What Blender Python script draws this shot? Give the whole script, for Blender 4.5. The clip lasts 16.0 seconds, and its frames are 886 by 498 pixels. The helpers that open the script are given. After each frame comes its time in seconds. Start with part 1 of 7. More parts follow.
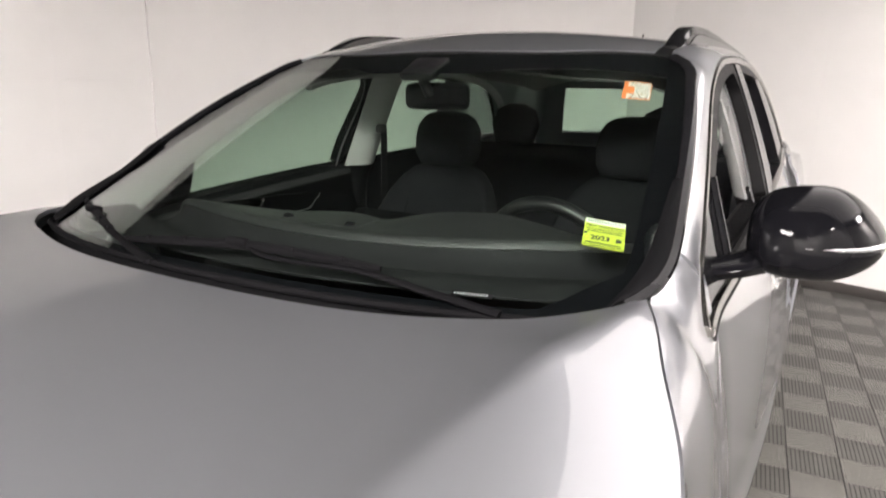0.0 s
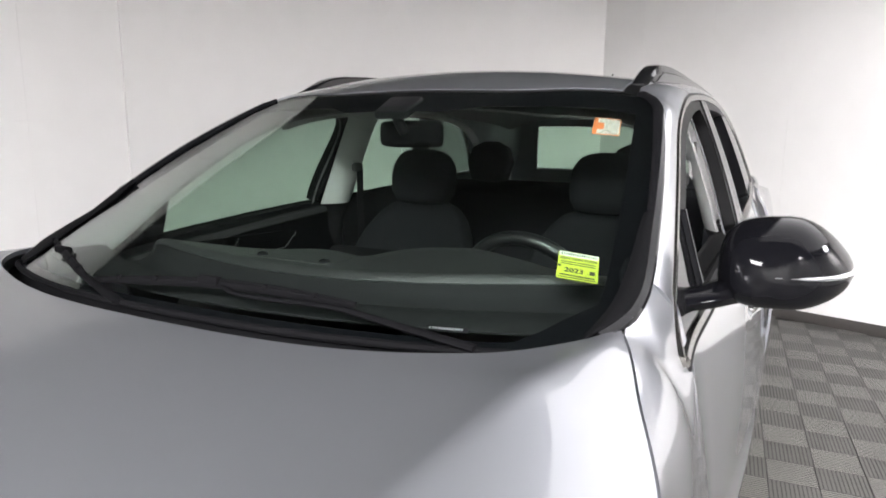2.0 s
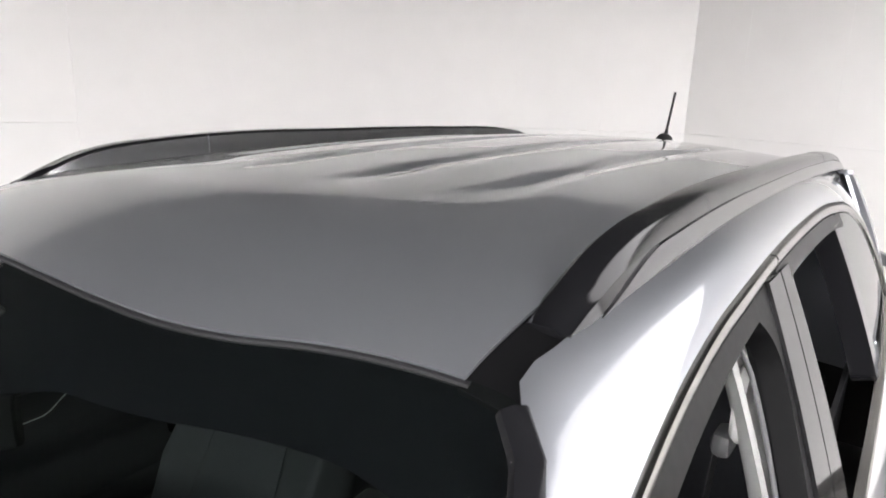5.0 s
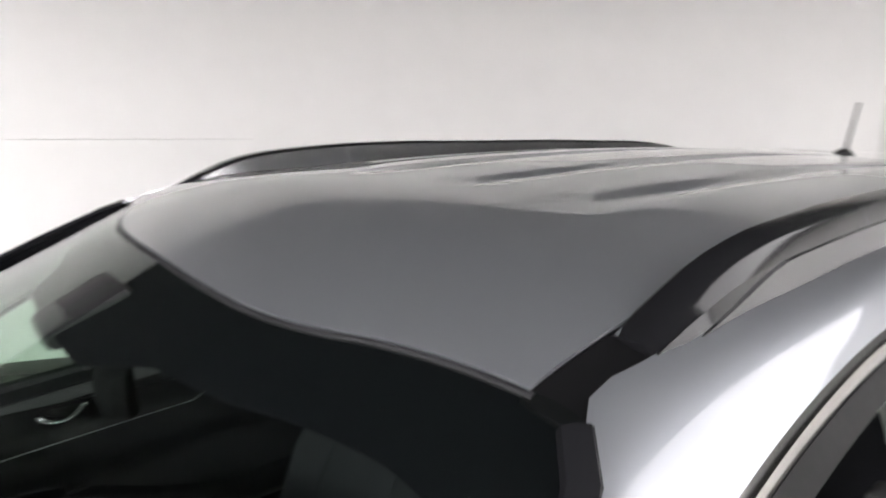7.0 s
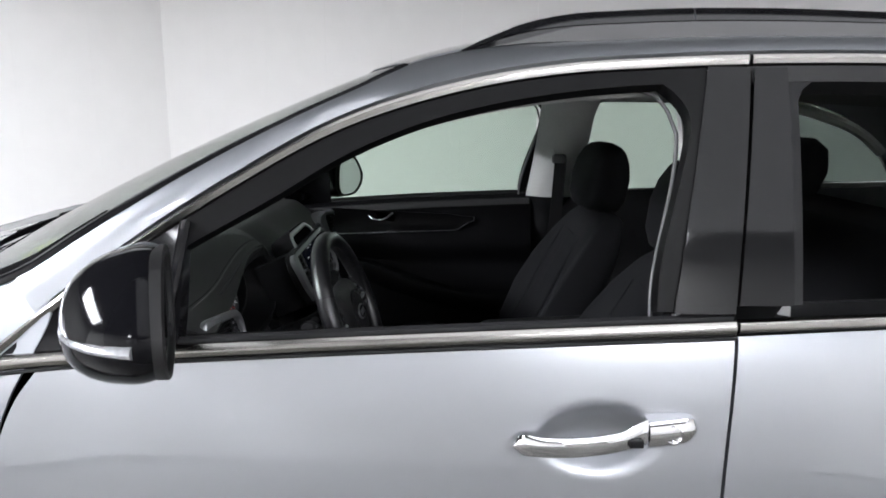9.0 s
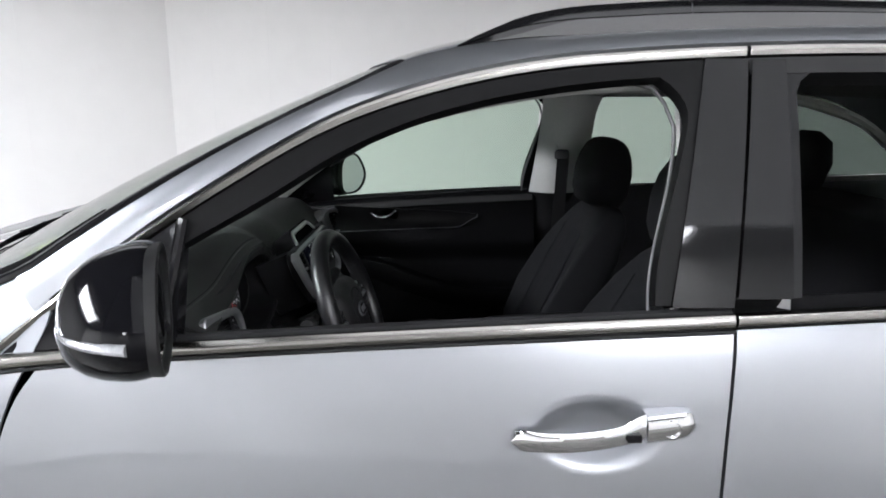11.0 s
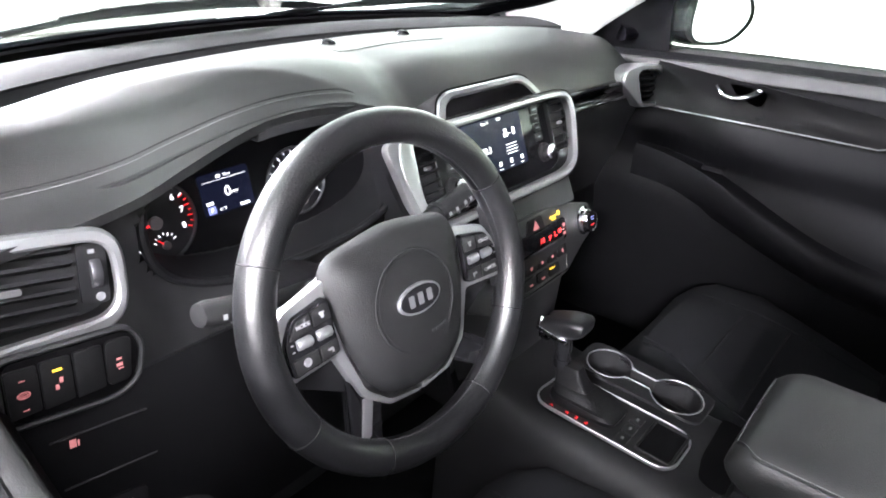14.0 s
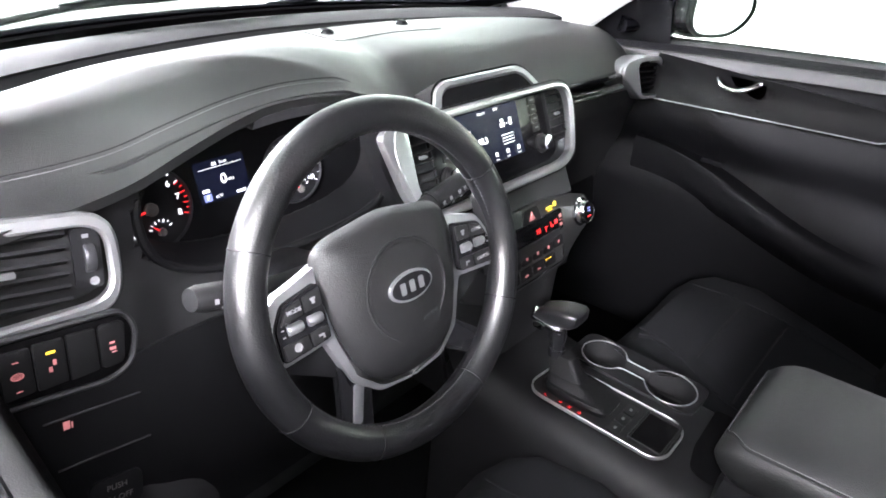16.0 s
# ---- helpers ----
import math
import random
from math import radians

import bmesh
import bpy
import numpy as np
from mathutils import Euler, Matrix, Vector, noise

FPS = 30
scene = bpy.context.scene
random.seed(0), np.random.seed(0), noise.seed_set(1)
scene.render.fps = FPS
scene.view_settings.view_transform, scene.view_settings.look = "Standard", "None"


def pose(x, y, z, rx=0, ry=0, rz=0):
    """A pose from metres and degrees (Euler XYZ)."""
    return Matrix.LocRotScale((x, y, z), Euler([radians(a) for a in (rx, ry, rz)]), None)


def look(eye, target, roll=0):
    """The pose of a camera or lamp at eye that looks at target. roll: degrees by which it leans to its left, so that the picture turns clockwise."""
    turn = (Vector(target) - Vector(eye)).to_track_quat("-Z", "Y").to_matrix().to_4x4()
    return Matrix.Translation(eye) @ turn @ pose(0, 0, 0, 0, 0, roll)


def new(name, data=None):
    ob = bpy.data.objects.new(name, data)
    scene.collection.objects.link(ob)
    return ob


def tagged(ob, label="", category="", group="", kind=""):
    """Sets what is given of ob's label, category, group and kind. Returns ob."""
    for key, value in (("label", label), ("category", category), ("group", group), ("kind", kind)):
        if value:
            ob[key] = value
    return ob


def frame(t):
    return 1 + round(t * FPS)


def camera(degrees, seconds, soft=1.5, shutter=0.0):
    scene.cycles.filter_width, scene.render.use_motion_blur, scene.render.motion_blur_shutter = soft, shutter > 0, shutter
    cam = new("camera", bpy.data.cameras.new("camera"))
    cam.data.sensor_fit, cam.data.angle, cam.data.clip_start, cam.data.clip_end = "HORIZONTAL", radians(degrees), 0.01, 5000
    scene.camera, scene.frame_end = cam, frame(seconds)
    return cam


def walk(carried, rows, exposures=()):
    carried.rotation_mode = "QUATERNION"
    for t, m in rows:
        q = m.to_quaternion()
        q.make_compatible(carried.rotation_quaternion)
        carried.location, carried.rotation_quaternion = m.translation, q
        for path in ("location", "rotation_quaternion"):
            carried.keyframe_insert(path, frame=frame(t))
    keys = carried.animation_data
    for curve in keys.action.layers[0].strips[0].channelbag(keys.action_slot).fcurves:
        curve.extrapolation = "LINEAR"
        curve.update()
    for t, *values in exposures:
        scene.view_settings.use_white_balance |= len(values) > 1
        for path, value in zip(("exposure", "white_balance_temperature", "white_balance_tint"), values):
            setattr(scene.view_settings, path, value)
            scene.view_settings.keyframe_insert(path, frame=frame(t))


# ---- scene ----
cam = camera(68.6, 16.0, soft=1.8, shutter=0.5)
PATH = [
    (0, (0.959, -0.874, 1.492), (0.0, 0.817, 1.022), 1.0),
    (0.5, (0.967, -0.88, 1.485), (0.022, 0.846, 1.129), 1.6),
    (1, (0.969, -0.883, 1.484), (0.054, 0.86, 1.134), 1.2),
    (1.5, (0.968, -0.881, 1.485), (0.059, 0.866, 1.137), 0.9),
    (2, (0.966, -0.871, 1.486), (0.051, 0.872, 1.132), 0.5),
    (2.5, (0.958, -0.768, 1.533), (0.028, 0.966, 1.172), 0.3),
    (3, (1.018, -0.39, 1.662), (0.027, 1.299, 1.255), 1.5),
    (3.5, (0.986, 0.004, 1.765), (-0.082, 1.636, 1.323), 2.4),
    (4, (0.921, 0.329, 1.833), (-0.212, 1.907, 1.357), 2.7),
    (6.5, (0.824, 0.536, 1.837), (-0.385, 2.05, 1.343), -0.2),
    (7, (0.878, 0.559, 1.811), (-0.631, 1.794, 1.369), 1.1),
    (7.5, (1.12, 0.641, 1.661), (-0.742, 1.296, 1.341), 2.7),
    (8, (1.482, 0.744, 1.573), (-0.482, 0.947, 1.257), 2.3),
    (8.5, (1.726, 0.891, 1.511), (-0.241, 0.98, 1.163), 2.2),
    (9, (1.831, 0.942, 1.516), (-0.123, 0.99, 1.095), 0.9),
    (11.5, (1.83, 0.973, 1.509), (-0.124, 0.994, 1.082), 0.2),
    (12, (1.699, 1.014, 1.491), (-0.252, 1.017, 1.052), 0.2),
    (12.5, (1.317, 1.07, 1.439), (-0.611, 0.949, 0.923), 0.3),
    (13, (1.014, 1.11, 1.397), (-0.789, 0.555, 0.732), 3.8),
    (13.5, (0.855, 1.151, 1.409), (-0.66, 0.144, 0.579), 5.9),
    (14, (0.814, 1.166, 1.422), (-0.575, 0.078, 0.481), 4.7),
    (14.5, (0.807, 1.175, 1.422), (-0.569, 0.092, 0.454), 4.3),
    (15, (0.808, 1.178, 1.42), (-0.577, 0.1, 0.461), 4.8),
    (15.5, (0.81, 1.179, 1.42), (-0.574, 0.096, 0.466), 5.1),
    (16, (0.81, 1.18, 1.42), (-0.565, 0.09, 0.459), 5.0),
]
walk(cam, [(t, look(eye, target, roll)) for t, eye, target, roll in PATH], exposures=[
    (0, 0.40, 7100, 17), (0.4, 0.40, 6600, 14), (2.5, 0.46, 6600, 14), (3.0, 0.78, 6650, 14), (4.0, 0.78, 6650, 14), (6.5, 0.60, 6650, 14), (7.0, 0.57, 6650, 14), (8.0, 0.60, 6500, 13), (9.0, -0.06, 6300, 12),
    (11.5, -0.06, 6300, 12), (12.3, 0.3, 6300, 11), (12.8, 1.6, 6350, 13), (13.5, 2.8, 6400, 15), (14.0, 3.6, 6450, 17), (16.0, 3.6, 6450, 17)])

# ---------------------------------------------------------------- light
world = bpy.data.worlds.new("world")
scene.world = world
world.use_nodes = True
world.node_tree.nodes["Background"].inputs["Color"].default_value = (0.9, 0.95, 1.0, 1)
world.node_tree.nodes["Background"].inputs["Strength"].default_value = 0.05

CEILING = 3.05


# ---------------------------------------------------------------- materials
def mat(name, color, rough=0.5, metal=0.0, coat=0.0, spec=0.5, vary=0.0, scale=30.0, bump=0.0, bump_scale=200.0, emit=None, power=1.0, coat_rough=0.05, fleck=0.0):
    m = bpy.data.materials.new(name)
    m.use_nodes = True
    n, ln = m.node_tree.nodes, m.node_tree.links
    b = n["Principled BSDF"]
    b.inputs["Base Color"].default_value = (*color, 1)
    b.inputs["Roughness"].default_value = rough
    b.inputs["Metallic"].default_value = metal
    b.inputs["Coat Weight"].default_value = coat
    b.inputs["Coat Roughness"].default_value = coat_rough
    b.inputs["Specular IOR Level"].default_value = spec
    tc = n.new("ShaderNodeTexCoord")
    if vary > 0:
        t1 = n.new("ShaderNodeTexNoise")
        t1.inputs["Scale"].default_value = scale
        t1.inputs["Detail"].default_value = 6
        ln.new(tc.outputs["Object"], t1.inputs["Vector"])
        t2 = n.new("ShaderNodeTexNoise")
        t2.inputs["Scale"].default_value = scale * 0.06
        ln.new(tc.outputs["Object"], t2.inputs["Vector"])
        add = n.new("ShaderNodeMath")
        add.operation = "ADD"
        ln.new(t1.outputs["Fac"], add.inputs[0])
        ln.new(t2.outputs["Fac"], add.inputs[1])
        mr = n.new("ShaderNodeMapRange")
        mr.inputs["From Min"].default_value, mr.inputs["From Max"].default_value = 0.6, 1.4
        mr.inputs["To Min"].default_value, mr.inputs["To Max"].default_value = 1 - vary, 1 + vary
        ln.new(add.outputs[0], mr.inputs["Value"])
        mx = n.new("ShaderNodeVectorMath")
        mx.operation = "SCALE"
        mx.inputs[0].default_value = color
        ln.new(mr.outputs[0], mx.inputs["Scale"])
        ln.new(mx.outputs[0], b.inputs["Base Color"])
        mr2 = n.new("ShaderNodeMapRange")
        mr2.inputs["From Min"].default_value, mr2.inputs["From Max"].default_value = 0.6, 1.4
        mr2.inputs["To Min"].default_value, mr2.inputs["To Max"].default_value = max(0.02, rough - vary * 0.3), min(1, rough + vary * 0.3)
        ln.new(add.outputs[0], mr2.inputs["Value"])
        ln.new(mr2.outputs[0], b.inputs["Roughness"])
    if bump > 0:
        tb = n.new("ShaderNodeTexNoise")
        tb.inputs["Scale"].default_value = bump_scale
        tb.inputs["Detail"].default_value = 3
        ln.new(tc.outputs["Object"], tb.inputs["Vector"])
        bp = n.new("ShaderNodeBump")
        bp.inputs["Strength"].default_value = bump
        bp.inputs["Distance"].default_value = 0.002
        ln.new(tb.outputs["Fac"], bp.inputs["Height"])
        ln.new(bp.outputs["Normal"], b.inputs["Normal"])
    if fleck > 0:
        tv = n.new("ShaderNodeTexVoronoi")
        tv.inputs["Scale"].default_value = 2500
        ln.new(tc.outputs["Object"], tv.inputs["Vector"])
        vm = n.new("ShaderNodeMapRange")
        vm.inputs["To Min"].default_value, vm.inputs["To Max"].default_value = rough - fleck, rough + fleck
        sep = n.new("ShaderNodeSeparateColor")
        ln.new(tv.outputs["Color"], sep.inputs["Color"])
        ln.new(sep.outputs["Red"], vm.inputs["Value"])
        ln.new(vm.outputs[0], b.inputs["Roughness"])
    if emit:
        b.inputs["Emission Color"].default_value = (*emit, 1)
        b.inputs["Emission Strength"].default_value = power
    return m


def glass(name, tint, rough=0.0):
    """Thin pane: clear tinted body, mirror gloss by Fresnel."""
    m = bpy.data.materials.new(name)
    m.use_nodes = True
    n, ln = m.node_tree.nodes, m.node_tree.links
    n.remove(n["Principled BSDF"])
    tr, gl, mx = n.new("ShaderNodeBsdfTransparent"), n.new("ShaderNodeBsdfGlossy"), n.new("ShaderNodeMixShader")
    fr, pw, ma = n.new("ShaderNodeLayerWeight"), n.new("ShaderNodeMath"), n.new("ShaderNodeMath")
    tr.inputs["Color"].default_value = (*tint, 1)
    gl.inputs["Roughness"].default_value = rough
    fr.inputs["Blend"].default_value = 0.5
    pw.operation, pw.inputs[1].default_value = "POWER", 5.0
    ma.operation, ma.inputs[1].default_value, ma.inputs[2].default_value = "MULTIPLY_ADD", 0.96, 0.04
    ln.new(fr.outputs["Facing"], pw.inputs[0])
    ln.new(pw.outputs[0], ma.inputs[0])
    ln.new(ma.outputs[0], mx.inputs[0])
    ln.new(tr.outputs[0], mx.inputs[1])
    ln.new(gl.outputs[0], mx.inputs[2])
    ln.new(mx.outputs[0], n["Material Output"].inputs["Surface"])
    return m


PAINT = mat("silver_paint", (0.30, 0.310, 0.332), rough=0.37, metal=0.8, coat=1.0, coat_rough=0.008)
PAINT.node_tree.nodes["Principled BSDF"].inputs["Coat IOR"].default_value = 1.6
GLOSS = mat("gloss_black", (0.008, 0.008, 0.009), rough=0.06, spec=0.2)
SHELLMAT = mat("mirror_shell_black", (0.004, 0.004, 0.005), rough=0.08, spec=0.12)
BLACK = mat("black_plastic", (0.009, 0.009, 0.0095), rough=0.5, spec=0.25, vary=0.15, scale=80, bump=0.1, bump_scale=600)
RUBBER = mat("rubber", (0.010, 0.010, 0.011), rough=0.75, spec=0.25, vary=0.2, scale=60)
CHROME = mat("chrome", (0.8, 0.8, 0.82), rough=0.06, metal=1.0)
MOULD = mat("brushed_moulding", (0.255, 0.247, 0.234), rough=0.24, metal=1.0, vary=0.04, scale=300)
SATIN = mat("satin_silver", (0.44, 0.445, 0.46), rough=0.32, metal=0.85, vary=0.05, scale=400)
RAILMAT = mat("satin_black_rail", (0.006, 0.006, 0.0068), rough=0.15, spec=0.5)
RAILSIDE = mat("mirror_black", (0.012, 0.012, 0.013), rough=0.04, spec=0.9)
FELT = mat("dull_black", (0.004, 0.004, 0.0043), rough=0.9, spec=0.03, vary=0.15, scale=90)
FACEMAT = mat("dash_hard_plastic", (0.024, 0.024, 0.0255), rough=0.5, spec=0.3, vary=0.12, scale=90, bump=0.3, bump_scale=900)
STRIPMAT = mat("defroster_plastic", (0.016, 0.016, 0.017), rough=0.65, spec=0.06, vary=0.12, scale=90, bump=0.3, bump_scale=900)
FRIT = mat("black_ceramic", (0.004, 0.004, 0.005), rough=0.6, spec=0.0)
GLASS = glass("windshield_glass", (0.82, 0.895, 0.85))
SIDEGLASS = glass("side_glass", (0.82, 0.90, 0.84))
PRIVACY = glass("privacy_glass", (0.45, 0.5, 0.47))
MIRROR = mat("mirror", (0.86, 0.88, 0.88), rough=0.01, metal=1.0)
LENS = mat("clear_lens", (0.45, 0.46, 0.48), rough=0.16, metal=0.6, coat=1.0, vary=0.35, scale=160)
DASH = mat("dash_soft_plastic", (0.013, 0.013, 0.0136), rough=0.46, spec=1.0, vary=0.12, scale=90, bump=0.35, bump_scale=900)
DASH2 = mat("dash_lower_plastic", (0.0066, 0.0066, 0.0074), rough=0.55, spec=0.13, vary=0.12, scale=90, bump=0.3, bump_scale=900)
LEATHER = mat("black_leather", (0.008, 0.008, 0.0088), rough=0.30, spec=0.6, vary=0.12, scale=60, bump=0.22, bump_scale=500)
FABRIC = mat("black_fabric", (0.0090, 0.0093, 0.0108), rough=0.9, spec=0.15, vary=0.25, scale=120, bump=0.6, bump_scale=1200)
FABRIC2 = mat("black_bolster", (0.0066, 0.0069, 0.0082), rough=0.85, spec=0.2, vary=0.2, scale=120, bump=0.5, bump_scale=900)
AIRBAG = mat("airbag_plastic", (0.0080, 0.0080, 0.0087), rough=0.5, spec=0.38, vary=0.1, scale=90, bump=0.4, bump_scale=700)
CONSOLE = mat("console_plastic", (0.0085, 0.0085, 0.0093), rough=0.5, spec=0.25, vary=0.12, scale=90, bump=0.3, bump_scale=900)
GREYTRIM = mat("grey_pillar_trim", (0.44, 0.44, 0.43), rough=0.75, vary=0.06, scale=120, bump=0.2, bump_scale=900)
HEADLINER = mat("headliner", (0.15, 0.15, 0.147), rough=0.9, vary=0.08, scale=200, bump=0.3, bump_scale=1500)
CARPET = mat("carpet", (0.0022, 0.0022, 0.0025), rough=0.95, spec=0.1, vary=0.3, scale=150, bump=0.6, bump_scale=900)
PIANO = mat("piano_black", (0.010, 0.010, 0.0105), rough=0.05, spec=0.17)
ANCHORMAT = mat("belt_anchor_grey", (0.055, 0.055, 0.056), rough=0.5)
EDGEMAT = mat("pale_edge_trim", (0.085, 0.085, 0.088), rough=0.5, vary=0.05, scale=80)
FRAMEMAT = mat("window_frame_black", (0.004, 0.004, 0.0043), rough=0.5, spec=0.10, vary=0.15, scale=80)
DIALMAT = mat("dial_black", (0.004, 0.004, 0.0045), rough=0.45, spec=0.08)
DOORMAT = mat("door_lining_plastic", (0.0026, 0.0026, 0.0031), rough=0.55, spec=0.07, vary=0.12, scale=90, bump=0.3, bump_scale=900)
ARMREST = mat("arm_rest_leather", (0.0100, 0.0105, 0.0105), rough=0.50, spec=0.36, vary=0.12, scale=60, bump=0.25, bump_scale=500)
WIPERMAT = mat("wiper_black", (0.0055, 0.0055, 0.006), rough=0.6, spec=0.01, vary=0.15, scale=80)
SPEARMAT = mat("door_trim_black", (0.0018, 0.0018, 0.002), rough=0.3, spec=0.06, vary=0.1, scale=80)
# paler than the door lining: light on the ledge is put into its colour
LEDGEMAT = mat("lit_ledge_plastic", (0.030, 0.030, 0.031), rough=0.6, spec=0.10, vary=0.1, scale=90, bump=0.2, bump_scale=900)
REDPLASTIC = mat("red_plastic", (0.42, 0.03, 0.025), rough=0.4)
SEAM = mat("dark_thread", (0.035, 0.035, 0.038), rough=0.7)
SWITCHMAT = mat("switch_plastic", (0.008, 0.008, 0.0086), rough=0.55, spec=0.2, vary=0.1, scale=90, bump=0.2, bump_scale=900)
BOOTMAT = mat("boot_leather", (0.006, 0.006, 0.0065), rough=0.5, spec=0.18, vary=0.2, scale=80, bump=0.4, bump_scale=300)
THREAD = mat("grey_thread", (0.16, 0.16, 0.165), rough=0.7)
WHITEMARK = mat("white_print", (0.20, 0.20, 0.21), rough=0.5)
TYRE = mat("tyre", (0.016, 0.016, 0.017), rough=0.75, vary=0.2, scale=50)
ALLOY = mat("alloy", (0.55, 0.56, 0.58), rough=0.25, metal=0.9)
STEEL = mat("dark_steel", (0.05, 0.05, 0.055), rough=0.4, metal=0.6)
WALLMAT = mat("white_wall_paint", (0.80, 0.79, 0.775), rough=0.55, vary=0.025, scale=5, bump=0.05, bump_scale=40)
# unseen front wall, darkened so that the car's reflections of it stay dim
WALLDARK = mat("dim_end_wall", (0.24, 0.237, 0.232), rough=0.9, vary=0.12, scale=8, bump=0.2, bump_scale=30)
CEILMAT = mat("dark_ceiling", (0.035, 0.035, 0.036), rough=0.85, vary=0.1, scale=6)
TILE_D = mat("dark_floor_tile", (0.062, 0.060, 0.054), rough=0.45, vary=0.15, scale=25)
TILE_L = mat("light_floor_tile", (0.135, 0.130, 0.118), rough=0.45, vary=0.15, scale=25)
GROUT = mat("floor_slab", (0.03, 0.03, 0.028), rough=0.8, vary=0.1, scale=10)
BASEMAT = mat("dark_baseboard", (0.05, 0.045, 0.042), rough=0.5, vary=0.15, scale=30)


# ---------------------------------------------------------------- mesh helpers
def empty(name):
    ob = new(name)
    ob.empty_display_size = 0.1
    return ob


def part(name, bm, material, parent=None, label="", solid=0.0, offset=-1.0, angle=38):
    me = bpy.data.meshes.new(name)
    bmesh.ops.remove_doubles(bm, verts=bm.verts, dist=1e-5)
    rim = [i for i, e in enumerate(bm.edges) if len(e.link_faces) == 1] if solid else []
    bm.to_mesh(me)
    bm.free()
    me.materials.append(material)
    me.shade_smooth()
    me.set_sharp_from_angle(angle=radians(angle))
    for i in rim:
        me.edges[i].use_edge_sharp = True
    ob = new(name, me)
    if parent is not None:
        ob.parent = parent
    if label:
        tagged(ob, label)
    if solid:
        s = ob.modifiers.new("thick", "SOLIDIFY")
        s.thickness, s.offset, s.use_even_offset = solid, offset, False
    return ob


def curve(pts):
    """A smooth function through points (a, b), a rising."""
    a = np.array([p[0] for p in pts], float)
    b = np.array([p[1] for p in pts], float)
    d = np.gradient(b, a)

    def f(x):
        i = int(np.clip(np.searchsorted(a, x) - 1, 0, len(a) - 2))
        h = a[i + 1] - a[i]
        t = (min(max(x, a[0]), a[-1]) - a[i]) / h
        return float((2 * t**3 - 3 * t**2 + 1) * b[i] + (t**3 - 2 * t**2 + t) * h * d[i] + (-2 * t**3 + 3 * t**2) * b[i + 1] + (t**3 - t**2) * h * d[i + 1])

    return f


def spline(pts, n):
    """n + 1 points along a smooth line through 3D points."""
    p = np.array(pts, float)
    s = np.r_[0, np.cumsum(np.linalg.norm(np.diff(p, axis=0), axis=1))]
    fs = [curve(list(zip(s, p[:, k]))) for k in range(p.shape[1])]
    return [tuple(f(s[-1] * i / n) for f in fs) for i in range(n + 1)]


def lerp(a, b, t):
    return tuple(x + (y - x) * t for x, y in zip(a, b))


def grid(fn, nu, nv, flip=False, bm=None):
    bm = bm or bmesh.new()
    vs = [[bm.verts.new(fn(i / nu, j / nv)) for j in range(nv + 1)] for i in range(nu + 1)]
    for i in range(nu):
        for j in range(nv):
            q = [vs[i][j], vs[i + 1][j], vs[i + 1][j + 1], vs[i][j + 1]]
            if len({tuple(round(c, 6) for c in v.co) for v in q}) >= 3:
                try:
                    bm.faces.new(q[::-1] if flip else q)
                except ValueError:
                    pass
    return bm


def loft(rings, close=True, caps=True, bm=None):
    bm = bm or bmesh.new()
    vs = [[bm.verts.new(p) for p in r] for r in rings]
    n = len(rings[0])
    for a, b in zip(vs, vs[1:]):
        for i in range(n if close else n - 1):
            bm.faces.new([a[i], a[(i + 1) % n], b[(i + 1) % n], b[i]])
    if caps and close:
        bm.faces.new(vs[0][::-1])
        bm.faces.new(vs[-1])
    bmesh.ops.recalc_face_normals(bm, faces=bm.faces)
    return bm


def tube(path, r, n=12, flat=1.0, up=(0, 0, 1), close=False, bm=None):
    """A tube along a line; r a number or a function of 0..1; flat squeezes it along up."""
    p = [Vector(q) for q in path]
    m = len(p)
    rings = []
    for i in range(m):
        t = (p[(i + 1) % m] - p[i - 1]) if close else (p[min(i + 1, m - 1)] - p[max(i - 1, 0)])
        t.normalize()
        u = Vector(up) - t * t.dot(Vector(up))
        if u.length < 1e-4:
            u = t.orthogonal()
        u.normalize()
        s = t.cross(u)
        rr = r(i / (m - 1)) if callable(r) else r
        rings.append([tuple(p[i] + s * (rr * math.cos(2 * math.pi * k / n)) + u * (rr * flat * math.sin(2 * math.pi * k / n))) for k in range(n)])
    if close:
        rings.append(rings[0])
    return loft(rings, True, not close, bm)


def rbox(center, size, bevel=0.005, m=None, seg=2, bm=None):
    """A box with rounded edges; m turns and moves it (after centring)."""
    b = bmesh.new()
    bmesh.ops.create_cube(b, size=1.0)
    for v in b.verts:
        v.co = Vector((v.co.x * size[0], v.co.y * size[1], v.co.z * size[2]))
    if bevel:
        bmesh.ops.bevel(b, geom=b.edges[:], offset=min(bevel, min(size) * 0.49), segments=seg, profile=0.5, affect="EDGES")
    t = Matrix.Translation(center) @ (m or Matrix())
    bmesh.ops.transform(b, matrix=t, verts=b.verts[:])
    return b if bm is None else merge(bm, b)


def merge(a, b):
    me = bpy.data.meshes.new("tmp")
    b.to_mesh(me)
    b.free()
    a.from_mesh(me)
    bpy.data.meshes.remove(me)
    return a


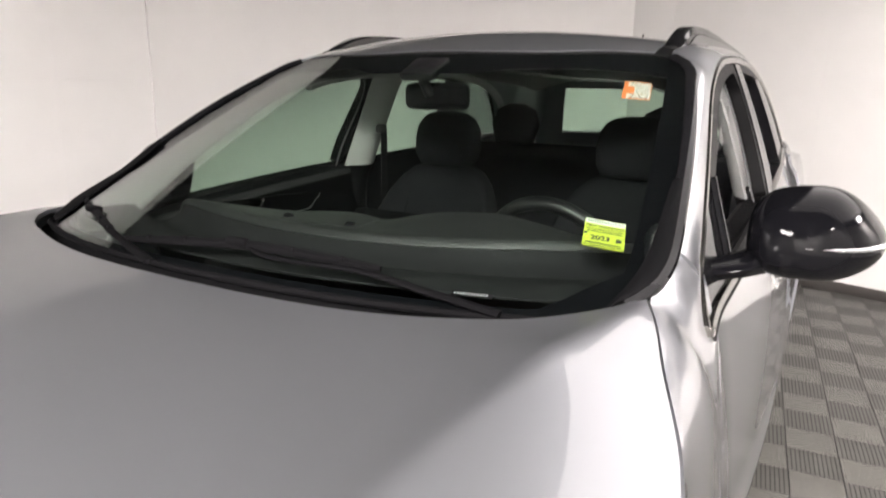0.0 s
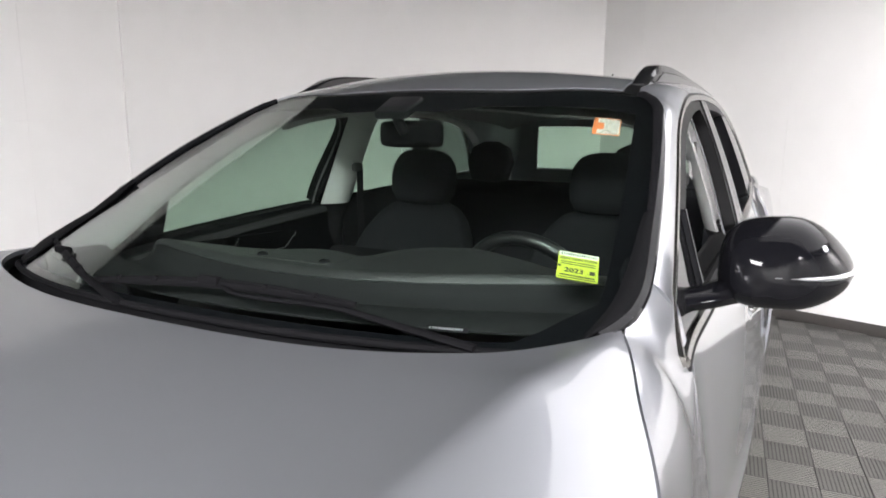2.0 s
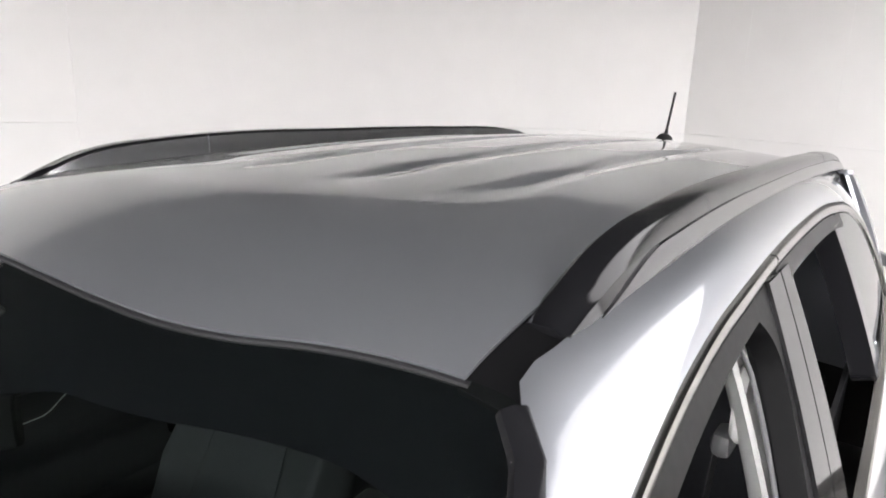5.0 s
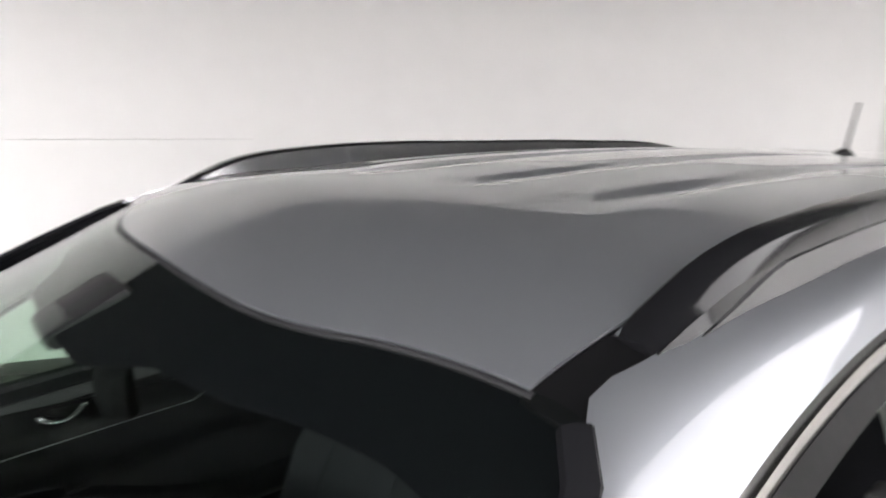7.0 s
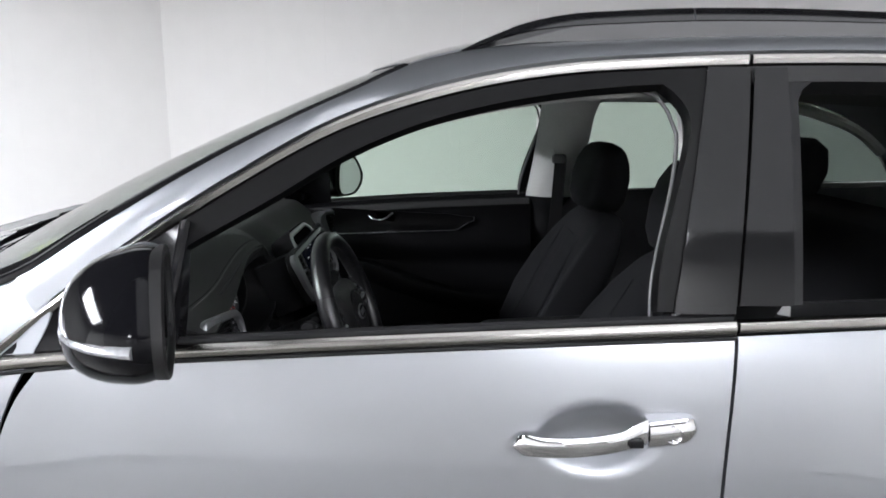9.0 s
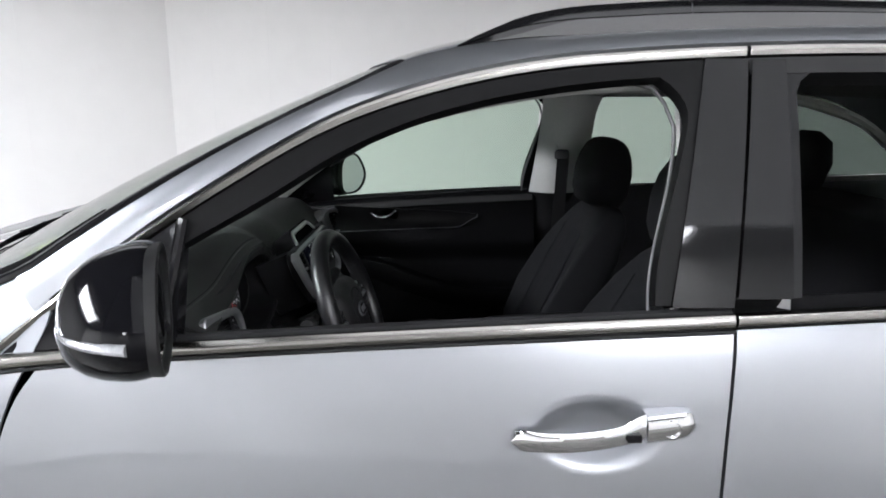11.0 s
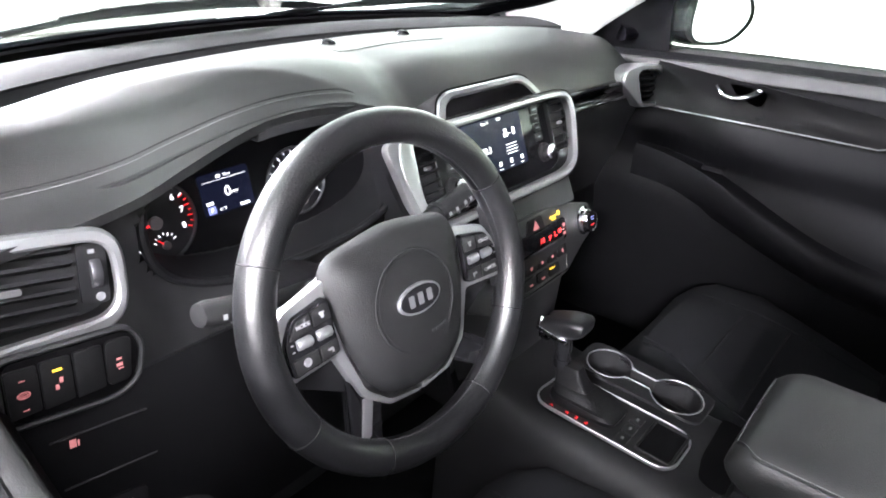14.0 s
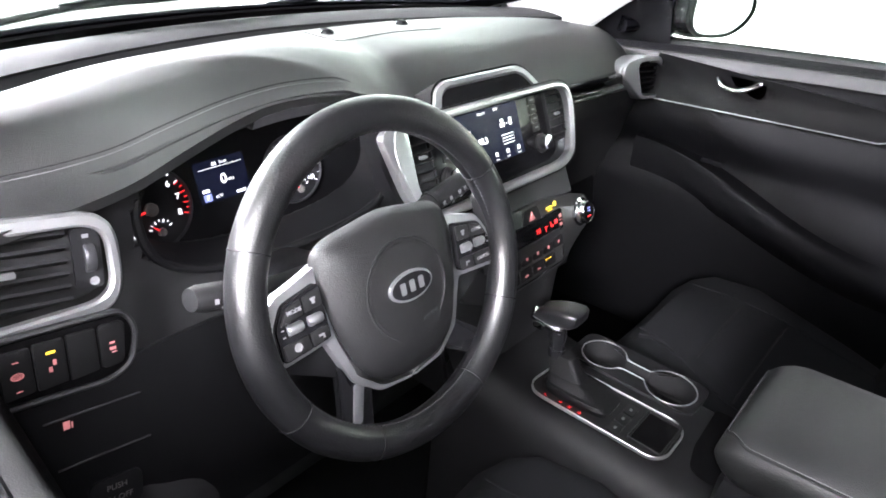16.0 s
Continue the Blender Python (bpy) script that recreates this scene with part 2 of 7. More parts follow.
def prism(poly, depth, m=None, bevel=0.0, seg=2):
    """A flat outline (x, y) made depth thick along +z, then moved by m."""
    b = bmesh.new()
    lo = [b.verts.new((x, y, 0)) for x, y in poly]
    hi = [b.verts.new((x, y, depth)) for x, y in poly]
    n = len(poly)
    b.faces.new(lo[::-1])
    top = b.faces.new(hi)
    for i in range(n):
        b.faces.new([lo[i], lo[(i + 1) % n], hi[(i + 1) % n], hi[i]])
    bmesh.ops.recalc_face_normals(b, faces=b.faces)
    if bevel:
        bmesh.ops.bevel(b, geom=[e for e in top.edges], offset=bevel, segments=seg, profile=0.5, affect="EDGES")
    if m is not None:
        bmesh.ops.transform(b, matrix=m, verts=b.verts[:])
    return b


def ring(outer, inner, depth, m=None, bevel=0.0):
    """A frame between two outlines of as many points, depth thick along +z, rounded over its face."""
    n = len(outer)
    rows = []
    for (xo, yo), (xi, yi) in zip(outer, inner):
        k = bevel / max(1e-6, math.hypot(xo - xi, yo - yi))
        a, b2 = lerp((xo, yo), (xi, yi), min(k, 0.45)), lerp((xo, yo), (xi, yi), 1 - min(k, 0.45))
        rows.append([(xo, yo, 0), (xo, yo, depth - bevel), (*a, depth), (*b2, depth), (xi, yi, depth - bevel), (xi, yi, 0)])
    rows.append(rows[0])
    b = bmesh.new()
    vs = [[b.verts.new(p) for p in r] for r in rows[:-1]]
    vs.append(vs[0])
    for r1, r2 in zip(vs, vs[1:]):
        for k in range(6):
            b.faces.new([r1[k], r1[(k + 1) % 6], r2[(k + 1) % 6], r2[k]])
    bmesh.ops.recalc_face_normals(b, faces=b.faces)
    if m is not None:
        bmesh.ops.transform(b, matrix=m, verts=b.verts[:])
    return b


def rrect(w, h, r, n=6, cx=0.0, cy=0.0):
    pts = []
    for sx, sy, a0 in ((1, 1, 0), (-1, 1, 90), (-1, -1, 180), (1, -1, 270)):
        for i in range(n + 1):
            a = radians(a0 + 90 * i / n)
            pts.append((cx + sx * (w / 2 - r) + r * math.cos(a), cy + sy * (h / 2 - r) + r * math.sin(a)))
    return pts


def rounded(poly, r, n=5):
    """The outline with its corners rounded by about r."""
    out = []
    m = len(poly)
    for i in range(m):
        p, a, b = Vector(poly[i]), Vector(poly[i - 1]), Vector(poly[(i + 1) % m])
        ra = min(r, (a - p).length * 0.45)
        rb = min(r, (b - p).length * 0.45)
        p0, p1 = p + (a - p).normalized() * ra, p + (b - p).normalized() * rb
        for k in range(n + 1):
            t = k / n
            q = p0 * (1 - t) ** 2 + p * 2 * t * (1 - t) + p1 * t**2
            out.append((q.x, q.y))
    return out


def shrink(poly, d):
    """The outline moved inwards by d."""
    m = len(poly)
    area = sum(poly[i - 1][0] * poly[i][1] - poly[i][0] * poly[i - 1][1] for i in range(m))
    s = 1 if area > 0 else -1
    out = []
    for i in range(m):
        t = Vector(poly[(i + 1) % m]) - Vector(poly[i - 1])
        t.normalize()
        out.append((poly[i][0] - s * t.y * d, poly[i][1] + s * t.x * d))
    return out


def lathe(profile, n=32, m=None):
    """Turns (radius, height) points round z."""
    rings = [[(r * math.cos(2 * math.pi * k / n), r * math.sin(2 * math.pi * k / n), z) for k in range(n)] for r, z in profile]
    b = loft(rings, True, True)
    if m is not None:
        bmesh.ops.transform(b, matrix=m, verts=b.verts[:])
    return b


def face_on(origin, right, up):
    """A pose whose x, y run along right and up and whose z comes out of the surface."""
    r, u = Vector(right).normalized(), Vector(up)
    u = (u - r * u.dot(r)).normalized()
    z = r.cross(u)
    return Matrix((( r.x, u.x, z.x, origin[0]), (r.y, u.y, z.y, origin[1]), (r.z, u.z, z.z, origin[2]), (0, 0, 0, 1)))


def words(text, size, m, depth=0.0004, bold=0.0, align="CENTER"):
    """Raised letters of the built-in font as a mesh."""
    c = bpy.data.curves.new("txt", "FONT")
    c.body, c.size, c.extrude, c.align_x, c.align_y, c.offset = text, size, depth, align, "CENTER", bold
    c.resolution_u = 3
    tmp = bpy.data.objects.new("txt", c)
    scene.collection.objects.link(tmp)
    me = bpy.data.meshes.new_from_object(tmp.evaluated_get(bpy.context.evaluated_depsgraph_get()))
    bpy.data.objects.remove(tmp)
    bpy.data.curves.remove(c)
    b = bmesh.new()
    b.from_mesh(me)
    bpy.data.meshes.remove(me)
    bmesh.ops.transform(b, matrix=m, verts=b.verts[:])
    return b


def bars(rects, m, depth=0.0005):
    """Small plain bars (x, y, w, h) on a face."""
    b = bmesh.new()
    for x, y, w, h in rects:
        rbox((x, y, depth / 2), (w, h, depth), 0, bm=b)
    bmesh.ops.transform(b, matrix=m, verts=b.verts[:])
    return b


def flipx(bm):
    """The mirror image across the middle of the car."""
    for v in bm.verts:
        v.co.x = -v.co.x
    bmesh.ops.reverse_faces(bm, faces=bm.faces[:])
    return bm


def outward(bm, center):
    """Turns faces away from a point."""
    c = Vector(center)
    bm.normal_update()
    bmesh.ops.reverse_faces(bm, faces=[f for f in bm.faces if f.normal.dot(f.calc_center_median() - c) < 0])
    return bm


# ---------------------------------------------------------------- the booth
CORNERS = [(-0.68, 5.55), (-1.87, 4.70), (-3.46, 2.42), (-4.89, -1.68), (-3.4, -5.6), (2.6, -5.6), (4.9, -1.2), (4.6, 3.9)]
WALLS = ["wall_back_far", "wall_curve", "wall_side_far", "wall_front_far", "wall_front", "wall_front_near", "wall_side_near", "wall_back"]
LINE = 1.535

floor = part("floor", rbox((0.0, 0.0, -0.02), (16, 16, 0.03), 0), GROUT)
tagged(floor, "dark slab under two-tone interlocking ribbed floor tiles", "floor", kind="structure")
ceiling = part("ceiling", rbox((0.0, 0.0, CEILING + 0.05), (16, 16, 0.1), 0), CEILMAT)
tagged(ceiling, "plain grey ceiling of the photo booth", "ceiling", kind="structure")


def f_curve(t):
    """The plan of the rounded corner between the two far walls."""
    a, c, b = Vector(CORNERS[1]), Vector((-2.93, 3.945)), Vector(CORNERS[2])
    return a * (1 - t) ** 2 + c * 2 * t * (1 - t) + b * t * t


def curve_sheet(t0, t1, z0, z1, off):
    def fn(u, v):
        t = t0 + (t1 - t0) * u
        p, d = f_curve(t), f_curve(t + 0.01) - f_curve(t - 0.01)
        d.normalize()
        p = p + Vector((d.y, -d.x)) * (-off)
        return (p.x, p.y, z0 + (z1 - z0) * v)
    return outward(grid(fn, 24, 1), (-9, 9, 1.5))


for k, nm in enumerate(WALLS):
    if nm == "wall_curve":
        w = part(nm, curve_sheet(0, 1, 0, CEILING, 0.03), WALLMAT, solid=0.12)
        tagged(w, "white painted curved photo booth wall", "wall", kind="structure")
        for t0, t1 in ((0.0, 0.4985), (0.5, 1.0)):
            for z0, z1 in ((0.0, LINE - 0.0012), (LINE + 0.0012, CEILING)):
                part("wall_panel", curve_sheet(t0, t1, z0, z1, 0.0), WALLMAT, w, solid=0.024)
        bb = part("baseboard", curve_sheet(0, 1, 0, 0.09, -0.012), BASEMAT, solid=0.012)
        tagged(bb, "dark brown rubber baseboard along the curved wall", "baseboard", kind="structure")
        continue
    a, b = Vector(CORNERS[k]), Vector(CORNERS[(k + 1) % len(CORNERS)])
    d = b - a
    d.normalize()
    out = Vector((d.y, -d.x))
    if out.dot((a + b) / 2 - Vector((0.6, 0.3))) < 0:
        out = -out
    ln = (b - a).length
    ang = math.degrees(math.atan2(d.y, d.x))
    mid = (a + b) / 2 + out * 0.10
    w = part(nm, rbox((mid.x, mid.y, CEILING / 2), (ln + 0.16, 0.14, CEILING), 0, pose(0, 0, 0, 0, 0, ang)), WALLDARK if nm == "wall_front" else WALLMAT)
    tagged(w, "unseen front wall of the booth, darkened to dim reflections" if nm == "wall_front" else "white painted panelled photo booth wall", "wall", kind="structure")
    # panels with fine open joints
    xs = list(np.arange(0.0, ln, 0.64)) + [ln]
    for x0, x1 in zip(xs, xs[1:]):
        if x1 - x0 < 0.05:
            continue
        for z0, z1 in ((0.0, LINE - 0.0012), (LINE + 0.0012, CEILING)):
            c = a + d * ((x0 + x1) / 2) + out * 0.012
            part("wall_panel", rbox((c.x, c.y, (z0 + z1) / 2), (x1 - x0 - 0.0004, 0.024, z1 - z0), 0.0005, pose(0, 0, 0, 0, 0, ang), seg=1), w.data.materials[0], w)
    c = (a + b) / 2 - out * 0.008
    bb = part("baseboard", rbox((c.x, c.y, 0.045), (ln, 0.016, 0.09), 0.004, pose(0, 0, 0, 0, 0, ang)), BASEMAT)
    tagged(bb, "dark brown rubber baseboard along the white wall", "baseboard", kind="structure")
# ---------------------------------------------------------------- ceiling lamps
SOFT = mat("soft_diffuser", (0.9, 0.9, 0.9), rough=0.5, emit=(0.965, 0.98, 1.0), power=1.9)
SPOT = mat("lamp_diffuser", (0.9, 0.9, 0.9), rough=0.5, emit=(0.965, 0.98, 1.0), power=108.0)


def ceiling_light(x, y, w, d, diffuser, label, drop=0.018):
    """A flush LED panel: metal frame and glowing diffuser."""
    e = tagged(empty("ceiling_light"), label, "ceiling light", group="ceiling lights")
    m = pose(x, y, CEILING - 0.002, 180, 0, 0)
    fr = ring(rrect(w + 0.08, d + 0.08, 0.01, 2), rrect(w, d, 0.005, 2), 0.03, m, 0.004)
    part("frame", fr, SATIN, e)
    part("diffuser", prism(rrect(w - 0.002, d - 0.002, 0.005, 2), drop, m), diffuser, e)
    return e


SIDEPANEL = mat("side_panel_diffuser", (0.9, 0.9, 0.9), rough=0.5, emit=(0.965, 0.98, 1.0), power=1.2)
ceiling_light(-3.08, -1.92, 1.25, 2.35, SIDEPANEL, "long luminous panel in the ceiling near the far wall")
ceiling_light(2.47, 2.05, 2.84, 3.9, SOFT, "long dim luminous panel in the ceiling beside the car")
# lamps added out of view; the front one hangs lower to brighten the walls
for lx, ly, lw, ld, drop in ((4.2, -1.3, 0.4, 0.4, 0.018), (4.2, 2.4, 0.55, 0.75, 0.018), (1.4, -3.5, 1.8, 1.45, 0.055)):
    ceiling_light(lx, ly, lw, ld, SPOT, "bright square lamp added out of view in the ceiling", drop)

# ---------------------------------------------------------------- the car: lines of its body (y runs from the front axle to the rear)
car = tagged(empty("car"), "silver sport utility car with black roof rails on tiled floor", "car")

CH = curve([(0.20, 1.09), (0.272, 1.151), (0.459, 1.296), (0.605, 1.392), (0.789, 1.495), (0.978, 1.559), (1.17, 1.595), (1.316, 1.607), (1.488, 1.616), (1.72, 1.621), (2.1, 1.610), (2.4, 1.565), (2.62, 1.48), (2.76, 1.37), (2.86, 1.255)])
BELT = curve([(0.20, 1.103), (0.526, 1.131), (0.844, 1.153), (1.16, 1.170), (1.437, 1.182), (1.675, 1.193), (2.2, 1.215), (2.86, 1.245)])
DLO = curve([(0.50, 1.262), (0.558, 1.296), (0.699, 1.376), (0.791, 1.432), (0.903, 1.483), (1.035, 1.522), (1.14, 1.542), (1.361, 1.564), (1.42, 1.566)])
FLANK = curve([(0.2, 0.90), (0.45, 0.93), (0.6, 0.94), (0.8, 0.932), (0.9, 0.921), (1.0, 0.906), (1.1, 0.886), (1.15, 0.871), (1.19, 0.853)])


def smooth(t):
    t = min(max(t, 0), 1)
    return t * t * (3 - 2 * t)


def side(y, z):
    """How far out the body's flank lies."""
    x = FLANK(z) if z < 1.19 else 0.853 - 0.30 * (z - 1.19) - 0.2 * (z - 1.19) ** 2
    x -= 0.037 * max(0, 1.436 - y) ** 2 + (0.005 if z < 1.19 else 0.03) * max(0, y - 1.9) ** 2
    if z < 1.19:
        x += 0.085 * smooth((0.42 - y) / 0.6) * smooth((1.19 - z) / 0.12)
        x -= 0.16 * smooth((-0.45 - y) / 0.5) ** 2
    return x


ROOFZ = curve([(0.80, 1.567), (0.90, 1.600), (1.01, 1.628), (1.3, 1.650), (1.8, 1.662), (2.4, 1.652), (3.05, 1.607), (3.25, 1.575)])
EDGEX = curve([(0.05, 0.700), (0.09, 0.726), (0.12, 0.747), (0.165, 0.766), (0.20, 0.771), (0.28, 0.769), (0.35, 0.761), (0.50, 0.740), (0.60, 0.723), (0.75, 0.693), (0.84, 0.670), (0.875, 0.648), (0.90, 0.620), (1.01, 0.610), (2.4, 0.605), (3.05, 0.600), (3.25, 0.590)])
EDGEZ = curve([(0.05, 1.163), (0.09, 1.178), (0.12, 1.189), (0.165, 1.204), (0.20, 1.217), (0.28, 1.251), (0.35, 1.297), (0.50, 1.389), (0.60, 1.444), (0.75, 1.518), (0.84, 1.560), (0.875, 1.579), (0.90, 1.592), (1.01, 1.620), (1.3, 1.643), (1.8, 1.655), (2.4, 1.645), (3.05, 1.600), (3.25, 1.568)])


def roof(x, y):
    return ROOFZ(y) + 0.042 * (1 - (x / 0.57) ** 2)


HEADER = curve([(0.0, 0.797), (0.15, 0.801), (0.28, 0.815), (0.35, 0.834), (0.42, 0.862), (0.49, 0.885), (0.57, 0.904), (0.62, 0.912)])


def header(x):
    """The roof's front edge."""
    return HEADER(min(abs(x), 0.62))


HOODSIDE = curve([(-0.95, 0.80), (-0.6, 0.90), (-0.23, 0.880), (-0.056, 0.822), (0.06, 0.785), (0.13, 0.757)])
HOODZ = curve([(-0.98, 0.80), (-0.9, 0.90), (-0.75, 0.988), (-0.5, 1.074), (-0.2, 1.146), (0.0, 1.178), (0.15, 1.20)])


def hood_z(x, y):
    k = abs(x) / HOODSIDE(y)
    # crease running forward from the windscreen's corner
    e, xc = HOODSIDE(y), 0.739 + 0.222 * y
    h = min(0.050, 0.34 * max(0.0, e - xc))
    d = abs(x) - xc
    rise = h * math.exp(min(d, 0.0) / 0.14) if d < 0 else h * max(0.0, 1 - d / max(0.01, e - xc))
    return HOODZ(y) - 0.026 * k**2 * (1 - 0.5 * smooth((0.30 + y) / 0.42)) + rise


HOODREAR = curve([(0.0, -0.135), (0.16, -0.131), (0.33, -0.113), (0.488, -0.074), (0.60, -0.030), (0.651, 0.008), (0.704, 0.063), (0.741, 0.118), (0.757, 0.140)])


def hood_rear(x):
    return HOODREAR(abs(x))


# hood
def f_hood(u, v):
    s = 2 * u - 1
    yr = hood_rear(s * 0.757)
    y = -0.95 + (yr + 0.95) * v
    x = s * HOODSIDE(y)
    return (x, y, hood_z(x, y))


hood = part("hood", outward(grid(f_hood, 120, 50), (0, 0, 0)), PAINT, car, solid=0.012)
tagged(hood, "silver metallic hood panel")

# fenders
FRONTSEAM = curve([(0.35, 0.30), (0.7, 0.235), (0.96, 0.25), (1.053, 0.284), (1.135, 0.335), (1.209, 0.311)])
def f_fender(s):
    def fn(u, v):
        ztest = 1.243 - 0.17 * v / 0.4 if v < 0.4 else 1.073 + (0.42 - 1.073) * (v - 0.4) / 0.6
        yend = (FRONTSEAM(ztest) if ztest < 1.209 else max(0.255, 0.311 - (ztest - 1.209) * 0.87)) - 0.002
        y = -0.93 + (yend + 0.93) * u
        if y < 0.115:
            xh = HOODSIDE(y) + 0.004
            zh = hood_z(xh - 0.004, y) - 0.001
        else:
            t = smooth((y - 0.115) / 0.06)
            xh, zh = (HOODSIDE(0.115) + 0.004) * (1 - t) + EDGEX(y) * t, hood_z(0.75, 0.115) * (1 - t) + EDGEZ(y) * t
        zb = zh - 0.17
        xb = side(y, zb)
        if v < 0.4:
            t = v / 0.4
            g = smooth((y - 0.06) / 0.19)
            cx, cz = (xh + 0.78 * (xb - xh)) * (1 - g) + (0.5 * (xh + xb) + 0.004) * g, (zh - 0.024) * (1 - g) + (0.5 * (zh + zb) + 0.004) * g
            x = xh * (1 - t) ** 2 + 2 * cx * t * (1 - t) + xb * t * t
            z = zh * (1 - t) ** 2 + 2 * cz * t * (1 - t) + zb * t * t
        else:
            z = zb + (0.42 - zb) * (v - 0.4) / 0.6
            x = side(y, z)
        r = math.hypot(y - 0.0, z - 0.36)
        if r < 0.40:
            z = 0.36 + math.sqrt(max(0.0, 0.1600 - y * y))
        return (s * x, y, z)
    return fn


for s in (1, -1):
    part("fender", outward(grid(f_fender(s), 44, 36), (0, 0, 0.6)), PAINT, car, solid=0.006)

# pillars and cant rails: from the windscreen edge to the chrome line
def f_pillar(s, y0, y1):
    def fn(u, v):
        y = y0 + 0.048 * v * (1 - u) + (y1 - y0) * u
        d = Vector((EDGEX(y), y, EDGEZ(y)))
        c = Vector((side(y, CH(y)) - 0.002, y, CH(y) + 0.006))
        p = d.lerp(c, v)
        n = Vector((0.55, -0.25 * (y < 0.9), 0.8)).normalized()
        p += n * (0.007 + 0.007 * smooth((y - 0.9) / 0.5)) * math.sin(math.pi * v) ** 0.8
        return (s * p.x, p.y, p.z)
    return fn


for s in (1, -1):
    part("side_frame", outward(grid(f_pillar(s, 0.258, 2.86), 90, 12), (0, 1.5, 1.1)), PAINT, car, solid=0.02)

# roof panel
def f_roof(u, v):
    x = (2 * u - 1) * 0.565
    y = header(x) + (3.22 - header(x)) * v
    z = roof(x, y)
    for c in (0.115, 0.325):
        w = abs(abs(x) - c)
        z -= 0.0065 * math.exp(-((w / 0.026) ** 2)) * smooth((y - 1.08 - 0.5 * c) / 0.22) * smooth((3.0 - y) / 0.2)
    return (x, y, z - 0.002 * smooth((header(x) + 0.006 - y) / 0.006))


part("roof_panel", outward(grid(f_roof, 120, 70), (0, 1.5, 1.0)), PAINT, car, solid=0.004)

# roof ditches
for s in (1, -1):
    bm = grid(lambda u, v: (s * (0.563 + (EDGEX(0.9 + 2.3 * u) - 0.563) * v), 0.895 + 2.3 * u, roof(0.563, 0.9 + 2.3 * u) - 0.008 + (EDGEZ(0.9 + 2.3 * u) - roof(0.563, 0.9 + 2.3 * u)) * v), 40, 3)
    part("roof_trim", outward(bm, (0, 1.5, 1.0)), FELT, car, "matte black strip along the roof edge", solid=0.01)

# roof rails
RAILTOP = curve([(1.0, 1.622), (1.015, 1.630), (1.054, 1.647), (1.105, 1.668), (1.188, 1.687), (1.292, 1.696), (1.376, 1.701), (1.607, 1.705), (1.786, 1.702), (2.4, 1.690), (2.8, 1.670), (2.96, 1.645), (3.06, 1.605)])
for s in (1, -1):
    rings = []
    for i in range(61):
        y = 1.0 + 2.06 * i / 60
        zt, zb = RAILTOP(y), ROOFZ(y) - 0.012
        zt = max(zt, zb + 0.004)
        w = 0.030
        xo = 0.590
        rings.append([(s * (xo - w), y, zb), (s * (xo - w * 0.93), y, zt - 0.006), (s * (xo - w * 0.7), y, zt), (s * (xo + w * 0.20), y, zt), (s * (xo + w * 0.50), y, zt - 0.006), (s * (xo + w * 0.74), y, zb + (zt - zb) * 0.60), (s * (xo + w * 0.68), y, zb + (zt - zb) * 0.57), (s * (xo + w * 1.0), y, zb)])
    rail = part("roof_rail", loft(rings), RAILMAT, car, "satin black roof rail")
    def f_side(u, v):
        y = 1.050 + 1.94 * u
        zb = ROOFZ(y) - 0.010
        h = max(0.004, RAILTOP(y) - zb)
        top = 0.05 + 0.50 * smooth((y - 1.03) / 0.20)
        k = 0.04 + (top - 0.04) * v
        return (s * (0.590 + 0.030 * (1.09 - 0.50 * k)), y, zb + h * k)
    part("rail_side", outward(grid(f_side, 60, 3), (0, 2.0, 1.5)), RAILSIDE, rail, "mirror-glossy black lower side of the rail", solid=0.004)
    for yj in (1.42, 2.55):
        i = round((yj - 1.0) / 2.06 * 60)
        c = Vector((s * 0.590, yj, (RAILTOP(yj) + ROOFZ(yj)) / 2))
        two = [[tuple(c + (Vector(p) - c) * 1.012) for p in rings[i]] for _ in range(2)]
        two = [[(p[0], yj + d, p[2]) for p in r] for r, d in zip(two, (-0.0012, 0.0012))]
        part("rail_joint", loft(two), STEEL, rail)

# aerial
aerial = part("aerial", lathe([(0.0, 0.0), (0.008, 0.001), (0.007, 0.02), (0.005, 0.03), (0.0045, 0.17), (0.0052, 0.175), (0.0, 0.18)], 12, pose(0, 3.06, 1.668, -20, 0, 0)), BLACK, car, "short black rod aerial")
part("aerial_base", loft([[(0.030 * k * math.cos(a), 3.05 + 0.055 * k * math.sin(a) - 0.01 * (1 - k), 1.650 + h) for a in np.linspace(0, 2 * math.pi, 20, endpoint=False)] for k, h in ((1, 0), (0.92, 0.012), (0.6, 0.024), (0.25, 0.03))]), BLACK, aerial)


# windscreen
def f_screen(u, v):
    s = 2 * u - 1
    e0 = Vector((0.748 * s, 0.065 - 0.170 * (1 - abs(s) ** 2.4), 1.156 + 0.009 * (1 - s * s)))
    xt = 0.613 * s
    yt = header(min(abs(xt), 0.57)) + 0.004
    e1 = Vector((xt, yt, roof(min(abs(xt), 0.565), yt) - 0.005))
    if abs(s) > 0.92:
        e1.z -= 0.004 * (abs(s) - 0.92) / 0.08
    p = e0.lerp(e1, v)
    ex, ez = EDGEX(p.y), EDGEZ(p.y)
    k = abs(s) ** 14
    p += Vector((0, -0.28, 0.62)).normalized() * 0.024 * math.sin(math.pi * v) * (1 - s * s)
    p.x = (1 - k) * p.x + k * math.copysign(ex - 0.001, s)
    p.z = (1 - k) * p.z + k * (ez - 0.004)
    return tuple(p)


screen = part("windshield", outward(grid(f_screen, 56, 36), (0, 0.8, 0.8)), GLASS, car, "laminated green-tinted windshield", solid=0.004)
screen.visible_shadow = False


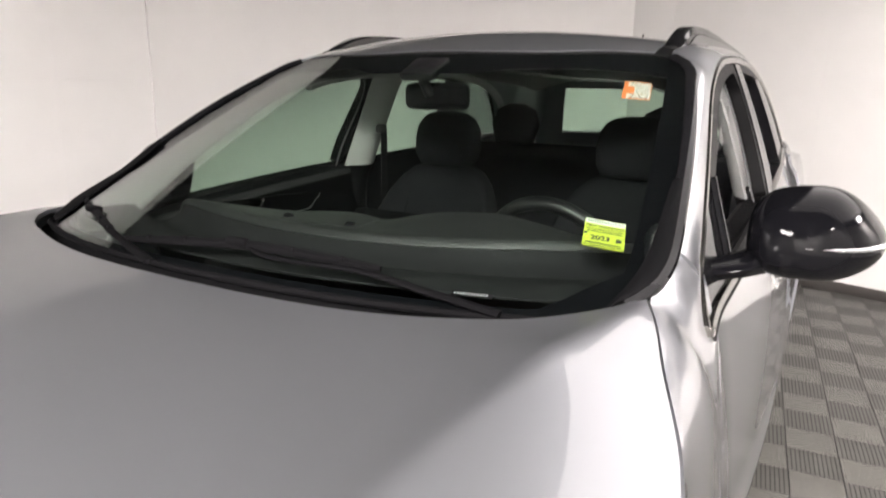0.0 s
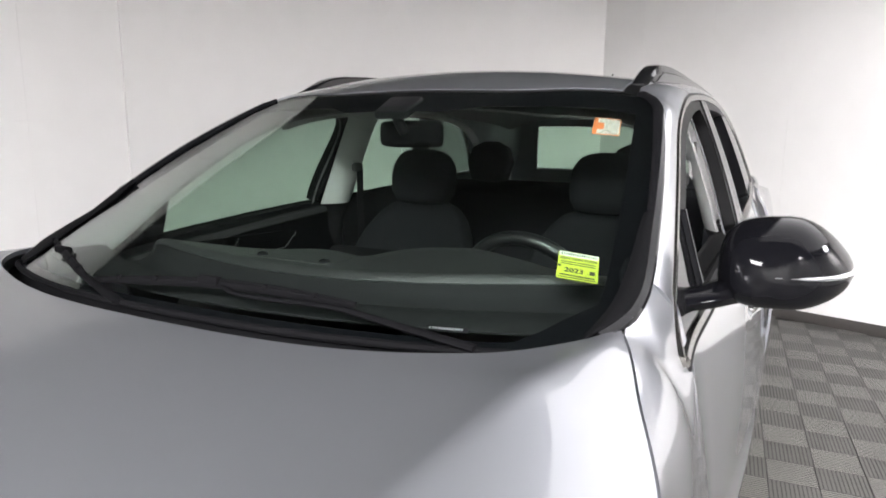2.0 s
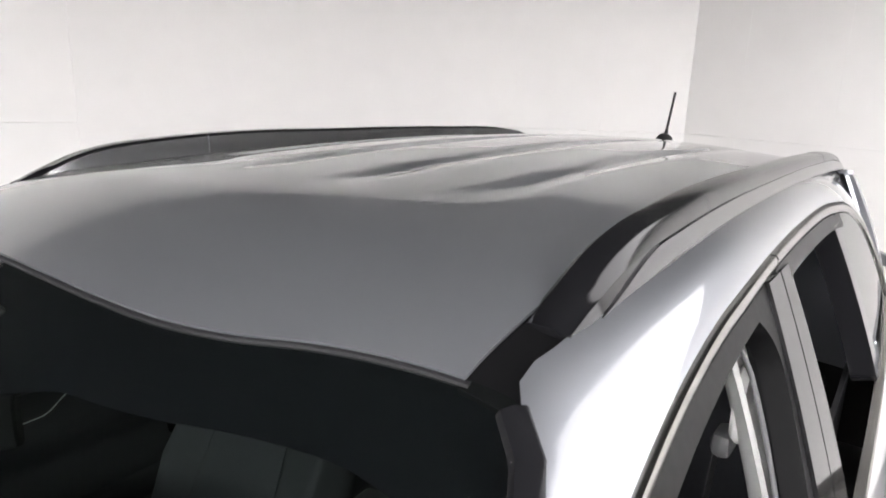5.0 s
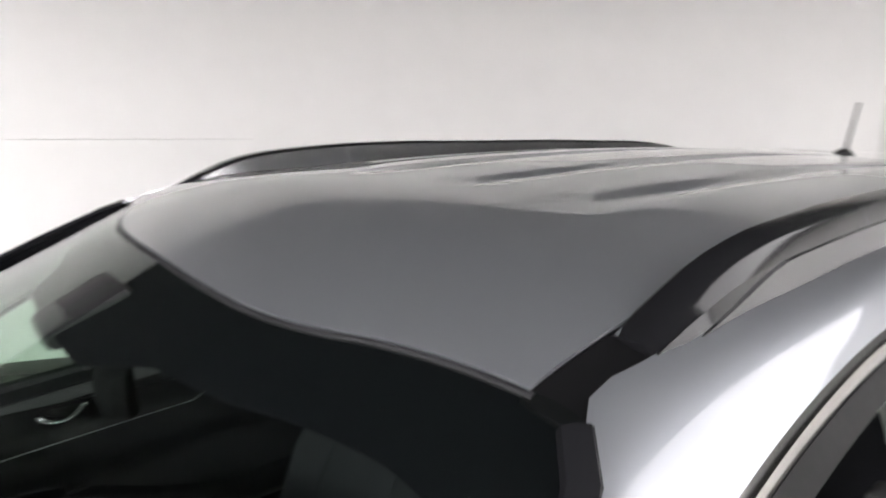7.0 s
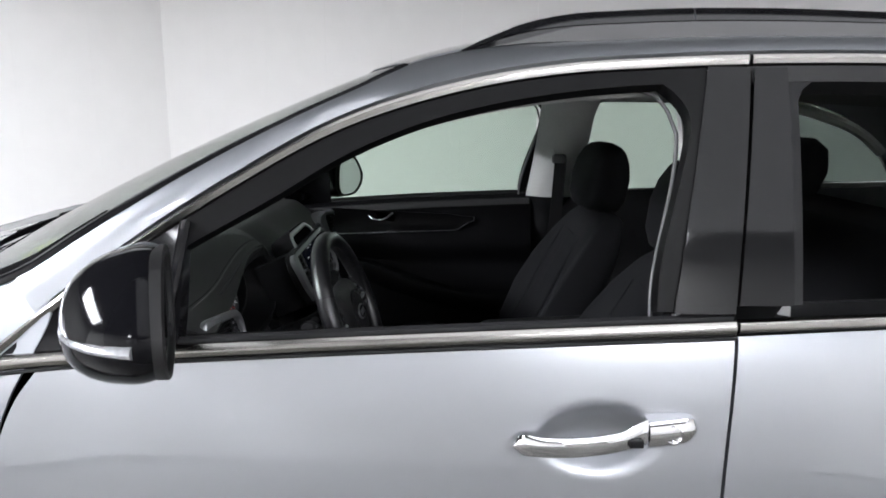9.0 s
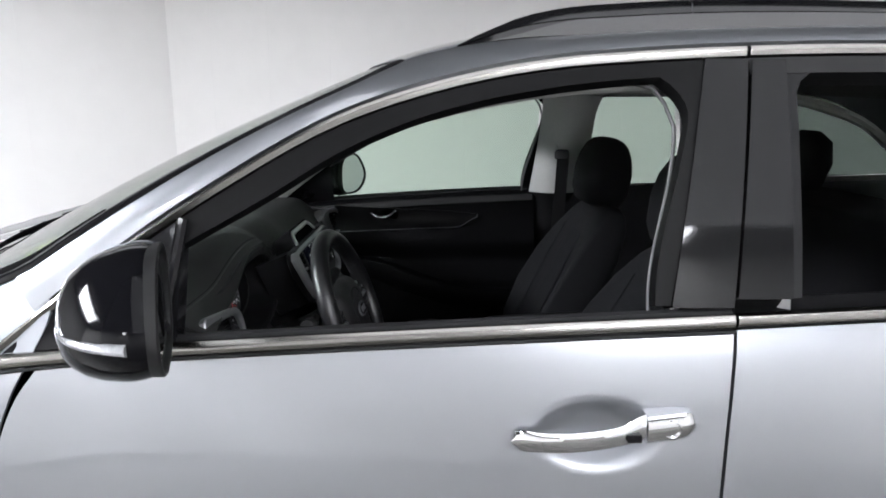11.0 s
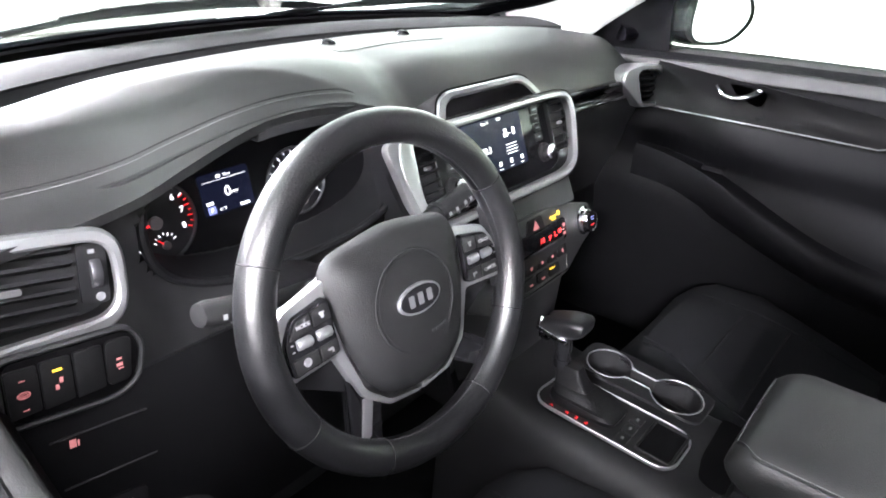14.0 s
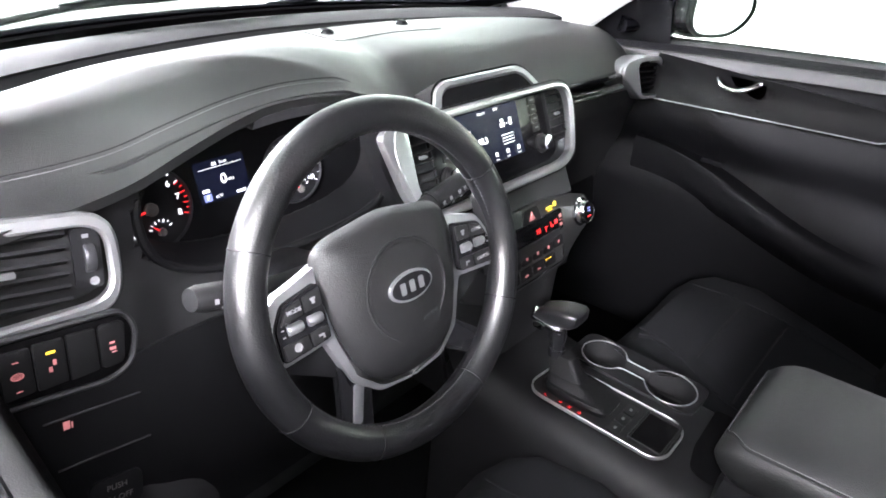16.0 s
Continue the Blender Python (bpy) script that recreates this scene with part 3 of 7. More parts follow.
# black ceramic border under the glass
def f_border(u0, u1, v0, v1, off=0.006):
    def fn(a, b):
        u, v = u0 + (u1 - u0) * a, v0 + (v1 - v0) * b
        p = Vector(f_screen(u, v))
        return (p.x, p.y + off * 0.45, p.z - off)
    return fn


def border_v(u):
    s = abs(2 * u - 1)
    return 0.845 + 0.05 * smooth((s - 0.22) / 0.2) - 0.03 * smooth((s - 0.8) / 0.2)


def f_border_low(a, b):
    v = (0.028 + 0.16 * smooth((abs(2 * a - 1) - 0.80) / 0.20)) * b
    p = Vector(f_screen(a, v))
    return (p.x, p.y + 0.003, p.z - 0.006)


def f_border_top(a, b):
    v0 = border_v(a)
    p = Vector(f_screen(a, v0 + (1 - v0) * b))
    return (p.x, p.y + 0.003, p.z - 0.006)


for nm, bm in (("top_border", grid(f_border_top, 56, 8)), ("bottom_border", grid(f_border_low, 56, 8)), ("side_border", grid(f_border(0.0, 0.05, 0.12, 0.95), 4, 30)), ("side_border", grid(f_border(0.966, 1.0, 0.12, 0.95), 4, 30))):
    part(nm, outward(bm, (0, 0.8, 0.8)), FRIT, screen, "black ceramic border of the glass", solid=0.001)

part("header_moulding", tube([(x, header(x) - 0.001, roof(x, header(x)) - 0.008) for x in np.linspace(-0.57, 0.57, 60)], 0.005, 8, 0.7), RUBBER, car, "black rubber moulding above the windshield")

part("lower_seal", tube([(p[0], p[1] - 0.003, p[2] + 0.001) for p in (f_screen(i / 60, 0.0) for i in range(1, 60))], 0.007, 8), WIPERMAT, car, "black rubber seal under the windshield")

# black mouldings up both sides of the glass
for s in (1, -1):
    path = [(s * (EDGEX(y) - 0.004), y - 0.002, EDGEZ(y) - 0.005) for y in np.linspace(0.10, 0.90, 26)]
    part("screen_moulding", tube(path, 0.015, 8, 0.6, (0.3 * s, -0.5, 0.8)), GLOSS, car, "black moulding beside the windshield")

# black plastic covers over both lower corners of the glass
for s in (1, -1):
    def f_corner(a, b):
        v = 0.01 + 0.40 * b
        w = (0.058 if s < 0 else 0.014) * (1 - b) ** 0.8 + 0.012
        u = 1.0 - w * (1 - a)
        p = Vector(f_screen(u if s > 0 else 1 - u, v))
        return (p.x, p.y - 0.003, p.z + 0.006 + 0.006 * math.sin(math.pi * a))
    part("corner_cover", outward(grid(f_corner, 8, 24), (0, 0.8, 0.8)), WIPERMAT, screen, "matte black corner cover", solid=0.004)

# cowl between hood and glass
def f_cowl(u, v):
    s = 2 * u - 1
    a = Vector((0.75 * s, hood_rear(0.75 * s) - 0.03, hood_z(0.75 * s * 0.98, hood_rear(0.75 * s)) - 0.030))
    b = Vector(f_screen(u, 0.03)) + Vector((0, 0.0, -0.012))
    p = a.lerp(b, v)
    p.z -= 0.014 * math.sin(math.pi * v)
    return tuple(p)


cowl = part("cowl", outward(grid(f_cowl, 48, 8), (0, 0.1, 0)), WIPERMAT, car, "matte black cowl panel under the wipers", solid=0.006)

# ---------------------------------------------------------------- doors
def strip(f0, f1, y0, y1, n=30, off=0.0, nv=2):
    """A band on the flank between two height lines."""
    def fn(u, v):
        y = y0 + (y1 - y0) * u
        z = f0(y) + (f1(y) - f0(y)) * v
        return (side(y, z) + off, y, z)
    return grid(fn, n, nv)


BSEAM = curve([(0.35, 1.405), (0.7, 1.405), (0.917, 1.412), (1.08, 1.425), (1.19, 1.437), (1.614, 1.489)])
RSEAM = curve([(0.35, 2.05), (0.55, 2.12), (0.75, 2.30), (0.95, 2.44), (1.1, 2.47), (1.25, 2.45)])
HANDLE_Y, HANDLE_Z = 1.215, 1.020


def door_panel(ya, yb, za, cup, gap=0.003):
    def fn(u, v):
        y0 = ya(za + (BELT(ya(1.12)) - 0.012 - za) * v) + gap
        y1 = yb(za + (BELT(yb(1.12)) - 0.012 - za) * v) - gap
        y = y0 + (y1 - y0) * u
        z = za + (BELT(y) - 0.012 - za) * v
        x = side(y, z)
        # crease low on the door and hollow behind the handle
        x += 0.012 * math.exp(-(((z - 0.62) / 0.05) ** 2)) - 0.018 * math.exp(-(((z - 0.48) / 0.07) ** 2))
        cy, cz = cup
        q = ((y - cy) / 0.105) ** 2 + ((z - cz) / 0.060) ** 2
        if q < 1:
            x -= 0.030 * (0.5 + 0.5 * math.cos(math.pi * q**0.8))
        return (x, y, z)
    return fn


def both(fn):
    """Runs a builder for the driver's side (1) and the mirrored passenger's side (-1)."""
    for s in (1, -1):
        fn(s)


def put(s, name, bm, material, parent, label="", **kw):
    bm = bm if s > 0 else flipx(bm)
    return part(name, bm, material, parent, label, **kw)


def door_handle(s, door, cy, cz, lock):
    """A flat blade over the hollow, thick in the middle, ending in a flush lock cover."""
    x = side(cy, cz)
    rings = []
    for t in np.linspace(0, 1, 30):
        y = cy - 0.137 + 0.205 * t
        out = 0.010 + 0.028 * math.sin(math.pi * min(1.0, 0.06 + 0.78 * t)) ** 0.7
        k = math.sqrt(max(0.02, 1 - (1 - min(1.0, t / 0.10)) ** 2))
        top = 0.0165 * k + 0.010 * smooth((t - 0.78) / 0.2) + 0.004 * smooth((0.22 - t) / 0.2) * k - 0.005 * math.sin(math.pi * t)
        low = 0.0175 * k + 0.003 * math.sin(math.pi * t)
        zc = cz - 0.011 + 0.020 * t
        thick = 0.016
        rings.append([(x + out - thick, y, zc - low * 0.7), (x + out - thick, y, zc + top * 0.7), (x + out - 0.006, y, zc + top), (x + out - 0.001, y, zc + top * 0.55), (x + out, y, zc + top * 0.1), (x + out - 0.0015, y, zc - low * 0.5), (x + out - 0.007, y, zc - low)])
    h = put(s, "door_handle", loft(rings), CHROME, door, "chrome pull handle", angle=32)
    rings = []
    for t in (math.sin(0.5 * math.pi * q) for q in np.linspace(0, 1, 20)):
        y = cy + 0.0695 + 0.082 * t
        k = math.sqrt(max(0.02, 1 - max(0.0, (t - 0.72) / 0.28) ** 2))
        out = (0.030 - 0.010 * t) * (0.35 + 0.65 * k)
        zc = cz + 0.010 + 0.005 * t
        w = 0.0235 * k
        rings.append([(x - 0.004, y, zc - w), (x - 0.004, y, zc + w), (x + out - 0.007, y, zc + w * 0.92), (x + out, y, zc + w * 0.5), (x + out + 0.001, y, zc), (x + out, y, zc - w * 0.5), (x + out - 0.007, y, zc - w * 0.92)])
    put(s, "lock_cap", loft(rings), CHROME, door, "chrome lock cover", angle=32)
    if lock:
        m = face_on((x + 0.0235, cy + 0.108, cz + 0.012), (0, 1, 0.05), (0, 0, 1))
        put(s, "lock_cylinder", lathe([(0.0155, -0.004), (0.0155, 0.003), (0.0130, 0.0038), (0.0120, 0.001), (0.0, 0.0015)], 28, m), CHROME, h, "round key lock")
        put(s, "key_slot", bars([(0, 0, 0.0022, 0.012)], m @ pose(0, 0, 0.0013)), RUBBER, h)
        put(s, "sensor_button", rbox((x + 0.034, cy + 0.048, cz + 0.003), (0.008, 0.022, 0.013), 0.002), GLOSS, h, "small black touch button")


def front_door(s):
    fn = door_panel(FRONTSEAM, BSEAM, 0.36, (HANDLE_Y + 0.0, HANDLE_Z - 0.008))
    d = put(s, "front_door", outward(grid(fn, 130, 110), (0, 0.9, 0.7)), PAINT, car, solid=0.02)
    # belt trim
    rings = []
    for y in np.linspace(0.250, 1.434, 54):
        z = BELT(y)
        x = side(y, z)
        rings.append([(x - 0.03, y, z - 0.012), (x + 0.003, y, z - 0.012), (x + 0.007, y, z - 0.006), (x + 0.007, y, z + 0.003), (x + 0.001, y, z + 0.011), (x - 0.03, y, z + 0.012)])
    put(s, "belt_moulding", loft(rings), MOULD, d, "brushed metal belt moulding")
    put(s, "moulding_foot", tube([(side(y, BELT(y) - 0.014) + 0.001, y, BELT(y) - 0.0145) for y in np.linspace(0.250, 1.434, 54)], 0.0032, 6), RUBBER, d, "black rubber foot of the moulding")
    rings = []
    for y in np.linspace(0.52, 1.434, 40):
        z = BELT(y) + 0.010
        x = side(y, z)
        rings.append([(x - 0.034, y, z - 0.03), (x - 0.002, y, z - 0.002), (x - 0.006, y, z + 0.006), (x - 0.014, y, z + 0.009), (x - 0.026, y, z + 0.004)])
    put(s, "belt_seal", loft(rings), RUBBER, d, "black rubber window seal")
    # chrome round the window
    rings = []
    for y in np.linspace(0.235, 1.486, 60):
        z = CH(y)
        x = side(y, z)
        rings.append([(x - 0.012, y, z), (x + 0.004, y, z - 0.001), (x + 0.007, y, z - 0.006), (x + 0.006, y, z - 0.017), (x + 0.001, y, z - 0.021), (x - 0.012, y, z - 0.021)])
    put(s, "window_moulding", loft(rings), MOULD, d, "brushed metal window moulding")
    # black frame over the opening
    top = lambda y: CH(y) - 0.021
    put(s, "window_frame", outward(strip(top, lambda y: min(DLO(y), CH(y) - 0.03), 0.50, 1.413, 50, -0.004, 3), (0, 1.0, 1.3)), FRAMEMAT, d, "black window frame", solid=0.028)
    # rear upright of the frame
    def upright(u, v):
        z = 1.204 + (1.566 - 1.204) * v
        ya = 1.311 + (1.388 - 1.311) * smooth(v) ** 1.0
        if v > 0.78:
            ya -= 0.055 * ((v - 0.78) / 0.22) ** 2.2
        yb = 1.336 + (1.413 - 1.336) * v
        y = ya + (yb - ya) * u
        return (side(y, z) - 0.004, y, z)
    put(s, "frame_upright", outward(grid(upright, 3, 24), (0, 1.3, 1.3)), FRAMEMAT, d, "black rubber guide", solid=0.032)
    put(s, "pillar_cover", outward(grid(lambda u, v: (lambda y, z: (side(y, z) + 0.002, y, z))(1.336 + (1.414 - 1.336) * v + ((1.435 + 0.052 * v) - (1.336 + 0.078 * v)) * u, 1.203 + (1.594 - 1.203) * v), 4, 20), (0, 1.3, 1.3)), PIANO, d, "gloss black pillar cover", solid=0.05)
    # pale inner edge of the opening
    edge = [(side(y, DLO(y)) - 0.040, y, DLO(y) - 0.007) for y in np.linspace(0.545, 1.30, 30)] + [(side(1.33, 1.55) - 0.04, 1.335, 1.545), (side(1.35, 1.53) - 0.04, 1.355, 1.520)] + [(side(1.33, z) - 0.045, 1.312 + 0.057 * smooth((z - 1.19) / 0.30), z) for z in np.linspace(1.48, 1.17, 14)]
    put(s, "opening_edge", tube(edge, 0.0035, 8), EDGEMAT, d, "light grey inner edge of the window opening")
    # mirror corner
    def sail(u, v):
        y = 0.262 + (0.545 - 0.262) * u
        z0, z1 = BELT(y) + 0.012, min(CH(y) - 0.021, 1.335)
        z = z0 + (max(z1, z0 + 0.001) - z0) * v
        return (side(y, z) - 0.003, y, z)
    put(s, "mirror_corner", outward(grid(sail, 20, 8), (0, 0.4, 1.2)), GLOSS, d, "gloss black corner panel", solid=0.03)
    bar = [(side(0.525, 1.168) + 0.002, 0.522, 1.165), (side(0.535, 1.25) + 0.002, 0.537, 1.25), (side(0.547, 1.328) + 0.002, 0.549, 1.332)]
    put(s, "corner_bar", tube(spline(bar, 10), 0.009, 8, 1.0), GLOSS, d)
    door_handle(s, d, HANDLE_Y, HANDLE_Z, s > 0)
    # inner side of the door
    def liner(u, v):
        y = 0.34 + (1.36 - 0.34) * u
        z = 0.42 + (BELT(y) - 0.014 - 0.42) * min(v / 0.94, 1.0) + 0.010 * max(0.0, (v - 0.94) / 0.06)
        x = side(y, 1.19) - 0.075 - 0.035 * math.exp(-(((z - 0.98) / 0.06) ** 2)) - 0.045 * smooth((0.93 - z) / 0.12)
        x += 0.050 * max(0.0, (v - 0.94) / 0.06)
        return (x, y, z)
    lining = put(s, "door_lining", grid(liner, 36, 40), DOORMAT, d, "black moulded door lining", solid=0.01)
    # ledge along the window, its colour raised for the light falling on it
    rings = []
    for y in np.linspace(0.36, 1.35, 30):
        x, z = side(y, 1.19), BELT(y)
        rings.append([(x - 0.030, y, z - 0.030), (x - 0.024, y, z - 0.002), (x - 0.045, y, z - 0.003), (x - 0.070, y, z - 0.005), (x - 0.086, y, z - 0.012), (x - 0.092, y, z - 0.030)])
    put(s, "window_ledge", loft(rings), LEDGEMAT, d, "black ledge under the window, greyed for the light on it", angle=60)
    # arm rest ledge
    rings = []
    for y in np.linspace(0.56, 1.35, 20):
        xi = side(y, 1.19) - 0.075 - 0.035
        w = 0.015 + 0.035 * smooth((y - 0.60) / 0.35)
        zt = 0.925 - 0.135 * smooth((y - 0.56) / 0.62)
        rings.append([(xi + 0.02, y, zt + 0.012), (xi - w * 0.8, y, zt + 0.004), (xi - w, y, zt - 0.008), (xi - w * 0.96, y, zt - 0.05), (xi - w * 0.6, y, zt - 0.085), (xi + 0.02, y, zt - 0.10)])
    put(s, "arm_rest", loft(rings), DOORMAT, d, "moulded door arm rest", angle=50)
    if s < 0:
        def pane(u, v):
            y = 0.53 + (1.36 - 0.53) * u
            z0, z1 = BELT(y), DLO(max(y, 0.52)) + 0.012
            z = z0 + (max(z1, z0 + 0.002) - z0) * v
            return (side(y, z) - 0.022, y, z)
        g = put(s, "window_glass", outward(grid(pane, 30, 10), (0, 1.0, 1.3)), SIDEGLASS, d, "raised green-tinted window glass", solid=0.004)
        g.visible_shadow = False
    return d


def rear_door(s):
    fn = door_panel(BSEAM, RSEAM, 0.36, (2.29, 1.045))
    d = put(s, "rear_door", outward(grid(fn, 60, 50), (0, 1.9, 0.7)), PAINT, car, solid=0.02)
    for nm, f0, lab, material in (("belt_moulding", BELT, "brushed metal belt moulding", MOULD), ("window_moulding", CH, "brushed metal window moulding", MOULD)):
        rings = []
        y0, y1 = (1.441, 2.84) if f0 is BELT else (1.493, 2.85)
        for y in np.linspace(y0, y1, 60):
            z = f0(y) + (0.009 if f0 is BELT else 0)
            x = side(y, z)
            rings.append([(x - 0.012, y, z), (x + 0.004, y, z - 0.001), (x + 0.007, y, z - 0.006), (x + 0.006, y, z - 0.016), (x + 0.001, y, z - 0.021), (x - 0.012, y, z - 0.021)])
        put(s, nm, loft(rings), material, d, lab)
    top = lambda y: CH(y) - 0.021
    low = lambda y: CH(y) - 0.048 - 0.06 * smooth((1.585 - y) / 0.03) * 0
    put(s, "window_frame", outward(strip(top, low, 1.49, 2.20, 30, -0.004, 3), (0, 2.0, 1.3)), BLACK, d, "black window frame", solid=0.05)
    put(s, "pillar_cover", outward(grid(lambda u, v: (lambda y, z: (side(y, z) + 0.002, y, z))((1.442 + 0.052 * v) + ((1.530 + 0.02 * v) - (1.442 + 0.052 * v)) * u, 1.216 + (1.594 - 1.216) * v), 4, 20), (0, 1.4, 1.3)), PIANO, d, "gloss black pillar cover", solid=0.05)
    put(s, "frame_upright", outward(grid(lambda u, v: (lambda y, z: (side(y, z) - 0.006, y, z))((1.530 + 0.02 * v) + 0.018 * u + 0.03 * max(0, (v - 0.9) / 0.1) ** 2 * u, 1.216 + (1.575 - 1.216) * v), 3, 20), (0, 1.4, 1.3)), RUBBER, d, solid=0.05)
    put(s, "frame_upright", outward(grid(lambda u, v: (lambda y, z: (side(y, z) - 0.004, y, z))(2.125 + 0.075 * u - 0.06 * v, 1.235 + (1.57 - 1.235) * v), 3, 20), (0, 1.4, 1.3)), GLOSS, d, solid=0.05)
    def pane(u, v):
        y = 2.19 + (2.83 - 2.19) * u - 0.06 * v * (1 - u)
        z0, z1 = BELT(y) + 0.012, CH(y) - 0.02
        z = z0 + (max(z1, z0 + 0.002) - z0) * v
        return (side(y, z) - 0.004, y, z)
    q = put(s, "quarter_glass", outward(grid(pane, 20, 10), (0, 2.4, 1.3)), PRIVACY, d, "fixed tinted quarter glass", solid=0.004)
    q.visible_shadow = False
    if s < 0:
        def pane2(u, v):
            y = 1.54 + (2.15 - 1.54) * u
            z0, z1 = BELT(y), CH(y) - 0.04
            return (side(y, z0 + (z1 - z0) * v) - 0.022, y, z0 + (z1 - z0) * v)
        g = put(s, "window_glass", outward(grid(pane2, 16, 10), (0, 1.8, 1.3)), SIDEGLASS, d, "raised green-tinted window glass", solid=0.004)
        g.visible_shadow = False
    door_handle(s, d, 2.29, 1.055, False)
    def liner(u, v):
        y = 1.47 + (2.30 - 1.47) * u
        z = 0.42 + (BELT(y) + 0.012 - 0.42) * v
        return (side(y, 1.19) - 0.075 - 0.04 * smooth((0.93 - z) / 0.12), y, z)
    put(s, "door_lining", grid(liner, 20, 24), DASH2, d, "black moulded door lining", solid=0.01)


both(front_door)
both(rear_door)


# rear quarter, tailgate and bumpers close the shell
def quarter(s):
    def fn(u, v):
        z = 0.40 + (1.245 - 0.40) * v
        ya, yb = RSEAM(z) + 0.004, 3.72 - 0.10 * abs(z - 0.75)
        y = ya + (yb - ya) * u
        x = side(y, z) + 0.03 * smooth((y - 1.9) / 0.5) - 0.10 * smooth((y - 3.35) / 0.4) ** 2
        if math.hypot(y - 2.78, z - 0.36) < 0.40:
            z = 0.36 + math.sqrt(max(0.0, 0.16 - (y - 2.78) ** 2))
        return (x, y, z)
    put(s, "rear_quarter", outward(grid(fn, 50, 36), (0, 2.6, 0.7)), PAINT, car, solid=0.01)
    def upper(u, v):
        y = 2.86 + (3.60 - 2.86) * u
        z0, z1 = 1.245, EDGEZ(min(y, 3.22)) - max(0, y - 3.22) * 0.8
        if y < 3.0:
            z1 = min(z1, EDGEZ(y))
        z = z0 + (z1 - z0) * v
        return (side(y, z) - 0.02 - 0.06 * u * v, y, z)
    put(s, "rear_pillar", outward(grid(upper, 20, 14), (0, 2.6, 1.2)), PAINT, car, solid=0.01)


both(quarter)
def f_tail(u, v):
    return ((2 * u - 1) * (0.83 - 0.20 * v**2), 3.72 - 0.5 * v**1.6 - 0.10 * (2 * u - 1) ** 2 * (1 - v), 0.70 + (1.585 - 0.70) * v)


def tail(u0, u1, v0, v1, n=12, off=0.0):
    return outward(grid(lambda u, v: tuple(Vector(f_tail(u0 + (u1 - u0) * u, v0 + (v1 - v0) * v)) - Vector((0, off, 0))), n, 10), (0, 2.6, 1.0))


tg = part("tailgate", tail(0, 1, 0, 0.62, 24), PAINT, car, "silver tailgate", solid=0.02)
part("tailgate_header", tail(0, 1, 0.95, 1.0, 24), PAINT, tg, solid=0.02)
for a, b_ in ((0.0, 0.12), (0.88, 1.0)):
    part("tailgate_pillar", tail(a, b_, 0.62, 0.95, 6), PAINT, tg, solid=0.02)
rg = part("rear_window", tail(0.115, 0.885, 0.615, 0.955, 20, 0.006), SIDEGLASS, tg, "tinted rear window", solid=0.004)
rg.visible_shadow = False
part("rear_bumper", outward(grid(lambda u, v: ((2 * u - 1) * 0.86, 3.78 - 0.12 * (2 * u - 1) ** 4, 0.28 + 0.44 * v), 24, 8), (0, 2.6, 0.5)), BLACK, car, solid=0.03)
part("front_bumper", outward(grid(lambda u, v: ((2 * u - 1) * 0.86, -0.97 + 0.16 * (2 * u - 1) ** 4 + 0.03 * v, 0.22 + 0.70 * v), 24, 10), (0, 0.0, 0.5)), PAINT, car, solid=0.03)
part("underbody", rbox((0, 1.4, 0.30), (1.70, 4.3, 0.06), 0.02), BLACK, car)


def wheel(s, y):
    x = 0.83 * s
    m = Matrix.Translation((x, y, 0.362)) @ pose(0, 0, 0, 0, 90 * s, 0)
    w = part("wheel", lathe([(0.225, -0.11), (0.30, -0.115), (0.345, -0.105), (0.361, -0.08), (0.362, 0.08), (0.345, 0.105), (0.30, 0.112), (0.228, 0.10), (0.225, 0.06)], 48, m), TYRE, car, "black road tyre")
    bm = lathe([(0.0, 0.05), (0.035, 0.052), (0.06, 0.045), (0.065, 0.02), (0.055, 0.0), (0.0, 0.0)], 24)
    for k in range(5):
        merge(bm, rbox((0.135, 0, 0.045), (0.19, 0.055, 0.03), 0.01, None))
        bmesh.ops.transform(bm, matrix=pose(0, 0, 0, 0, 0, 72), verts=bm.verts[:])
    merge(bm, lathe([(0.228, -0.10), (0.232, 0.085), (0.222, 0.09), (0.205, 0.06), (0.2, -0.1)], 48))
    bmesh.ops.transform(bm, matrix=m, verts=bm.verts[:])
    part("rim", bm, ALLOY, w, "five-spoke alloy rim")


for s in (1, -1):
    for y in (0.0, 2.78):
        wheel(s, y)


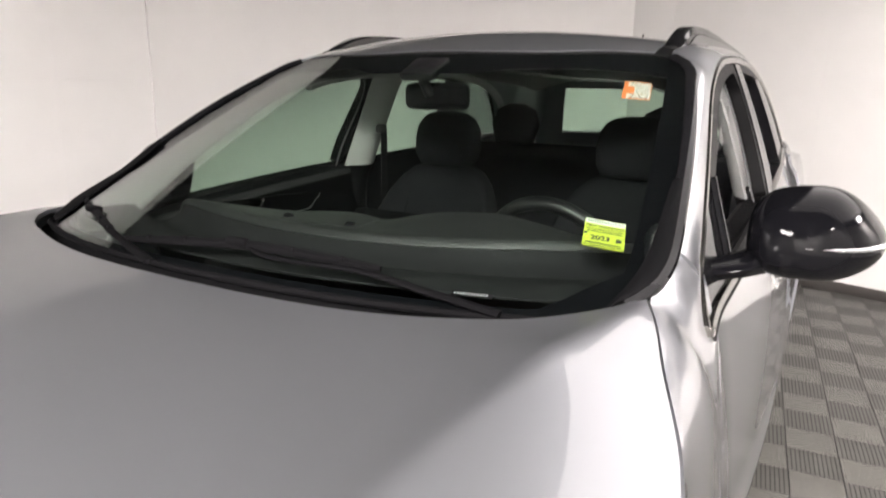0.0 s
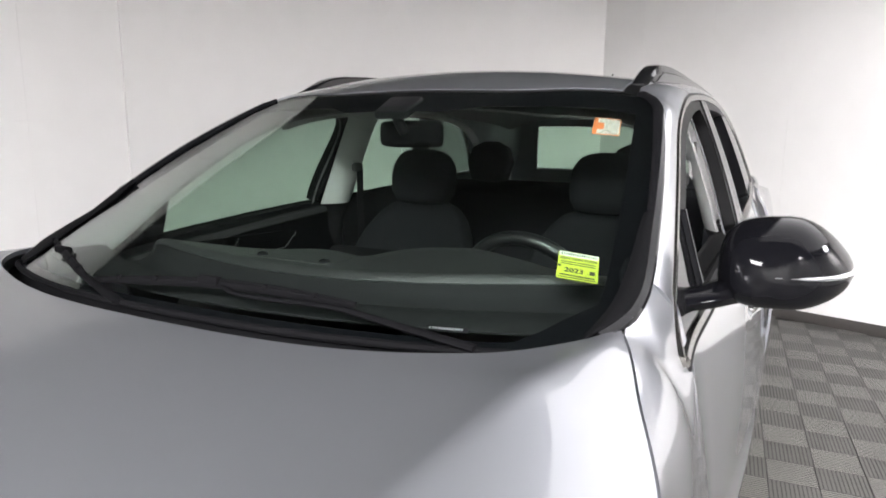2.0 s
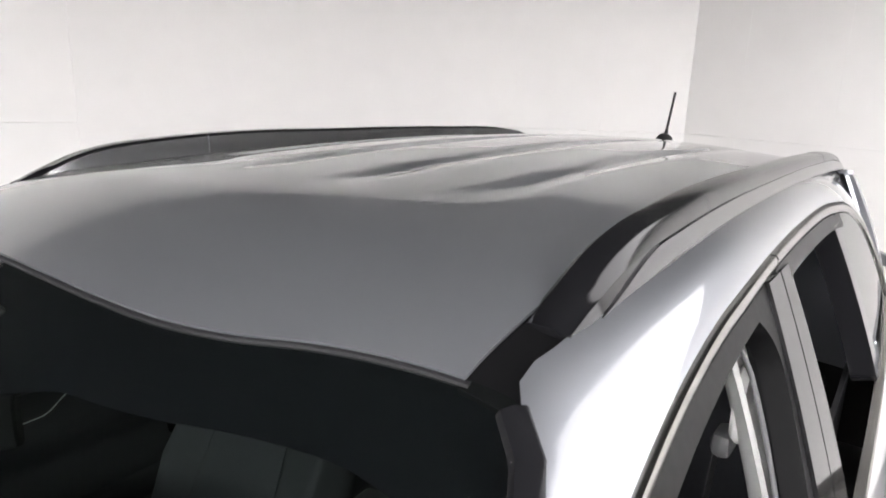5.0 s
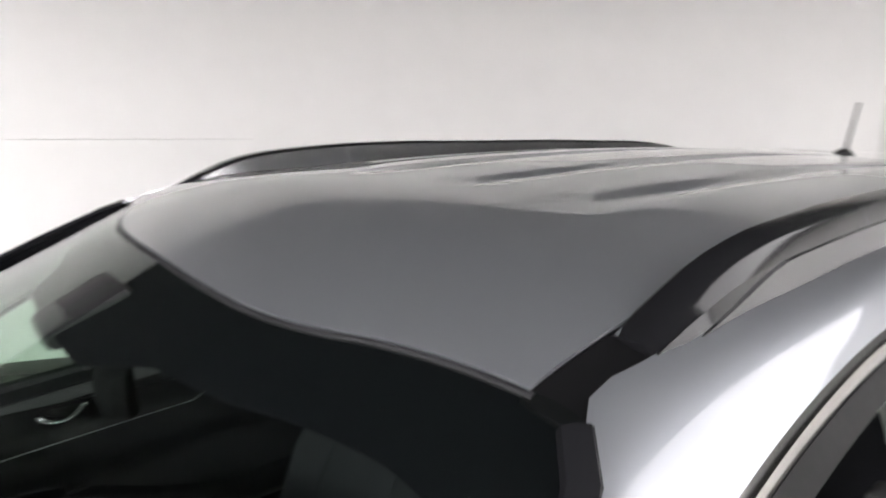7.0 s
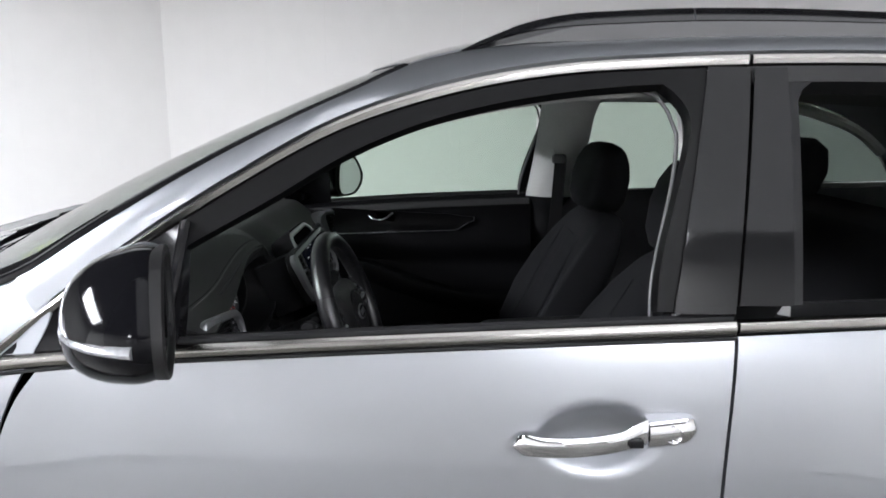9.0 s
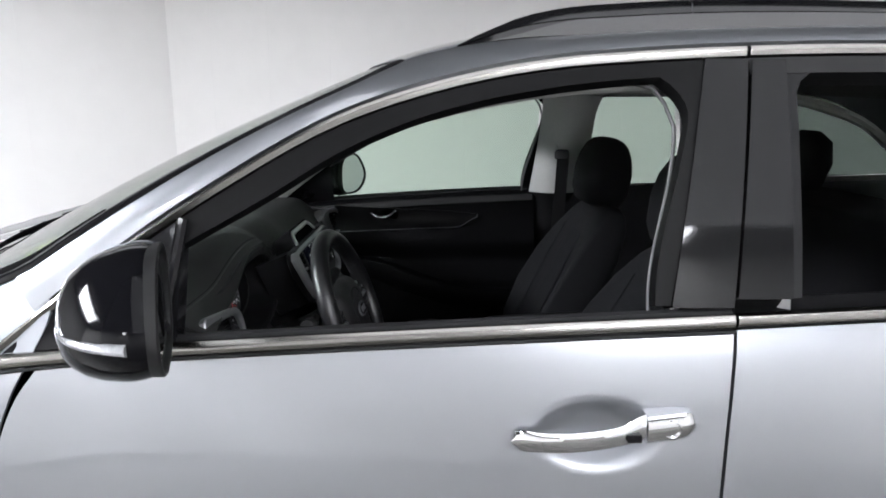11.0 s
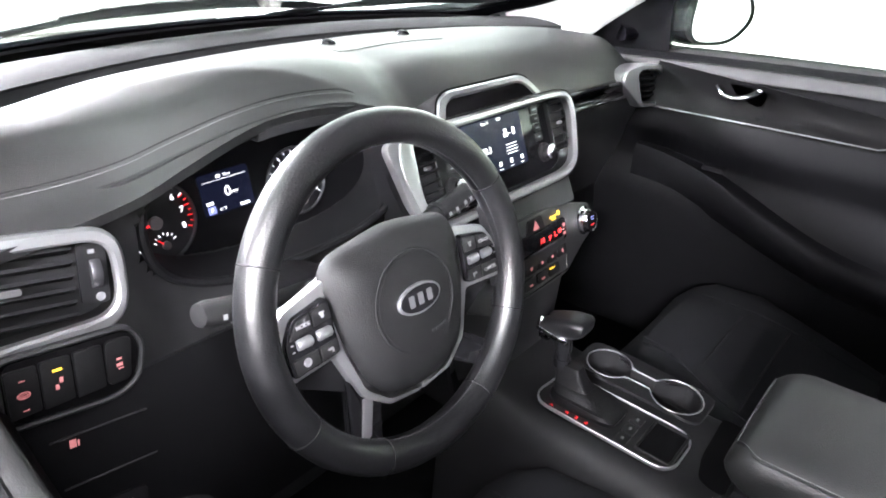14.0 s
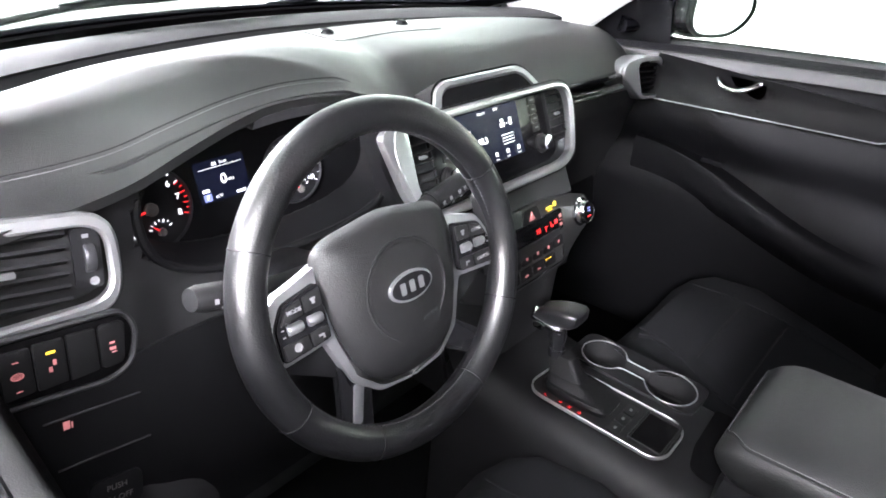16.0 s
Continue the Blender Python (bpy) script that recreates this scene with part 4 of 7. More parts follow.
# door mirrors
def door_mirror(s):
    mx, mz, y0, dep = (0.980, 1.230, 0.447, 0.130) if s > 0 else (0.945, 1.222, 0.470, 0.130)

    def sec(t, k, a):
        ca, sa = math.cos(a), math.sin(a)
        if ca > 0:
            px, ex = abs(ca) ** 0.85, 0.86
            tall = 1.0 - 0.50 * ca ** 1.8 if sa > 0 else 0.74 * (1 - 0.22 * ca ** 2)
        else:
            px, ex = -abs(ca) ** 0.62, 0.70
            tall = 1.0 if sa > 0 else 0.74
        return (mx + 0.119 * k * px, y0 + dep * t + 0.040 * ca * k, mz - 0.012 * (1 - t) + 0.102 * k * math.copysign(abs(sa) ** ex, sa) * tall)

    steps = ((0.0, 0.08), (0.015, 0.24), (0.05, 0.42), (0.12, 0.60), (0.22, 0.745), (0.36, 0.865), (0.54, 0.95), (0.74, 0.995), (0.84, 1.0), (0.93, 0.985), (1.0, 0.955))
    rings = [[sec(t, k, a) for a in np.linspace(0, 2 * math.pi, 44, endpoint=False)] for t, k in steps]
    sh = put(s, "door_mirror", loft(rings), SHELLMAT, car, "gloss black door mirror with clear indicator strip", angle=60)
    rim_o = [(q[0], q[2]) for q in rings[-1]]
    m = Matrix(((1, 0, 0, 0), (0, 0, 1, y0 + dep - 0.004), (0, 1, 0, 0), (0, 0, 0, 1)))

    def ybow(bm):
        for v in bm.verts:
            v.co.y += 0.040 * (v.co.x - mx) / 0.119
        bmesh.ops.recalc_face_normals(bm, faces=bm.faces[:])
        return bm

    put(s, "mirror_rim", ybow(ring(rim_o, shrink(rim_o, 0.008), 0.020, m, 0.003)), BLACK, sh)
    put(s, "mirror_glass", ybow(prism(shrink(rim_o, 0.0075), 0.004, Matrix.Translation((0, 0.010, 0)) @ m)), MIRROR, sh, "mirror glass")
    # indicator strip bent round the outer front of the shell
    ks = curve([(t, k) for t, k in steps])
    path = []
    for q in np.linspace(0, 0.70, 26):
        t = 0.80 * (1 - q / 0.62) ** 2 if q < 0.62 else 0.30 * ((q - 0.62) / 0.38) ** 2
        k = ks(t)
        want = (-0.002 + 0.012 * (1 - t)) / (0.102 * k * 0.74)
        a = math.asin(-min(0.95, max(0.0, -want)) ** 1.25)
        p = sec(t, k, a if q < 0.62 else math.pi - a)
        path.append((p[0] - 0.004, p[1] + 0.003, mz - 0.003))
    put(s, "indicator", tube(path, lambda t: 0.0100 - 0.0070 * t, 10, 0.9), LENS, sh, "clear indicator lens strip")
    foot = [(0.785, 0.42, 1.165), (0.84, 0.46, 1.172), (0.885, 0.50, 1.182), (0.93, 0.53, 1.192)]
    put(s, "mirror_foot", tube(spline(foot, 12), lambda t: 0.034 + 0.010 * t, 14, 0.62), SHELLMAT, sh, "gloss black mirror arm")


both(door_mirror)

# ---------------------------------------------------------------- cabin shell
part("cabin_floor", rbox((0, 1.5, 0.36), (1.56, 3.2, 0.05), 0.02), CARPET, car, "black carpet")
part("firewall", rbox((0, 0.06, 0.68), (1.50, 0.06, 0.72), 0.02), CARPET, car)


def f_liner(u, v):
    x = (2 * u - 1) * 0.64
    y0 = header(min(abs(x), 0.57)) - 0.02
    y = y0 + (3.1 - y0) * v
    return (x, y, min(roof(min(abs(x), 0.56), max(y, 0.82)), 1.70) - 0.040 - 0.05 * abs(x / 0.64) ** 5 - 0.02 * smooth((0.95 - y) / 0.1))


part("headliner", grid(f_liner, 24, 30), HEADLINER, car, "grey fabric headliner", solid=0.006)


def pillar_trim(s):
    # front pillar
    def fa(u, v):
        y = 0.10 + (0.98 - 0.10) * u
        e = Vector((EDGEX(y) - 0.012, y + 0.012, EDGEZ(y) - 0.012))
        zc = CH(max(y, 0.25)) - 0.040
        c = Vector((side(y, zc) - 0.062, y + 0.035, zc))
        p = e.lerp(c, v)
        p += Vector((-0.6, 0.3, -0.5)).normalized() * 0.022 * math.sin(math.pi * v)
        return (s * p.x, p.y, p.z)
    put(1, "front_pillar_trim", grid(fa, 40, 8), GREYTRIM, car, "light grey front pillar trim", solid=0.006, offset=0.0)
    # cant rail trim
    put(1, "roof_side_trim", tube([(s * (side(y, CH(y)) - 0.072), y, CH(y) - 0.045) for y in np.linspace(0.95, 2.7, 40)], 0.020, 8), GREYTRIM, car, "light grey roof edge trim")
    # centre pillar
    def fb(u, v):
        z = 0.70 + (1.58 - 0.70) * v
        yc = 1.42 + 0.045 * smooth((z - 0.9) / 0.6) + (0.02 if s > 0 else 0.0)
        w = 0.100 + 0.01 * smooth((1.1 - z) / 0.3) + 0.02 * u * smooth((z - 1.48) / 0.1)
        y = yc + (2 * u - 1) * w
        x = side(1.44, max(z, 1.0)) - 0.115 + 0.045 * (2 * u - 1) ** 2 - 0.015 * smooth((1.14 - z) / 0.1)
        return (s * x, y, z)
    def cut(v0, v1):
        return grid(lambda u, v: fb(u, v0 + (v1 - v0) * v), 10, 20)
    b = part("centre_pillar_trim", cut(0.545, 1.0), GREYTRIM, car, "light grey centre pillar trim", solid=0.008, offset=0.0)
    part("pillar_trim_lower", cut(0.0, 0.545), DASH2, b, "black lower pillar trim", solid=0.008, offset=0.0)
    x = side(1.44, 1.33) - 0.125
    part("belt_anchor", rbox((s * (x - 0.012), 1.445, 1.335), (0.030, 0.056, 0.040), 0.012), ANCHORMAT, b, "grey seat belt anchor")
    part("anchor_cover", loft([[(s * (x + 0.012 - k), 1.445 + 0.030 * q * math.cos(a), 1.40 + 0.062 * q * math.sin(a)) for a in np.linspace(0, 2 * math.pi, 20, endpoint=False)] for k, q in ((0, 1), (0.012, 1), (0.016, 0.9))]), GREYTRIM, b)
    part("seat_belt", grid(lambda u, v: (s * (x - 0.022 - 0.02 * v), 1.425 + 0.046 * u - 0.02 * v, 1.33 - 0.40 * v), 2, 12), BLACK, b, "black webbing seat belt", solid=0.002)


for s in (1, -1):
    pillar_trim(s)

# ---------------------------------------------------------------- dashboard
CREST = curve([(0.0, 1.150), (0.06, 1.158), (0.14, 1.178), (0.215, 1.190), (0.30, 1.191), (0.38, 1.181), (0.44, 1.158), (0.485, 1.118), (0.515, 1.082), (0.57, 1.045)])
HOOD_X = curve([(0.06, 0.0), (0.10, 0.28), (0.14, 0.66), (0.18, 0.93), (0.23, 1.12), (0.311, 1.24), (0.392, 1.17), (0.472, 0.97), (0.531, 0.80), (0.588, 0.74), (0.66, 0.74), (0.76, 0.72)])
HOOD_Y = curve([(0.22, 0.0), (0.30, 0.006), (0.36, 0.020), (0.42, 0.043), (0.47, 0.066), (0.50, 0.078), (0.53, 0.088), (0.57, 0.100)])


RIDGE = curve([(0.17, 0.520), (0.19, 0.515), (0.23, 0.502), (0.276, 0.486), (0.354, 0.460), (0.434, 0.438), (0.50, 0.430), (0.62, 0.425)])


def dash_end(x):
    return 0.515 + 0.015 * smooth((x - 0.15) / 0.1) + 0.10 * max(0.0, x - 0.36)


def dash_z(x, y):
    yy = y - 0.16 * x * x * smooth((0.36 - y) / 0.3)
    ridge = 0.006 * math.exp(-abs(y - RIDGE(x)) / 0.022) * smooth((x - 0.17) / 0.06) * smooth((0.60 - x) / 0.12) if x > 0.17 else 0.0
    return ridge + CREST(max(yy, 0)) + (HOOD_X(x) if x > 0.06 else 0) * HOOD_Y(y) + 0.034 * math.exp(-(((x + 0.04) / 0.15) ** 2)) * smooth((y - 0.27) / 0.24) - 0.03 * smooth((-x - 0.66) / 0.12) * smooth((y - 0.2) / 0.2)


def dash_front(x):
    return 0.222 + (0.45 if x > 0 else 0.42) * x * x


def f_dash(u, v):
    x = -0.745 + 1.49 * u
    y0 = dash_front(x)
    y = y0 + (dash_end(x) - y0) * v
    return (x, y, dash_z(x, y) - 0.016 * max(0.0, 1 - (y - y0) / 0.022) ** 2)


dash = part("dashboard", outward(grid(f_dash, 120, 70), (0, 0.3, 0.6)), DASH, car, "black soft grained dashboard top", solid=0.014)
# stitched seam along the lip
bm = bmesh.new()
for i in range(150):
    x = 0.70 - 0.50 * i / 150
    y = 0.509
    rbox((x, y, dash_z(x, y) + 0.0006), (0.0028, 0.0009, 0.0009), 0, bm=bm)
part("stitching", bm, THREAD, dash, "grey seam stitching")
part("stitch_groove", tube([(x, 0.5045, dash_z(x, 0.5045) - 0.0006) for x in np.linspace(0.70, 0.20, 60)], 0.0011, 6), RUBBER, dash)
# speaker grille and sensors on top
g = part("top_grille", outward(grid(lambda u, v: (lambda x, y: (x, y, dash_z(x, y) + 0.0015))(-0.175 + 0.26 * u + 0.0, 0.262 + 0.085 * v), 16, 6), (0, 0.3, 0)), DASH, dash, "speaker cover on the dashboard", solid=0.002)
for x in (0.055, -0.130):
    part("sensor", lathe([(0.014, 0.0), (0.013, 0.004), (0.009, 0.008), (0.0, 0.010)], 20, pose(x, 0.285, dash_z(x, 0.285))), GLOSS, dash, "small round light sensor")
# defroster strip along the foot of the glass, and the deep trough between it and the dash top
def f_defrost(u, v):
    x = -0.72 + 1.44 * u
    ya, yb = -0.018 + 0.29 * x * x, 0.083 + 0.40 * x * x
    return (x, ya + (yb - ya) * v, 1.164 + 0.007 * math.sin(math.pi * v) ** 0.7)


def f_trough(u, v):
    x = -0.72 + 1.44 * u
    ya, yb = 0.080 + 0.40 * x * x, dash_front(x) + 0.010
    za, zb = 1.162, dash_z(x, yb) - 0.010
    return (x, ya + (yb - ya) * v, za + (zb - za) * v - 0.045 * math.sin(math.pi * v) ** 0.5)


part("defroster_strip", outward(grid(f_defrost, 60, 8), (0, 0.3, 0.6)), STRIPMAT, dash, "matte grey-black defroster strip", solid=0.004)
part("defroster_slot", outward(grid(f_trough, 60, 10), (0, 0.2, 0.6)), STRIPMAT, dash, "deep dark defroster slot", solid=0.003)


# dash face
def f_face(u, v):
    x = -0.74 + 1.48 * u
    prof_y = curve([(0, 0.505), (0.2, 0.50), (0.45, 0.515), (0.62, 0.56), (0.8, 0.585), (1.0, 0.50)] if x > -0.18 else [(0, 0.507), (0.2, 0.530), (0.45, 0.512), (0.62, 0.485), (0.8, 0.46), (1.0, 0.44)])
    prof_z = curve([(0, max(1.085, dash_z(x, 0.505) - 0.012) if x > 0.1 else 1.085), (0.2, 1.03), (0.45, 0.95), (0.62, 0.86), (0.8, 0.72), (1.0, 0.52)])
    y, z = prof_y(v), prof_z(v)
    if x > 0:
        # hollow for the instruments
        q = abs((x - 0.324) / 0.209) ** 2.6 + abs((z - 1.066) / 0.089) ** 2.6
        y += 0.05 * smooth((x - 0.50) / 0.12) * smooth((1.06 - z) / 0.06) * smooth((v - 0.1) / 0.3)
        y += 0.015 * smooth((x - 0.12) / 0.1) * smooth((0.60 - x) / 0.06)
        if q < 1:
            y = 0.385 - 0.25 * (z - 1.05)
    return (x, y, z)


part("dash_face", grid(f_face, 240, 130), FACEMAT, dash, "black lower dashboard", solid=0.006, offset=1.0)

# instruments
MC = face_on((0.368, 0.446, 1.053), (-1, 0.03, 0.04), (0, -0.24, 0.97))
plate = part("instrument_panel", prism([(0.04 - 0.222 * math.copysign(abs(math.cos(a)) ** 0.75, math.cos(a)), 0.002 + 0.095 * math.copysign(abs(math.sin(a)) ** 0.8, math.sin(a))) for a in np.linspace(0, 2 * math.pi, 60, endpoint=False)][::-1], 0.004, MC @ pose(0, 0, -0.012)), DIALMAT, car, "instrument panel with two round dials and a colour display")
RED = mat("red_glow", (0.6, 0.02, 0.02), rough=0.4, emit=(1.0, 0.03, 0.03), power=0.16)
WHITE = mat("white_glow", (0.7, 0.7, 0.7), rough=0.4, emit=(0.9, 0.95, 1.0), power=0.2)
BLUE = mat("blue_glow", (0.1, 0.12, 0.3), rough=0.4, emit=(0.35, 0.42, 0.95), power=0.1)
SCREENM = mat("display_glow", (0.006, 0.007, 0.014), rough=0.25, spec=0.12, emit=(0.035, 0.045, 0.12), power=0.014)
AMBER = mat("amber_glow", (0.6, 0.35, 0.02), rough=0.4, emit=(1.0, 0.6, 0.05), power=0.2)
GREYDISC = mat("dial_hub", (0.11, 0.10, 0.10), rough=0.4)


def tick_ring(cx, cy, r, a0, a1, n, length, width, m):
    b = bmesh.new()
    for i in range(n):
        a = radians(a0 + (a1 - a0) * i / (n - 1))
        k = length if i % 2 == 0 else length * 0.55
        t = rbox((0, 0, 0.0005), (k, width, 0.001), 0)
        bmesh.ops.transform(t, matrix=Matrix.Translation((cx + (r - k / 2) * math.cos(a), cy + (r - k / 2) * math.sin(a), 0)) @ pose(0, 0, 0, 0, 0, math.degrees(a)), verts=t.verts[:])
        merge(b, t)
    bmesh.ops.transform(b, matrix=m, verts=b.verts[:])
    return b


def dial(cx, cy, r, a0, a1, n, red_from, nums, needle, sub):
    m = MC @ pose(cx, cy, -0.006)
    d = part("dial", lathe([(r, 0.0), (r, 0.003), (r - 0.0018, 0.004), (r - 0.003, 0.002), (r - 0.003, 0.0)], 48, m), STEEL, plate, "round dial with a thin rim")
    part("dial_marks", tick_ring(0, 0, r - 0.005, a0, a0 + (a1 - a0) * red_from, n, 0.005, 0.0010, m @ pose(0, 0, 0.001)), WHITE, plate)
    if red_from < 1:
        part("dial_red_marks", tick_ring(0, 0, r - 0.005, a0 + (a1 - a0) * red_from - 2, a1, 7, 0.0065, 0.0009, m @ pose(0, 0, 0.001)), RED, plate)
    b = bmesh.new()
    for i, tx in enumerate(nums):
        a = radians(a0 + (a1 - a0) * i / (len(nums) - 1))
        merge(b, words(tx, 0.0105 if len(tx) < 2 else 0.0082, m @ pose((r - 0.0165) * math.cos(a), (r - 0.0165) * math.sin(a), 0.001), 0.0002, 0.0002))
    part("dial_numbers", b, WHITE, plate, "glowing dial numbers")
    part("needle", prism([(-0.004, -0.0014), (0.040, -0.0006), (0.040, 0.0006), (-0.004, 0.0014)], 0.0012, m @ pose(0, 0, 0.004, 0, 0, needle)), RED, plate, "red needle")
    part("needle_hub", lathe([(0.0085, 0.0), (0.0085, 0.005), (0.007, 0.006), (0.0, 0.006)], 20, m @ pose(0, 0, 0.001)), GREYDISC, plate)
    sm = m @ pose(sub[0], sub[1], 0.001)
    part("small_dial_marks", tick_ring(0, 0, 0.0165, 25, 155, 7, 0.004, 0.0011, sm), WHITE, plate)
    part("small_needle", prism([(-0.003, -0.001), (0.014, -0.0005), (0.014, 0.0005), (-0.003, 0.001)], 0.001, sm @ pose(0, 0, 0.003, 0, 0, 135)), RED, plate, "small red needle")
    part("small_hub", lathe([(0.0055, 0.0), (0.0055, 0.004), (0.0, 0.0045)], 16, sm), GREYDISC, plate)


dial(-0.105, -0.005, 0.055, 225, -22, 13, 0.78, list("012345678"), 187, (0.006, -0.032))
dial(0.110, -0.011, 0.051, 215, -35, 17, 1.0, ["0", "20", "40", "60", "80", "100", "120", "140", "160"], 232, (0.006, -0.032))
part("trip_display", prism(rrect(0.074, 0.056, 0.003, 2), 0.002, MC @ pose(-0.001, 0.007, -0.006)), SCREENM, plate, "lit dark blue display")
b = words("0", 0.019, MC @ pose(0.000, 0.006, -0.0035), 0.0002, 0.0003)
merge(b, words("MPH", 0.0052, MC @ pose(0.010, 0.003, -0.0035), 0.0002))
merge(b, words("92mi", 0.0055, MC @ pose(0.004, 0.029, -0.0035), 0.0002))
merge(b, words("41°F", 0.0058, MC @ pose(-0.012, -0.0155, -0.0035), 0.0002))
merge(b, bars([(-0.001, 0.0245, 0.064, 0.0005), (-0.009, 0.029, 0.006, 0.004), (0.021, -0.0165, 0.014, 0.0036), (-0.029, -0.004, 0.010, 0.0042)], MC @ pose(0, 0, -0.0035)))
part("display_text", b, WHITE, plate)
part("gear_field", prism(rrect(0.011, 0.010, 0.001, 2), 0.0006, MC @ pose(-0.028, -0.0135, -0.0038)), BLUE, plate)
part("gear_letter", words("P", 0.008, MC @ pose(-0.028, -0.0135, -0.003), 0.0003), WHITE, plate)
# bezel round the instruments
def f_bezel(u, v):
    a = 2 * math.pi * u
    ca, sa = math.copysign(abs(math.cos(a)) ** 0.75, math.cos(a)), math.copysign(abs(math.sin(a)) ** 0.8, math.sin(a))
    k = 1.0 - 0.03 * v
    y = 0.520 - 0.07 * v - 0.02 * sa
    return (0.322 + 0.204 * k * ca, y, 1.067 + 0.086 * k * sa)


part("instrument_bezel", grid(f_bezel, 72, 8), DASH2, plate, "black hood round the dials", solid=0.004)
rim = [f_bezel(i / 72, 0.0) for i in range(72)]
part("bezel_edge", tube(rim, 0.006, 8, 1, (0, 1, 0), True), DASH2, plate)


# vents
def slats(m, w, h, n, tilt, name_parent):
    for i in range(n):
        yy = -h / 2 + h * (i + 0.5) / n
        part("slat", prism(rrect(w, 0.0035, 0.001, 2), 0.014, m @ pose(0, yy, -0.016, tilt, 0, 0)), DASH2, name_parent)


def vent(name, m, outer, inner, depth, slat_w, slat_h, n, label, frame_mat=SATIN, sx=0.0, sy=0.0):
    v = part(name, ring(outer, inner, depth, m, 0.003), frame_mat, car, label)
    part("vent_box", prism(inner, 0.002, m @ pose(0, 0, -0.022)), RUBBER, v)
    slats(m @ pose(sx, sy, 0.004), slat_w, slat_h, n, -25, v)
    return v


ML = face_on((0.648, 0.557, 1.082), (-0.98, 0.12, -0.12), (0, -0.22, 0.97))
po = rounded([(-0.085, 0.048), (0.058, 0.047), (0.077, 0.027), (0.079, -0.034), (0.063, -0.058), (-0.085, -0.076)], 0.022)
pi_ = rounded([(-0.078, 0.030), (0.050, 0.033), (0.066, 0.021), (0.068, -0.031), (0.053, -0.046), (-0.078, -0.060)], 0.016)
lv = vent("air_vent", ML, po, pi_, 0.012, 0.110, 0.080, 6, "side air vent with a broad satin silver frame", sx=-0.022, sy=-0.012)
part("vent_tab", prism(rrect(0.030, 0.006, 0.002, 2), 0.006, ML @ pose(-0.028, -0.006, 0.000)), SATIN, lv)
part("dial_plate", prism(rrect(0.026, 0.062, 0.005), 0.004, ML @ pose(0.050, -0.002, -0.004)), DASH2, lv)
part("thumb_wheel", lathe([(0.0, -0.005), (0.016, -0.005), (0.017, -0.003), (0.017, 0.003), (0.016, 0.005), (0.0, 0.005)], 28, ML @ pose(0.052, -0.002, -0.008, 0, 90, 0)), STEEL, lv, "ribbed thumb wheel")
part("vent_ring_mark", lathe([(0.0045, 0), (0.0045, 0.0006), (0.0035, 0.0006), (0.0035, 0)], 16, ML @ pose(0.054, -0.026, 0.0004)), WHITEMARK, lv)
part("vent_mark", bars([(0.050, 0.021, 0.006, 0.004)], ML @ pose(0, 0, 0.0004)), WHITEMARK, lv)

# switch panel
MB = face_on((0.650, 0.619, 1.010), (-0.99, -0.03, -0.13), (0, -0.17, 0.98))
sp = part("switch_panel", prism(rounded([(-0.062, 0.031), (0.050, 0.029), (0.060, 0.010), (0.052, -0.022), (0.030, -0.033), (-0.062, -0.027)], 0.012), 0.006, MB @ pose(0, 0, -0.004), 0.002), FELT, car, "black panel of four push switches")
SWO = rounded([(-0.068, 0.037), (0.052, 0.035), (0.066, 0.012), (0.058, -0.026), (0.033, -0.039), (-0.068, -0.033)], 0.014)
part("panel_bezel", ring(SWO, shrink(SWO, 0.005), 0.008, MB @ pose(0, 0, -0.004), 0.002), FACEMAT, sp, "rounded black plastic bezel")
for i in range(4):
    x0 = -0.048 + 0.0285 * i
    part("switch", prism(rounded([(x0 - 0.0132, 0.0245), (x0 + 0.0132, 0.0235), (x0 + 0.0132 - (0.004 if i == 3 else 0), -0.020), (x0 - 0.0132, -0.0215)], 0.003 if i < 3 else 0.007), 0.005, MB @ pose(0, 0, 0.0005), 0.0012), SWITCHMAT, sp)
PINK = mat("pale_red_glow", (0.35, 0.13, 0.13), rough=0.5, emit=(1.0, 0.35, 0.35), power=0.035)
part("dimmer_symbol", lathe([(0.0055, 0), (0.0055, 0.0006), (0.0047, 0.0006), (0.0047, 0)], 16, MB @ pose(-0.048, 0.0, 0.0055) @ Matrix.Diagonal((1, 0.6, 1, 1))), PINK, sp, "faint red lit symbol")
for q in ((-0.048, 0.0135, 0.005, 0.0009), (-0.048, -0.0145, 0.005, 0.0009), (-0.0208, -0.003, 0.003, 0.005), (-0.0168, 0.003, 0.003, 0.005), (0.036, 0.004, 0.005, 0.002), (0.036, -0.002, 0.006, 0.003), (0.037, -0.006, 0.005, 0.0012)):
    part("switch_symbol", bars([q], MB @ pose(0, 0, 0.0057)), PINK, sp, "faint red lit symbol")
part("indicator_lamp", bars([(-0.019, 0.0135, 0.008, 0.0022)], MB @ pose(0, 0, 0.0057)), AMBER, sp, "small amber lamp")
MK = face_on((0.672, 0.632, 0.947), (-0.98, -0.05, -0.19), (0, -0.25, 0.97))
part("fuel_flap_symbol", bars([(0.0, 0.0, 0.006, 0.008), (0.005, -0.001, 0.0015, 0.006)], MK), PINK, sp)
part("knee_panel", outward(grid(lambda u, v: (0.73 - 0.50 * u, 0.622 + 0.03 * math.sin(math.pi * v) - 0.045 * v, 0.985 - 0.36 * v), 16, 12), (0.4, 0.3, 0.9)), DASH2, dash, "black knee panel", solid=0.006)

